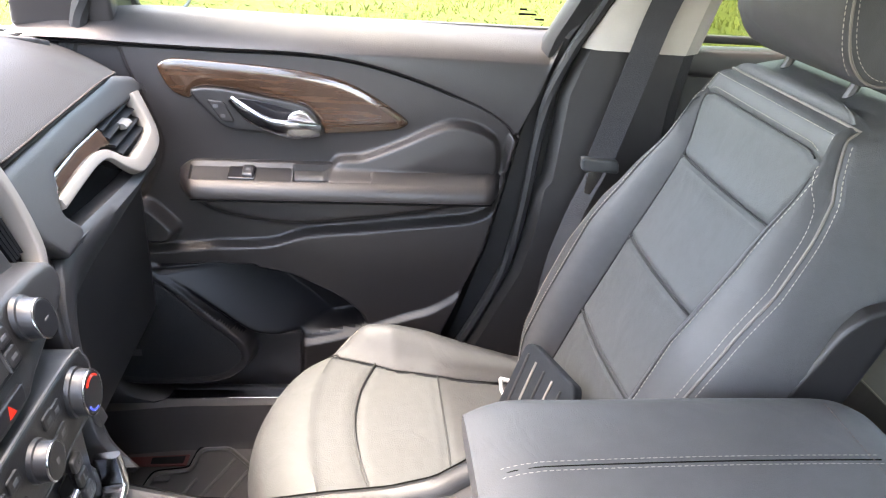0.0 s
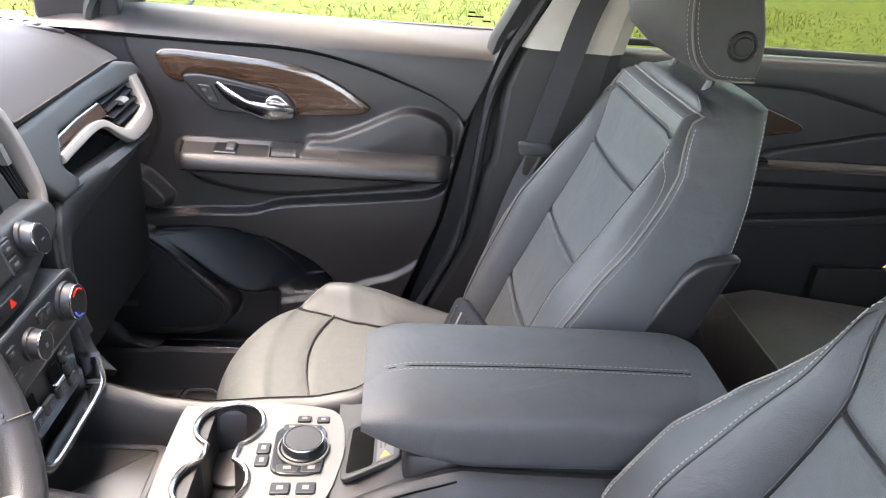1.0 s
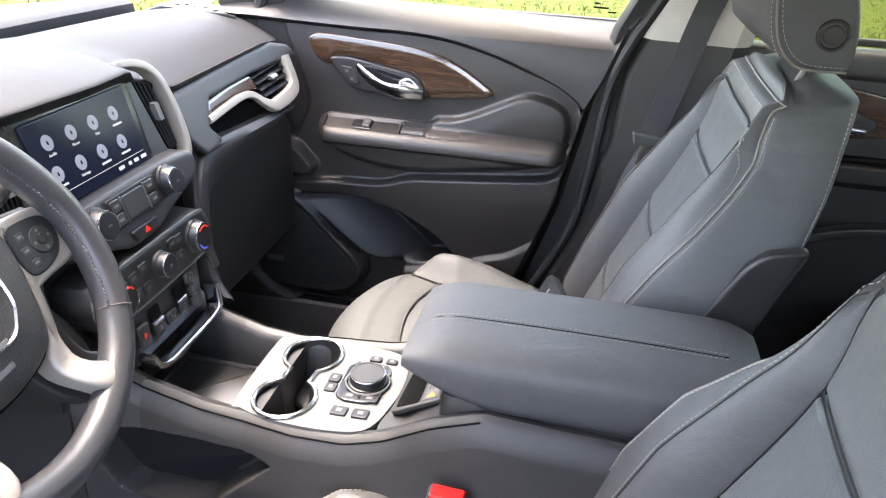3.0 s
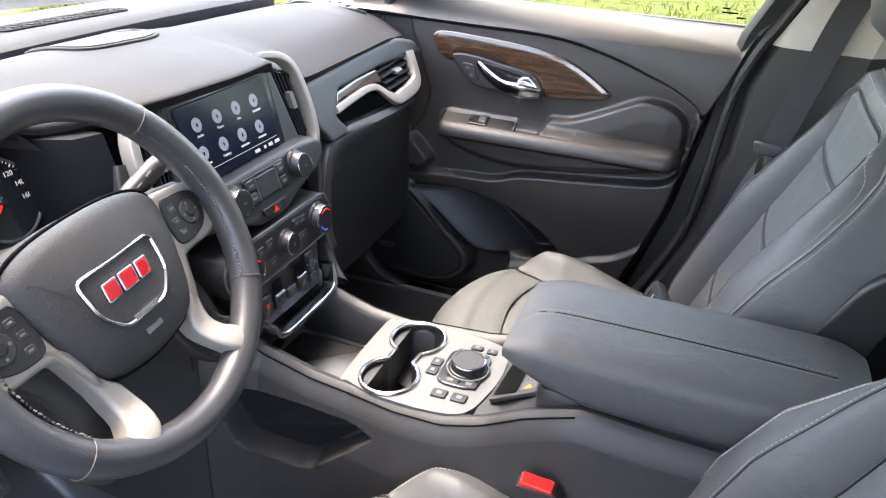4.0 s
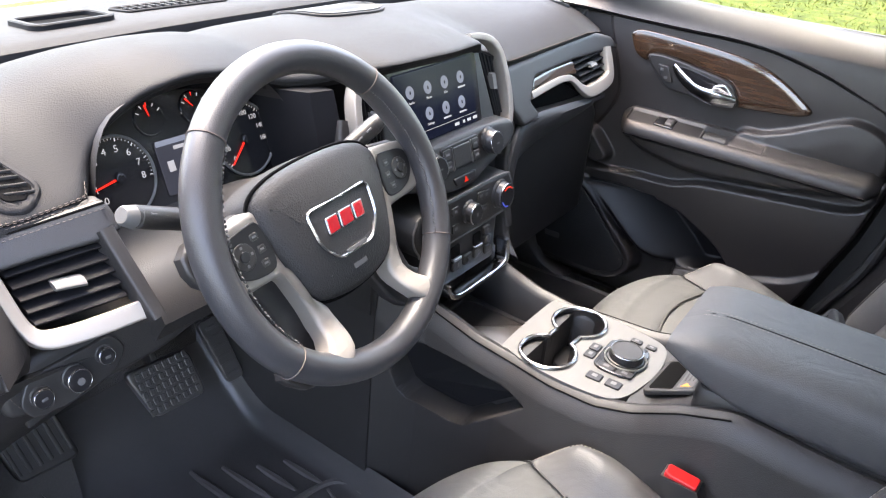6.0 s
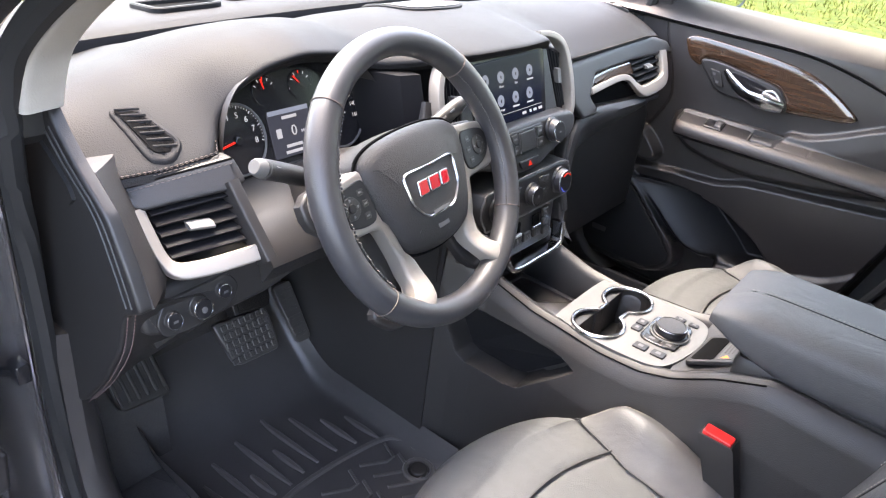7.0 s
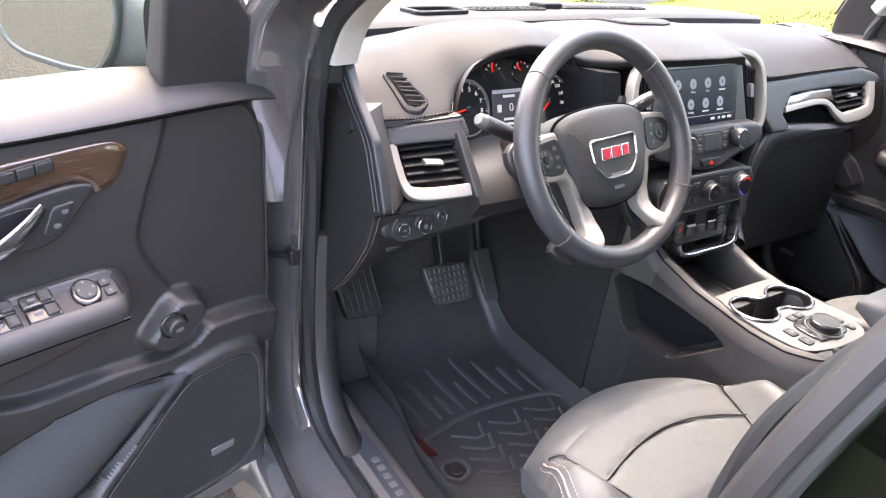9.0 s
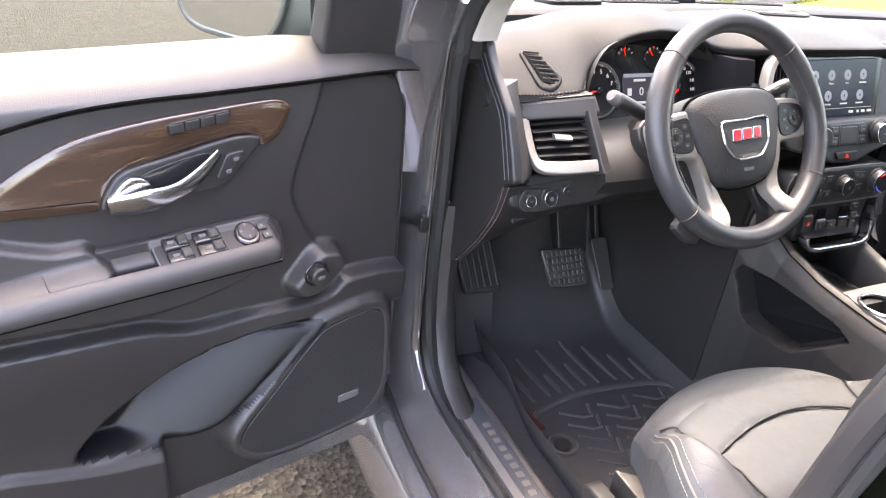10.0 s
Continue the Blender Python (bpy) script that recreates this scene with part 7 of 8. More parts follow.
for a, b, c, d_ in ((-0.376, 1.113, 0.026, 0.004), (-0.376, 1.076, 0.028, 0.004), (-0.376, 1.068, 0.034, 0.004), (-0.398, 1.094, 0.009, 0.012)):
    pillow("display_mark", rect(c, d_), 0.0003, 0.0001, (lambda p, q: (lambda u, v, w: CL(p + u, q + v, w + 0.0012)))(a, b), DIALWHITE, ds)
pillow("display_band", rect(0.070, 0.006), 0.0003, 0.0001, lambda u, v, w: CL(-0.376 + u, 1.121 + v, w + 0.0012), ICON, ds)

# ---- steering wheel ----
WN = Vector((0.887, 0.052, 0.458)).normalized()
WY = (Vector((0, 0, 1)) - WN * WN.z).normalized()
WX = WY.cross(WN)
WM = basis((-0.350, -0.361, 1.101), WX, WY)
wheel = thing("steering_wheel", (-0.40, -0.367, 1.05), "black leather steering wheel with champagne spokes and red-silver emblem", "steering wheel")
TILT = radians(2.5)
W = lambda u, v, w: WM @ Vector((u * math.cos(TILT) - v * math.sin(TILT) - 0.001, u * math.sin(TILT) + v * math.cos(TILT), w))
rv, rf, NR, NT = [], [], 144, 20
for i in range(NR):
    a = 2 * math.pi * i / NR
    deg = math.degrees(a)
    grip = 1.0 + 0.22 * (math.exp(-((deg - 26) / 13) ** 2) + math.exp(-((deg - 154) / 13) ** 2))
    low_ = math.exp(-((deg - 270) / 45) ** 4)
    for j in range(NT):
        b = 2 * math.pi * j / NT
        # thumb rests swell inwards; the bottom is flatter
        r = 0.1682 - 0.004 * low_ + 0.0172 * (grip if math.cos(b) < 0 else 1.0) * math.cos(b)
        rv.append(W(r * math.cos(a), r * math.sin(a), 0.0180 * math.sin(b)))
for i in range(NR):
    for j in range(NT):
        rf.append((i * NT + j, i * NT + (j + 1) % NT, (i + 1) % NR * NT + (j + 1) % NT, (i + 1) % NR * NT + j))
rim = part("rim", rv, [tuple(reversed(f)) for f in rf], WHEEL, wheel, "smooth black leather rim")
for a in (44, 134, 218, 328):
    tube("rim_seam", [W((0.1682 + 0.0178 * math.cos(b)) * math.cos(radians(a)), (0.1682 + 0.0178 * math.cos(b)) * math.sin(radians(a)), 0.0186 * math.sin(b)) for b in np.linspace(0, 2 * math.pi, 25)[:-1]], 0.0007, DARKTHREAD, rim, closed=True, sides=5)
for a0, a1 in ((-32, 44), (134, 218), (-122, -104), (-76, -58)):
    pts = [W(0.1508 * math.cos(radians(a)), 0.1536 * math.sin(radians(a)), 0.009 + 0.003 * (i % 2)) for i, a in enumerate(np.linspace(a0, a1, 80))]
    stitches("lacing", pts, mat("wheel_thread", (0.05, 0.048, 0.046), 0.7), rim, length=0.0045, gap=0.002, r=0.0012)
hub = [(-0.098, 0.026), (-0.092, 0.050), (-0.060, 0.063), (0.0, 0.067), (0.060, 0.063), (0.092, 0.050), (0.098, 0.026), (0.086, -0.020), (0.072, -0.058), (0.052, -0.078), (0.0, -0.086), (-0.052, -0.078), (-0.072, -0.058), (-0.086, -0.020)]
hb = pillow("hub", spline(hub, True, 4), 0.056, 0.016, lambda u, v, w: W(u, v, w - 0.060 + 0.012 * (1 - (u / 0.11) ** 2 - (v / 0.11) ** 2)), AIRBAG, wheel, "grained black airbag cover", dome=0.003)
# dark gap where the cover meets the spokes
tube("hub_gap", [W(q[0] * 1.012, q[1] * 1.012, -0.016) for q in spline(hub, True, 4)], 0.0022, VOID, hb, closed=True, sides=6)
em = rounded([(q[0] * 0.93 - 0.001, q[1] * 0.93 - 0.009) for q in ((-0.056, 0.031), (0.056, 0.031), (0.052, -0.012), (0.030, -0.037), (-0.030, -0.037), (-0.052, -0.012))], 0.011, 5)
HZ = 0.0105
ringplate("emblem_frame", em, inset(ccw(em), 0.0034), 0.004, lambda u, v, w: W(u, v, w + HZ - 0.003), BRIGHT, hb, "bright silver emblem frame")
# three slanted red shapes with bright edges
for u0, u1 in ((-0.032, -0.013), (-0.011, 0.010), (0.012, 0.029)):
    lean_ = lambda p: (p[0] + 0.12 * p[1], p[1] - 0.005)
    e = pillow("emblem_block", [lean_(p) for p in rounded([(u0, -0.0095), (u1, -0.0095), (u1, 0.0095), (u0, 0.0095)], 0.003)], 0.0045, 0.0012, lambda u, v, w: W(u, v, w + HZ - 0.003), BRIGHT, hb)
    pillow("emblem_face", [lean_(p) for p in rounded([(u0 + 0.0018, -0.0077), (u1 - 0.0018, -0.0077), (u1 - 0.0018, 0.0077), (u0 + 0.0018, 0.0077)], 0.002)], 0.0012, 0.0004, lambda u, v, w: W(u, v, w + HZ + 0.0008), EMBLEMRED, e)
pillow("emblem_bar", rect(0.034, 0.004), 0.0008, 0.0002, lambda u, v, w: W(u - 0.002, v - 0.0385, w + HZ + 0.0006), GREYPRINT, hb)
pillow("cover_mark", rect(0.022, 0.006, 0.001), 0.0006, 0.0002, lambda u, v, w: W(u - 0.002, v - 0.058, w + 0.0062), GREYPRINT, hb)
for s in (1, -1):
    MS = (lambda q: (lambda u, v, w: W(q * u, v, w)))(s)
    # champagne trim: a frame round the button pod that runs on into the lower spoke
    flat = [(0.094, 0.040), (0.108, 0.043), (0.150, 0.037), (0.163, 0.030), (0.164, 0.006), (0.158, -0.018), (0.146, -0.026), (0.110, -0.027), (0.092, -0.031), (0.085, -0.050), (0.078, -0.085), (0.081, -0.110), (0.102, -0.130), (0.098, -0.141), (0.080, -0.147), (0.063, -0.136), (0.052, -0.110), (0.054, -0.084), (0.070, -0.062), (0.084, -0.022), (0.092, 0.010)]
    sw_ = pillow("spoke", [(s * a, b) for a, b in spline(flat, True, 3)], 0.024, 0.006, lambda u, v, w: W(u, v, w - 0.032 + 0.022 * smooth(-0.09, -0.135, v)), SILVER, wheel, "champagne spoke trim")
    pod = [(0.101, 0.027), (0.113, 0.030), (0.138, 0.026), (0.1465, 0.018), (0.146, 0.003), (0.136, -0.009), (0.118, -0.0145), (0.101, -0.013), (0.097, 0.000)]
    pod = [(0.1215 + (a - 0.1215) * 1.17, 0.008 + (b - 0.008) * 1.17) for a, b in pod]
    pd_ = pillow("button_pod", [(s * a, b) for a, b in spline(pod, True, 3)], 0.004, 0.0015, lambda u, v, w: W(u, v, w - 0.0100), PODBLACK, wheel)
    for (a, b, r) in ((0.1285, 0.008, 0.0135),):
        pillow("button_ring", disc(r), 0.003, 0.001, (lambda p, q: (lambda u, v, w: W(p + u, q + v, w - 0.0075)))(s * a, b), HARD, pd_)
        pillow("button_centre", disc(r * 0.42), 0.003, 0.001, (lambda p, q: (lambda u, v, w: W(p + u, q + v, w - 0.0055)))(s * a, b), PODBLACK, pd_)
        for k in range(4):
            an = math.pi / 4 * (2 * k) 
            pillow("mark", rect(0.003, 0.003, 0.001), 0.0004, 0.0001, (lambda p, q: (lambda u, v, w: W(p + u, q + v, w - 0.0046)))(s * a + r * 0.7 * math.cos(an), b + r * 0.7 * math.sin(an)), WHITE, pd_)
    for a, b in ((0.1085, 0.021), (0.1055, 0.007), (0.1075, -0.007)):
        pillow("pod_button", rect(0.010, 0.008, 0.002), 0.003, 0.001, (lambda p, q: (lambda u, v, w: W(p + u, q + v, w - 0.0085)))(s * a, b), HARD, pd_)
        pillow("mark", rect(0.005, 0.002), 0.0004, 0.0001, (lambda p, q: (lambda u, v, w: W(p + u, q + v, w - 0.0056)))(s * a, b), WHITE, pd_)
    back_ = [(0.05, 0.03), (0.16, 0.04), (0.168, 0.0), (0.125, -0.03), (0.108, -0.07), (0.112, -0.11), (0.128, -0.128), (0.09, -0.158), (0.045, -0.10)]
    pillow("spoke_back", [(s * a, b) for a, b in spline(back_, True, 3)], 0.014, 0.004, lambda u, v, w: W(u, v, w - 0.046), HARD, wheel)
# column shroud and stalks
col = thing("steering_column", (-0.46, -0.367, 1.0), "black steering column shroud with two stalks", "steering column")
loft("shroud", [[W(r * math.cos(a) * 1.1, r * math.sin(a) * 0.95, w) for a in np.linspace(0, 2 * math.pi, 25)[:-1]] for r, w in ((0.058, -0.055), (0.062, -0.09), (0.066, -0.16), (0.06, -0.24))], HARD, col, "black column shroud")
for tip, root, nm in (((-0.428, -0.550, 1.137), (-0.447, -0.41, 1.062), "indicator stalk with pale tip"), ((-0.428, -0.212, 1.143), (-0.447, -0.325, 1.070), "wiper stalk with white marks")):
    a, b = Vector(root), Vector(tip)
    path = [a, a.lerp(b, 0.3) + Vector((0, 0, 0.004)), a.lerp(b, 0.6) + Vector((0, 0, 0.004)), b]
    st = tube("stalk", spline([tuple(p) for p in path], n=5), 0.0105, HARD, col, nm, sides=14, scale=lambda t: 0.75 + 0.35 * smooth(0.3, 0.7, t))
    d = (b - a).normalized()
    tube("stalk_tip", [b - d * 0.004, b + d * 0.010, b + d * 0.013], 0.0118, SATIN if tip[1] < -0.4 else HARD, st, sides=14, scale=lambda t: 1.0 - 0.35 * t)
    for f in (0.62, 0.74, 0.86):
        c = a.lerp(b, f)
        tube("mark", [c + Vector((0.0092, -0.002, 0.0092)) - d * 0.004, c + Vector((0.0092, -0.002, 0.0092)) + d * 0.004], 0.0014, WHITE, st, sides=5)


# ---- centre console ----
con = thing("centre_console", (-0.1, 0, 0.425), "black centre console with silver cup holder plate and storage bin", "centre console")


def rim_at(x):
    ks = ((-0.47, 0.120, 0.905), (-0.43, 0.108, 0.865), (-0.39, 0.100, 0.834), (-0.31, 0.098, 0.812), (-0.25, 0.098, 0.806), (-0.18, 0.108, 0.806), (-0.11, 0.110, 0.810), (-0.06, 0.108, 0.825), (0.0, 0.112, 0.862), (0.06, 0.118, 0.890), (0.14, 0.118, 0.885), (0.40, 0.115, 0.875))
    xs = [k[0] for k in ks]
    return float(np.interp(x, xs, [k[1] for k in ks])), float(np.interp(x, xs, [k[2] for k in ks]))


# the driver's side has an open storage pocket pressed into it
POCKET_OUT = [(-0.462, 0.755), (-0.452, 0.776), (-0.41, 0.774), (-0.317, 0.768), (-0.235, 0.762), (-0.205, 0.752), (-0.235, 0.722), (-0.300, 0.664), (-0.33, 0.658), (-0.405, 0.662), (-0.425, 0.675)]


def inside_depth(x, z):
    d, inn, k = 9.0, False, len(POCKET_OUT)
    for i in range(k):
        (x0, z0), (x1, z1) = POCKET_OUT[i - 1], POCKET_OUT[i]
        d = min(d, seg_dist((x, z), (x0, z0), (x1, z1)))
        if (z0 > z) != (z1 > z) and x < x0 + (z - z0) / (z1 - z0) * (x1 - x0):
            inn = not inn
    return d if inn else 0.0


def pocket_side():
    loops = []
    for x in list(np.linspace(-0.47, -0.18, 150)) + list(np.linspace(-0.17, 0.40, 30)):
        w, z = rim_at(x)
        lp = [(x, w - 0.024, z - 0.10), (x, w - 0.022, z - 0.012), (x, w - 0.016, z - 0.003), (x, w - 0.006, z), (x, w + 0.004, z - 0.006), (x, w + 0.016, z - 0.030)]
        for q in list(np.linspace(z - 0.034, 0.640, 70)) + [0.60, 0.44]:
            y = w + float(np.interp(q, (0.44, 0.62, z - 0.10, z - 0.030), (0.038, 0.034, 0.028, 0.016)))
            lp.append((x, y - 0.045 * smooth(0.0, 0.006, inside_depth(x, q)), q))
        lp.append((x, w - 0.024, 0.44))
        loops.append(lp)
    loft("console_side", loops, SOFT, con, "black console side panel with open storage pocket")


for s in (1, -1):
    FLIP[0] = s < 0
    loops = []
    for x in np.linspace(-0.47, 0.40, 60):
        w, z = rim_at(x)
        loops.append([(x, w - 0.024, z - 0.10), (x, w - 0.022, z - 0.012), (x, w - 0.016, z - 0.003), (x, w - 0.006, z), (x, w + 0.004, z - 0.006), (x, w + 0.016, z - 0.030), (x, w + 0.028, z - 0.10), (x, w + 0.034, 0.62), (x, w + 0.038, 0.44), (x, w - 0.024, 0.44)])
    if s > 0:
        loft("console_side", loops, SOFT, con, "black console side panel")
    else:
        pocket_side()
        # added near-black sheet before the pocket floor, painting the recess's shade
        pillow("pocket_shade_sheet", inset(ccw(POCKET_OUT), 0.012), 0.002, 0.0006, lambda u, v, w: (u, rim_at(u)[0] - 0.006 + w, v), VENTBLACK, con, "near-black sheet standing for the shade in the pocket")
    tube("rim_line", [(x, rim_at(x)[0] + 0.0045, rim_at(x)[1] - 0.0055) for x in np.linspace(-0.45, 0.06, 50)], 0.0012, VOID, con, sides=5)
    FLIP[0] = False
# bin floor and back
box("bin_floor", (-0.47, -0.080, 0.70), (-0.285, 0.10, 0.742), RUBBER, con, r=0.01)
ringplate("bin_liner", rounded([(-0.445, -0.082), (-0.30, -0.078), (-0.30, 0.078), (-0.445, 0.082)], 0.015), rounded([(-0.435, -0.072), (-0.31, -0.068), (-0.31, 0.068), (-0.435, 0.072)], 0.012), 0.006, lambda u, v, w: (u, v, 0.741 + w), RUBBER, con)
loft("bin_back", [[(-0.300, y, 0.74), (-0.262, y, 0.803), (-0.235, y, 0.803), (-0.235, y, 0.70), (-0.300, y, 0.70)] for y in (-0.09, 0.09)], HARD, con)
box("bin_front", (-0.50, -0.11, 0.70), (-0.462, 0.11, 0.83), VOID, con)
ub = pillow("socket_panel", rounded([(-0.09, 0.752), (0.09, 0.752), (0.09, 0.800), (-0.09, 0.800)], 0.006), 0.004, 0.001, raked(-0.462, 0.2, 0.78), HARD, con)
for y in (-0.055, -0.02):
    pillow("socket", rect(0.018, 0.010, 0.002), 0.001, 0.0003, (lambda q: (lambda u, v, w: raked(-0.4575, 0.2, 0.78)(q + u, 0.776 + v, w)))(y), VOID, ub)
# silver plate with two cup wells cut through it
PZ = lambda x: 0.810 + 0.04 * (x + 0.20)
outer = [(-0.276, -0.074), (-0.262, -0.086), (-0.225, -0.098), (-0.185, -0.103), (-0.14, -0.104), (-0.098, -0.098), (-0.080, -0.080), (-0.070, -0.045), (-0.064, 0.0), (-0.068, 0.045), (-0.080, 0.070), (-0.105, 0.080), (-0.14, 0.086), (-0.185, 0.092), (-0.225, 0.090), (-0.262, 0.082), (-0.276, 0.068)]
C1, C2, CR = (-0.210, 0.044), (-0.212, -0.056), 0.0415
bm = bmesh.new()
ov = [bm.verts.new((p[0], p[1], 0)) for p in spline(outer, True, 5)]
# figure-eight cup opening
op = []
for a in np.linspace(-62, 242, 40):
    op.append((C1[0] + CR * math.cos(radians(a)), C1[1] + CR * math.sin(radians(a))))
for a in np.linspace(118, 422, 40):
    op.append((C2[0] + CR * math.cos(radians(a)), C2[1] + CR * math.sin(radians(a))))
iv = [bm.verts.new((p[0], p[1], 0)) for p in op]
ed = [bm.edges.new((l[i], l[(i + 1) % len(l)])) for l in (ov, iv) for i in range(len(l))]
bmesh.ops.triangle_fill(bm, use_beauty=True, use_dissolve=False, edges=ed)
bm.verts.index_update()
pv = [(v.co.x, v.co.y, PZ(v.co.x)) for v in bm.verts]
pf = [tuple(v.index for v in f.verts) for f in bm.faces]
bm.free()
no = len(ov)
k = len(pv)
pv += [(x, y, z - 0.008) for x, y, z in pv]
pf = [f if (np.cross(np.array(pv[f[1]]) - np.array(pv[f[0]]), np.array(pv[f[2]]) - np.array(pv[f[0]]))[2] > 0) else tuple(reversed(f)) for f in pf]
pf += [(i + k, (i + 1) % no + k, (i + 1) % no, i) for i in range(no)]
plate = part("cup_plate", pv, pf, SATIN, con, "satin silver cup holder plate", smooth=True)
tube("cup_rim", [(x, y, PZ(x) + 0.0018) for x, y in op], 0.0034, BRIGHT, plate, "bright rim round the cup wells", closed=True)
wv, n = [], len(op)
for dz, sc in ((0.0, 1.0), (-0.03, 0.985), (-0.075, 0.93)):
    for i, (x, y) in enumerate(op):
        c = C1 if i < n // 2 else C2
        wv.append((c[0] + (x - c[0]) * sc, c[1] + (y - c[1]) * sc, PZ(x) + dz))
wf = [((j + 1) * n + i, (j + 1) * n + (i + 1) % n, j * n + (i + 1) % n, j * n + i) for j in range(2) for i in range(n)] + [tuple(2 * n + i for i in range(n))]
well = part("cup_well", wv, wf, HARD, con, "deep black cup wells")
for c in (C1, C2):
    pillow("cup_pad", disc(0.034), 0.004, 0.001, (lambda q: (lambda u, v, w: (q[0] + u, q[1] + v, 0.737 + w)))(c), RUBBER, well)
for s in (-1, 1):
    loft("cup_tongue", [[(C1[0] + s * 0.030 + dx_ * s, -0.006 + dy, z) for dx_, dy in ((0.014, -0.012), (-0.006, -0.006), (-0.010, 0.0), (-0.006, 0.006), (0.014, 0.012))] for z in (0.74, 0.806)], HARD, well)
# knob plate: dial and buttons
DZ = lambda u, v, w: (u, v, PZ(u) + w)
dp = pillow("dial_plate", rounded([(-0.148, -0.038), (-0.150, 0.030), (-0.135, 0.042), (-0.095, 0.040), (-0.087, 0.028), (-0.087, -0.036), (-0.10, -0.046), (-0.135, -0.046)], 0.010), 0.004, 0.0015, DZ, GLOSS, con)
kn = knob("drive_dial", lambda u, v, w: (-0.113 + u, -0.002 + v, PZ(-0.113) + 0.003 + w), 0.0250, 0.0155, con, "black rotary drive mode dial with bright ring", face=HARD, ring=PODBLACK, ridges=36)
tube("dial_ring", [(-0.113 + 0.0222 * math.cos(a), -0.002 + 0.0222 * math.sin(a), PZ(-0.113) + 0.0190) for a in np.linspace(0, 2 * math.pi, 33)[:-1]], 0.0013, HARD, kn, closed=True, sides=6)
tube("dial_foot", [(-0.113 + 0.0300 * math.cos(a), -0.002 + 0.0300 * math.sin(a), PZ(-0.113) + 0.005) for a in np.linspace(0, 2 * math.pi, 33)[:-1]], 0.0016, SATIN, kn, closed=True, sides=6)
for x, y, a, b in ((-0.128, -0.036, 0.026, 0.014), (-0.100, -0.036, 0.024, 0.014), (-0.132, 0.036, 0.020, 0.010), (-0.104, 0.034, 0.020, 0.010), (-0.161, 0.000, 0.016, 0.018), (-0.160, -0.021, 0.016, 0.018), (-0.132, -0.066, 0.022, 0.017), (-0.103, -0.066, 0.022, 0.017), (-0.118, 0.054, 0.018, 0.011), (-0.094, 0.052, 0.016, 0.011)):
    bt = pillow("console_button", rect(a, b, 0.003), 0.003, 0.001, (lambda p, q: (lambda u, v, w: DZ(p + u, q + v, w + (0.0015 if abs(q) < 0.045 and p > -0.15 else 0.0))))(x, y), PODBLACK, con)
    pillow("mark", rect(a * 0.35, b * 0.4), 0.0003, 0.0001, (lambda p, q: (lambda u, v, w: DZ(p + u, q + v, w + (0.0047 if abs(q) < 0.045 and p > -0.15 else 0.0032))))(x, y), WHITE, bt)
# grey surround and phone slot in front of the lid
loft("slot_ramp", [[(x, -0.102, z), (x, 0.100, z), (x, 0.100, z - 0.03), (x, -0.102, z - 0.03)] for x, z in ((-0.075, 0.812), (-0.045, 0.816), (-0.010, 0.838), (0.03, 0.87))], SOFT, con)
RZ = lambda u, v, w: (u, v, np.interp(u, (-0.075, -0.045, -0.010, 0.03), (0.812, 0.816, 0.838, 0.87)) + w)
RL = lambda u, v, w: (u - 0.4 * w, v, 0.8165 + 0.50 * (u + 0.060) + w)
ps = pillow("slot_frame", rounded([(-0.064, -0.060), (-0.058, 0.032), (0.004, 0.032), (0.006, -0.054)], 0.010), 0.006, 0.002, RL, HARD, con)
pillow("phone_slot", rounded([(-0.057, -0.052), (-0.052, 0.024), (-0.024, 0.024), (-0.026, -0.052)], 0.005), 0.0012, 0.0004, lambda u, v, w: RL(u, v, w + 0.0055), VOID, ps)
pillow("slot_label", rounded([(-0.022, -0.050), (-0.020, 0.022), (-0.002, 0.022), (-0.002, -0.048)], 0.003), 0.0010, 0.0003, lambda u, v, w: RL(u, v, w + 0.0055), GREYPRINT, ps)
pillow("warning_mark", [(-0.018, -0.046), (-0.006, -0.046), (-0.012, -0.036)], 0.0006, 0.0002, lambda u, v, w: RL(u, v, w + 0.0064), ORANGE, ps)
for i in range(3):
    pillow("warning_text", rect(0.002, 0.034), 0.0005, 0.0001, (lambda q: (lambda u, v, w: RL(u + q, v - 0.012, w + 0.0064)))(-0.017 + 0.005 * i), HARD, ps)

# ---- armrest lid ----
lid = thing("console_armrest", (0.15, -0.01, 0.87), "padded black leather console armrest with twin cream seam", "armrest")
loops = []
for x in np.linspace(-0.042, 0.372, 52):
    a = (x + 0.052) / 0.424
    bot = 0.872 + 0.034 * (1 - smooth(-0.05, 0.09, x))
    e = max(0.0, 1 - (1 - smooth(0, 0.075, x + 0.042)) ** 2) ** 0.5
    f = max(0.0, 1 - (1 - smooth(0, 0.06, 0.372 - x)) ** 2) ** 0.5
    k = 0.15 + 0.85 * e * (0.3 + 0.7 * f)
    top_ = 0.958 + 0.004 * math.sin(a * 3) - 0.012 * (1 - f)
    hw_ = 0.097 * (0.86 + 0.14 * k)
    lp = []
    for b in np.linspace(0, 2 * math.pi, 49)[:-1]:
        ca, sa = math.cos(b), math.sin(b)
        y = hw_ * math.copysign(abs(ca) ** 0.42, ca)
        zt = 0.930 + (top_ - 0.930) * (0.45 + 0.55 * e) if top_ > 0.93 else 0.943
        zb = 0.926 - (0.926 - bot) * (0.40 + 0.60 * e)
        z = (zt + zb) / 2 + (zt - zb) / 2 * math.copysign(abs(sa) ** 0.55, sa)
        lp.append((x, -0.010 + y, z))
    loops.append(lp)
loft("lid_pad", loops, LEATHER, lid, "black leather lid pad")


def lid_z(x):
    i = int(np.clip((x + 0.042) / 0.414 * 51, 0, 51))
    return max(p[2] for p in loops[i])


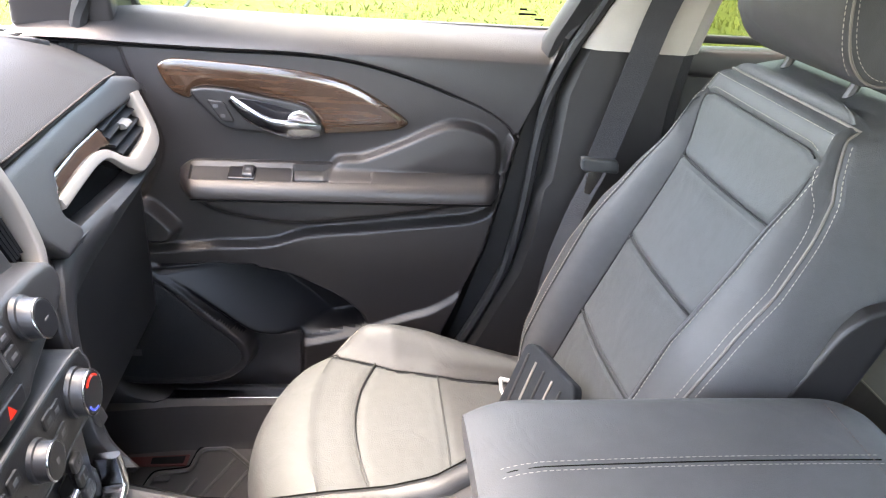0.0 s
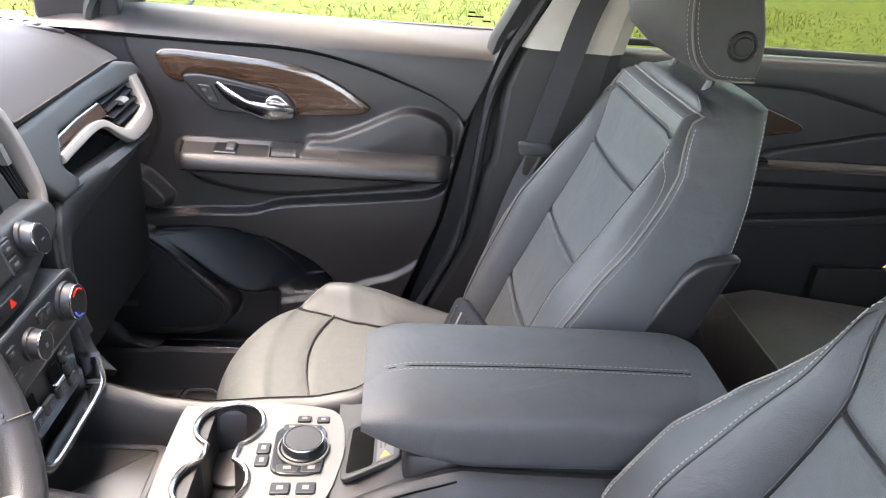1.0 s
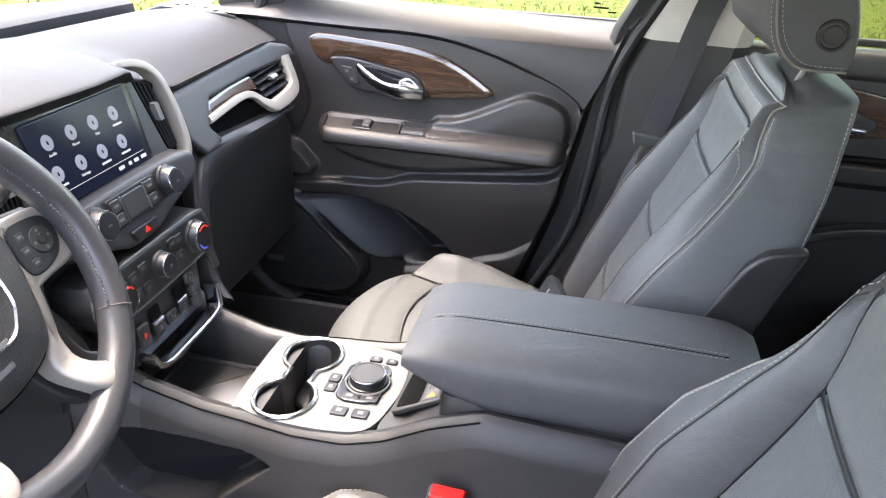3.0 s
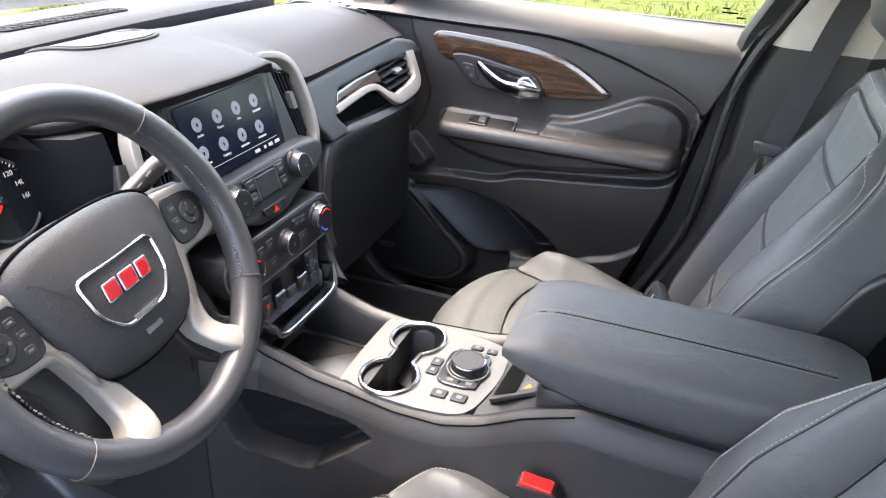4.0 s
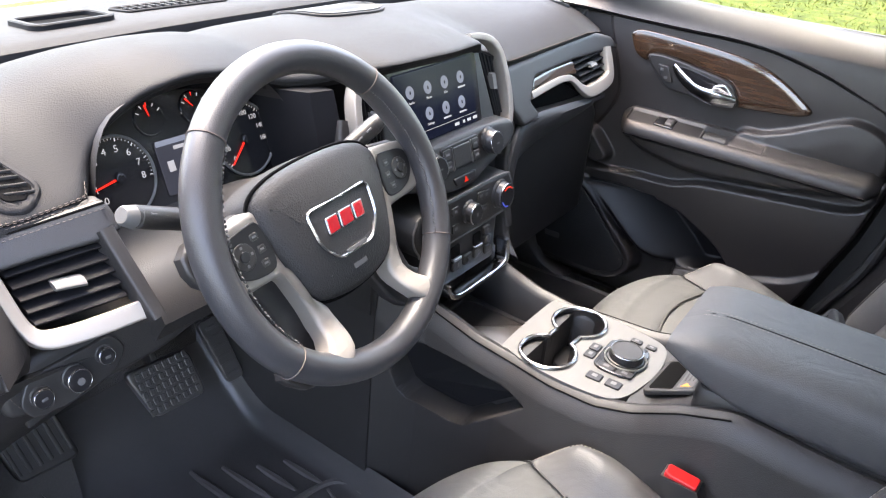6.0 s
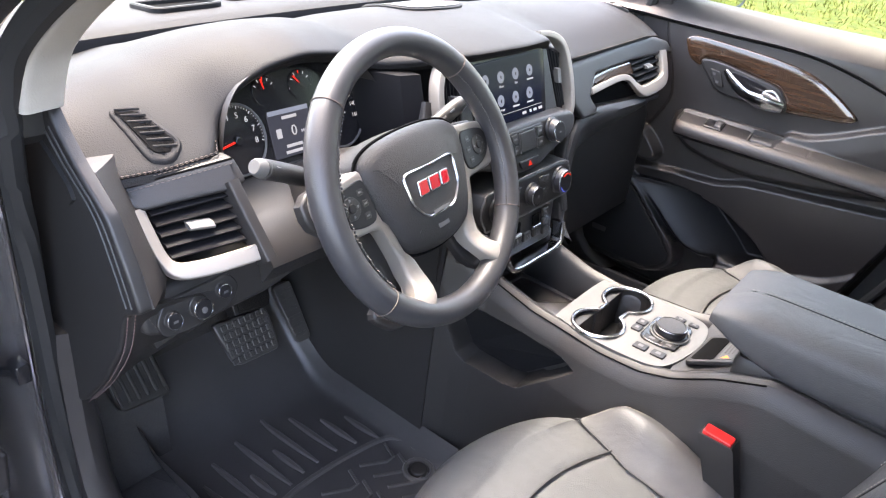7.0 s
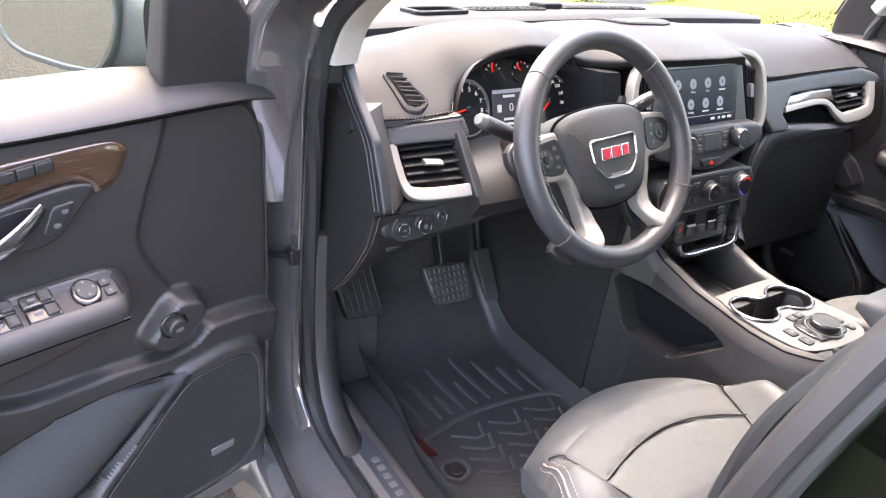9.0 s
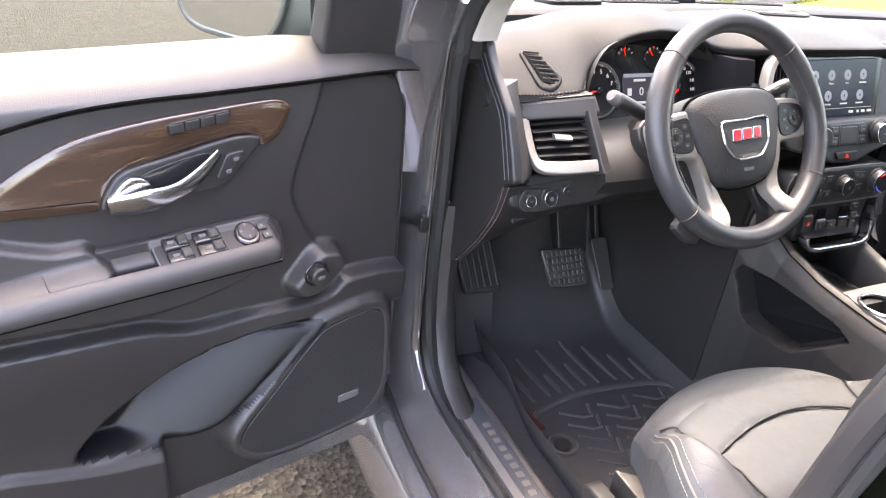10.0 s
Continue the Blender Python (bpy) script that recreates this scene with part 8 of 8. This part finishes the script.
tube("lid_seam", [(x, -0.024, lid_z(x) + 0.0002) for x in np.linspace(-0.034, 0.330, 60)], 0.0007, VOID, lid, sides=5)
for off in (-0.0295, -0.0185):
    stitches("stitching", [(x, off, lid_z(x) + 0.0008) for x in np.linspace(-0.036, 0.330, 80)], GREYTHREAD, lid, r=0.0004)
stitches("stitching", [(0.322, y, lid_z(0.322) + 0.0006 - 0.4 * max(0, abs(y + 0.01) - 0.06) ** 2 * 8) for y in np.linspace(-0.08, 0.06, 30)], DARKTHREAD, lid)
box("lid_base", (0.004, -0.098, 0.845), (0.36, 0.080, 0.895), HARD, lid, r=0.015)
box("console_rear", (0.02, -0.112, 0.44), (0.38, 0.112, 0.86), HARD, con, r=0.02)


# ---- belts, floor, pedals, loose things ----
bl = thing("seat_belt", (0.20, 0.66, 0.60), "dark grey seat belt hanging by the passenger pillar", "seat belt", "seat belts")


def ribbon(name, path, width, material, parent, wide=(1, 0, 0), label=""):
    loops = []
    pts = [Vector(p) for p in spline(path, n=6)]
    for i, p in enumerate(pts):
        t = (pts[min(i + 1, len(pts) - 1)] - pts[max(i - 1, 0)]).normalized()
        w = (Vector(wide) - t * t.dot(Vector(wide))).normalized()
        n = w.cross(t)
        loops.append([p - w * width / 2 - n * 0.0008, p + w * width / 2 - n * 0.0008, p + w * width / 2 + n * 0.0008, p - w * width / 2 + n * 0.0008])
    return loft(name, loops, material, parent, label)


ribbon("webbing", [(0.400, 0.600, 1.46), (0.352, 0.640, 1.34), (0.318, 0.648, 1.255), (0.285, 0.648, 1.12), (0.255, 0.646, 1.0)], 0.047, BELT, bl)
ribbon("lap_webbing", [(0.255, 0.643, 0.99), (0.222, 0.640, 0.90), (0.195, 0.638, 0.78), (0.190, 0.636, 0.63)], 0.030, BELT, bl, wide=(1, -0.5, 0))
box("belt_guide", (0.365, 0.588, 1.43), (0.435, 0.615, 1.475), BEIGE, bl, r=0.008)
tong = pillow("belt_tongue", rounded([(0.220, 1.012), (0.285, 1.008), (0.290, 0.985), (0.225, 0.988)], 0.006), 0.014, 0.004, lambda u, v, w: (u, 0.648 - w, v), MIRRORCASE, bl)
pillow("tongue_plate", rounded([(0.236, 0.990), (0.262, 0.988), (0.252, 0.945), (0.234, 0.948)], 0.004), 0.003, 0.001, lambda u, v, w: (u, 0.640 - w, v), CHROME, tong)
pillow("belt_anchor", rounded([(0.168, 0.66), (0.212, 0.66), (0.215, 0.60), (0.165, 0.60)], 0.008), 0.02, 0.005, lambda u, v, w: (u, 0.648 - w, v), HARD, bl)
# driver's buckle by the console
bk = thing("belt_buckle", (0.05, -0.165, 0.60), "black seat belt buckle with red release button", "seat belt buckle")
loft("buckle_body", [[(0.036 + dx_ * k - (z - 0.80) * 0.35, -0.166 + dy * k, z) for dx_, dy in ((-0.024, -0.013), (0.024, -0.013), (0.024, 0.013), (-0.024, 0.013))] for z, k in ((0.70, 0.8), (0.73, 0.9), (0.802, 1.0), (0.807, 0.94))], HARD, bk)
pillow("release_button", rect(0.040, 0.020, 0.003), 0.006, 0.002, lambda u, v, w: (0.034 + u, -0.166 + v, 0.806 + w - 0.05 * u), RED, bk, "bright red release button")
ribbon("buckle_strap", [(0.070, -0.166, 0.705), (0.10, -0.166, 0.66), (0.14, -0.166, 0.55)], 0.030, BELT, bk)
pb = copy_thing(bk, pose(0.045, 0.150, 0.56))

# floor mats: raised rim, ribs, chevrons; the ridges' sheen is painted as paler rubber
def mat_z(x):
    return 0.434 + 0.25 * smooth(-0.70, -1.05, x)


def floor_mat(sign, label):
    FLIP[0] = sign < 0
    m_ = thing("floor_mat", (-0.5, sign * 0.36, 0.425), label, "floor mat", "floor mats")
    xs, yy = np.linspace(-1.02, -0.20, 64), np.linspace(0.155, 0.590, 50)
    low_z = 0.437
    v, f = [], []
    for x in xs:
        out = (0.545 if sign < 0 else 0.592) + (0.030 if sign < 0 else 0.014) * smooth(-0.62, -0.44, x)
        for q in yy:
            y = 0.155 + (q - 0.155) / 0.435 * (out + 0.015 - 0.155)
            e = min(smooth(0.0, 0.035, y - 0.155), smooth(0.0, 0.030, out + 0.015 - y))
            v.append((x, y, mat_z(x) + (0.050 + 0.03 * (y > 0.4)) * (1 - e) ** 1.5))
    for i in range(63):
        for j in range(49):
            a = i * 50 + j
            f.append((a, a + 50, a + 51, a + 1))
    tray = part("mat_tray", v, f, RUBBER, m_, "deep black rubber tray")
    if sign > 0:
        # stepped plateau with a black tube as its painted shadow, diagonal grooves, label field
        step_ = [tuple(q) for q in rounded([(-0.60, 0.30), (-0.513, 0.483), (-0.503, 0.529), (-0.442, 0.537), (-0.434, 0.590), (-0.381, 0.592), (-0.343, 0.550), (-0.28, 0.50)], 0.012)][5:-5]
        tube("plateau_edge", [(x, y, low_z) for x, y in step_], 0.0042, RIB_SHEEN, m_, sides=6)
        tube("plateau_painted_shadow", [(x - 0.004, y + 0.007, low_z - 0.002) for x, y in step_], 0.0034, VOID, m_, sides=6)
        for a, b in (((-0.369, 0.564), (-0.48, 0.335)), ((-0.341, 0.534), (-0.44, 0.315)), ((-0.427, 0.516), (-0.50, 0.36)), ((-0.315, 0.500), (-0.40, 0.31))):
            tube("groove_edge", [(a[0] + (b[0] - a[0]) * t, a[1] + (b[1] - a[1]) * t, low_z - 0.001) for t in np.linspace(0, 1, 8)], 0.0030, RIB_SHEEN, m_, sides=5)
        lab_ = pillow("mat_label", rounded([(-0.567, 0.547), (-0.567, 0.569), (-0.450, 0.575), (-0.452, 0.547)], 0.003), 0.003, 0.001, lambda u, w_, w: (u, w_, low_z + w), LABELRED, m_, "dark red maker's label")
        pillow("label_field", rounded([(-0.515, 0.551), (-0.515, 0.567), (-0.457, 0.570), (-0.458, 0.551)], 0.002), 0.0006, 0.0002, lambda u, w_, w: (u, w_, low_z + 0.003 + w), VENTBLACK, lab_)
        pillow("mat_tag", rounded([(-0.499, 0.509), (-0.499, 0.520), (-0.472, 0.520), (-0.474, 0.509)], 0.003), 0.003, 0.001, lambda u, w_, w: (u, w_, low_z + w), GREYPRINT, m_)
        FLIP[0] = False
        return
    for y, x0, x1 in ((0.502, -0.665, -0.556), (0.459, -0.70, -0.563), (0.397, -0.715, -0.563), (0.327, -0.727, -0.571), (0.283, -0.696, -0.568), (0.243, -0.651, -0.557), (0.204, -0.624, -0.534), (0.430, -0.63, -0.565), (0.362, -0.65, -0.57)):
        tube("rib", [(x, y - 0.05 * (x + 0.56), mat_z(x) + 0.002) for x in np.linspace(x0, x1, 10)], 0.0055, RIB_SHEEN, m_, sides=6, scale=lambda t: 0.4 + 0.8 * math.sin(math.pi * (0.1 + 0.85 * t)))
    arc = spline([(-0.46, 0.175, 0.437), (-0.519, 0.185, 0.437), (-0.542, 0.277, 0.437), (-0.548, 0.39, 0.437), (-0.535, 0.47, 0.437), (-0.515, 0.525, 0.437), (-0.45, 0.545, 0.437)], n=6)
    tube("heel_ridge", arc, 0.006, RIB_SHEEN, m_, sides=6)
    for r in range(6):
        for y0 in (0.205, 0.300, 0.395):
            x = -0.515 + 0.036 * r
            tube("chevron", [(x, y0, 0.436), (x + 0.034, y0 + 0.012, 0.436), (x + 0.034, y0 + 0.030, 0.436), (x + 0.006, y0 + 0.074, 0.436)], 0.0034, RIB_SHEEN, m_, sides=5)
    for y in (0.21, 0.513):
        tube("fixing_ring", [(-0.424 + 0.026 * math.cos(a), y + 0.026 * math.sin(a), 0.438) for a in np.linspace(0, 2 * math.pi, 25)[:-1]], 0.005, RIB_SHEEN, m_, closed=True, sides=6)
        pillow("fixing_stud", disc(0.017), 0.009, 0.003, (lambda q: (lambda u, w_, w: (-0.424 + u, q + w_, 0.434 + w)))(y), HARD, m_)
    pillow("mat_label", rounded([(-0.535, 0.538), (-0.474, 0.522), (-0.468, 0.552), (-0.515, 0.560)], 0.004), 0.003, 0.001, lambda u, w_, w: (u, w_, 0.4385 + 0.6 * max(0, w_ - 0.53) + w), LABELRED, m_, "dark red maker's label")
    FLIP[0] = False


floor_mat(-1, "black ribbed rubber driver's floor mat")
floor_mat(1, "black ribbed rubber passenger floor mat")
# pedals
br = thing("brake_pedal", (-0.76, -0.34, 0.62), "wide black rubber brake pedal", "pedal", "pedals")
BP = lambda u, v, w: (-0.760 - 0.55 * (v - 0.63) + w * 0.9, u + 0.006, v + w * 0.45)
pp_ = pillow("pedal_pad", rounded([(-0.408, 0.672), (-0.292, 0.662), (-0.290, 0.588), (-0.388, 0.592)], 0.014), 0.012, 0.004, BP, RUBBER, br)
for i in range(8):
    for j in range(5):
        pillow("tread_block", rect(0.008, 0.010, 0.002), 0.003, 0.001, (lambda a, b: (lambda u, v, w: BP(a + u, b + v, w + 0.0115)))(-0.390 + i * 0.0125, 0.602 + j * 0.0142), RUBBER, pp_)
sweep("pedal_arm", rect(0.012, 0.03, 0.003), [(-0.79, -0.342, 0.66), (-0.84, -0.342, 0.78), (-0.87, -0.342, 0.92)], HARD, br)
gp = thing("accelerator_pedal", (-0.82, -0.19, 0.47), "narrow black accelerator pedal", "pedal", "pedals")
GP = lambda u, v, w: (-0.810 - 0.55 * (v - 0.57) + w * 0.9, u, v + w * 0.45)
gg = pillow("pedal_pad", rounded([(-0.214, 0.64), (-0.168, 0.64), (-0.162, 0.525), (-0.198, 0.525)], 0.010), 0.010, 0.003, GP, RUBBER, gp)
for j in range(6):
    pillow("tread_bar", rect(0.030, 0.006, 0.001), 0.002, 0.0006, (lambda b: (lambda u, v, w: GP(-0.186 + u, b + v, w + 0.0095)))(0.540 + j * 0.017), RUBBER, gg)
sweep("pedal_arm", rect(0.012, 0.02, 0.003), [(-0.845, -0.187, 0.60), (-0.90, -0.187, 0.75), (-0.93, -0.187, 0.9)], HARD, gp)
fr_ = thing("foot_rest", (-0.85, -0.56, 0.50), "ribbed black dead pedal", "foot rest")
FP = lambda u, v, w: (-0.790 - 0.55 * (v - 0.645) + w * 0.88, u, v + w * 0.48)
ff = pillow("rest_plate", rounded([(-0.612, 0.72), (-0.515, 0.71), (-0.500, 0.590), (-0.590, 0.596)], 0.012), 0.014, 0.005, FP, HARD, fr_)
for j in range(6):
    pillow("rib", rect(0.006, 0.10, 0.002), 0.004, 0.0015, (lambda b: (lambda u, v, w: FP(b + u + 0.1 * (0.655 - 0.655 - v), 0.655 + v, w + 0.0135)))(-0.592 + j * 0.0155), HARD, ff)
loft("rest_base", [[(-0.76, y, 0.43), (-0.78, y, 0.59), (-0.85, y, 0.72), (-0.95, y, 0.72), (-0.95, y, 0.43)] for y in (-0.615, -0.505)], CARPET, fr_)
# console skirt in the driver's footwell
for sg in (-1, 1):
    FLIP[0] = sg < 0
    loft("tunnel_skirt", [[(x, 0.150 + dy, z) for dy, z in ((0.012, 0.43), (0.008, 0.60), (0.002, 0.78), (-0.012 - 0.4 * max(0.0, -0.47 - x), 0.92))] + [(x, 0.09, 0.92), (x, 0.09, 0.43)] for x in (-1.05, -0.75, -0.55, -0.468)], SOFT, body)
    FLIP[0] = False
# tread plate on the driver's sill
tp = pillow("tread_plate", rounded([(-0.552, -0.684), (-0.552, -0.648), (-0.08, -0.648), (-0.08, -0.684)], 0.004), 0.004, 0.0012, lambda u, v, w: (u, v, 0.4885 + w), SILLPLATE, body, "brushed grey sill plate")
for i in range(9):
    pillow("sill_mark", rect(0.013, 0.014, 0.003), 0.0012, 0.0004, (lambda q: (lambda u, v, w: (q + u, -0.666 + v, 0.4925 + w)))(-0.47 + i * 0.022), KICK, tp)
pillow("tread_plate", rounded([(-0.541, 0.672), (-0.520, 0.698), (-0.08, 0.698), (-0.08, 0.672)], 0.004), 0.004, 0.0012, lambda u, v, w: (u, v, 0.4885 + w), BRIGHT, body, "brushed bright sill strip")
# grey pouch leaning on the passenger backrest, with a white slip
pu = thing("document_pouch", (0.10, 0.33, 0.68), "small dark grey fabric pouch leaning on the backrest", "pouch")
UA = Vector((0.140, 0.350, 0.805)) - Vector((0.075, 0.375, 0.700))
PO = basis((0.075, 0.330, 0.705), (0.35, -0.72, 0.30), UA)
pp2 = pillow("pouch_body", rounded([(-0.030, 0.000), (0.000, -0.020), (0.150, -0.010), (0.120, 0.085), (0.010, 0.125), (-0.004, 0.120)], 0.007), 0.016, 0.005, PO, POUCH, pu)
for i in range(5):
    a = 0.004 + 0.022 * i
    sweep("pouch_rib", rect(0.0035, 0.003, 0.001), [PO @ Vector((a - 0.010, 0.002, 0.0165)), PO @ Vector((a + 0.008, 0.108 - 0.009 * i, 0.0165))], GREYTHREAD if i % 2 else HARD, pp2)
sweep("pouch_zip", rect(0.004, 0.003, 0.001), [PO @ Vector((0.045, 0.010, 0.017)), PO @ Vector((0.105, 0.050, 0.017))], SATIN, pp2)
sl = thing("paper_slip", (0.09, 0.40, 0.70), "folded white paper slip beside the pouch", "paper")
tube("slip", [(0.080, 0.438, 0.708), (0.098, 0.410, 0.722), (0.112, 0.372, 0.742)], 0.0035, PAPER, sl, sides=4)
tube("slip_flap", [(0.080, 0.438, 0.708), (0.078, 0.418, 0.703), (0.082, 0.402, 0.698)], 0.0035, PAPER, sl, sides=4)


# ---- beyond the car ----
def leaf_clumps(name, centres, radius, count, material, parent, size=0.35, seed=3):
    rnd = random.Random(seed)
    v, f = [], []
    for c in centres:
        for _ in range(count):
            d = Vector((rnd.gauss(0, 1), rnd.gauss(0, 1), rnd.gauss(0, 0.8)))
            p = Vector(c) + d.normalized() * radius * rnd.random() ** 0.45
            a, b = Vector((rnd.gauss(0, 1), rnd.gauss(0, 1), rnd.gauss(0, 1))).normalized(), Vector((rnd.gauss(0, 1), rnd.gauss(0, 1), rnd.gauss(0, 1))).normalized()
            k, s = len(v), size * (0.5 + rnd.random())
            v += [p - a * s, p + b * s * 0.5, p + a * s, p - b * s * 0.5]
            f.append((k, k + 1, k + 2, k + 3))
    return part(name, v, f, material, parent, smooth=False)


LEAF = mat("tree_leaves", (0.035, 0.075, 0.012), 0.7, bump=0.0, var=0.5, scale=0.7, tint=(0.07, 0.12, 0.02))
BARK = mat("bark", (0.10, 0.07, 0.05), 0.9, bump=0.6, bscale=20)
rnd = random.Random(8)
for i, (x, y) in enumerate(((7.5, 26.0), (13.0, 24.0), (19, 27), (26, 22), (33, 12), (36, 1), (38, -10), (-16, 36), (-30, 30))):
    t = thing("tree", (x, y, 0), "leafy green tree at the far edge of the grass", "tree", "far trees")
    h = 5 + 3 * rnd.random()
    tube("trunk", [(x, y, -0.1), (x + 0.1, y, h * 0.3), (x - 0.1, y + 0.1, h * 0.7)], 0.22, BARK, t, sides=8, scale=lambda q: 1.2 - 0.8 * q)
    for k in range(4):
        a = k * 1.6 + i
        tube("limb", [(x, y, h * (0.35 + 0.08 * k)), (x + 1.1 * math.cos(a), y + 1.1 * math.sin(a), h * (0.55 + 0.08 * k))], 0.08, BARK, t, sides=6, scale=lambda q: 1 - 0.6 * q)
    cs = [(x + rnd.uniform(-1.8, 1.8), y + rnd.uniform(-1.8, 1.8), h * rnd.uniform(0.25, 1.0)) for _ in range(12)]
    leaf_clumps("crown", cs, 1.3, 130, LEAF, t, 0.30, i)
# parked vehicles far behind, seen only in the mirrors
DARKPAINT = mat("dark_vehicle_paint", (0.02, 0.022, 0.026), 0.3, coat=1.0)
for i, (x, y) in enumerate(((24, -9.0), (25, -4.5), (26, 0.5), (27, -14.0), (22, 6.5))):
    c = thing("parked_vehicle", (x, y, 0), "dark parked vehicle far across the yard", "car", "parked vehicles")
    loft("body", [[(x + a, y + s, z) for a, z in ((-2.3, 0.4), (-2.3, 0.95), (-1.2, 1.08), (-0.7, 1.75), (1.3, 1.8), (2.0, 1.1), (2.2, 0.9), (2.2, 0.4))] for s in (-0.9, -0.8, 0.8, 0.9)], DARKPAINT, c)
    for a in (-1.4, 1.4):
        for s in (-0.85, 0.85):
            tube("wheel", [(x + a, y + s - 0.1, 0.36), (x + a, y + s + 0.1, 0.36)], 0.36, TYRE, c, sides=16)
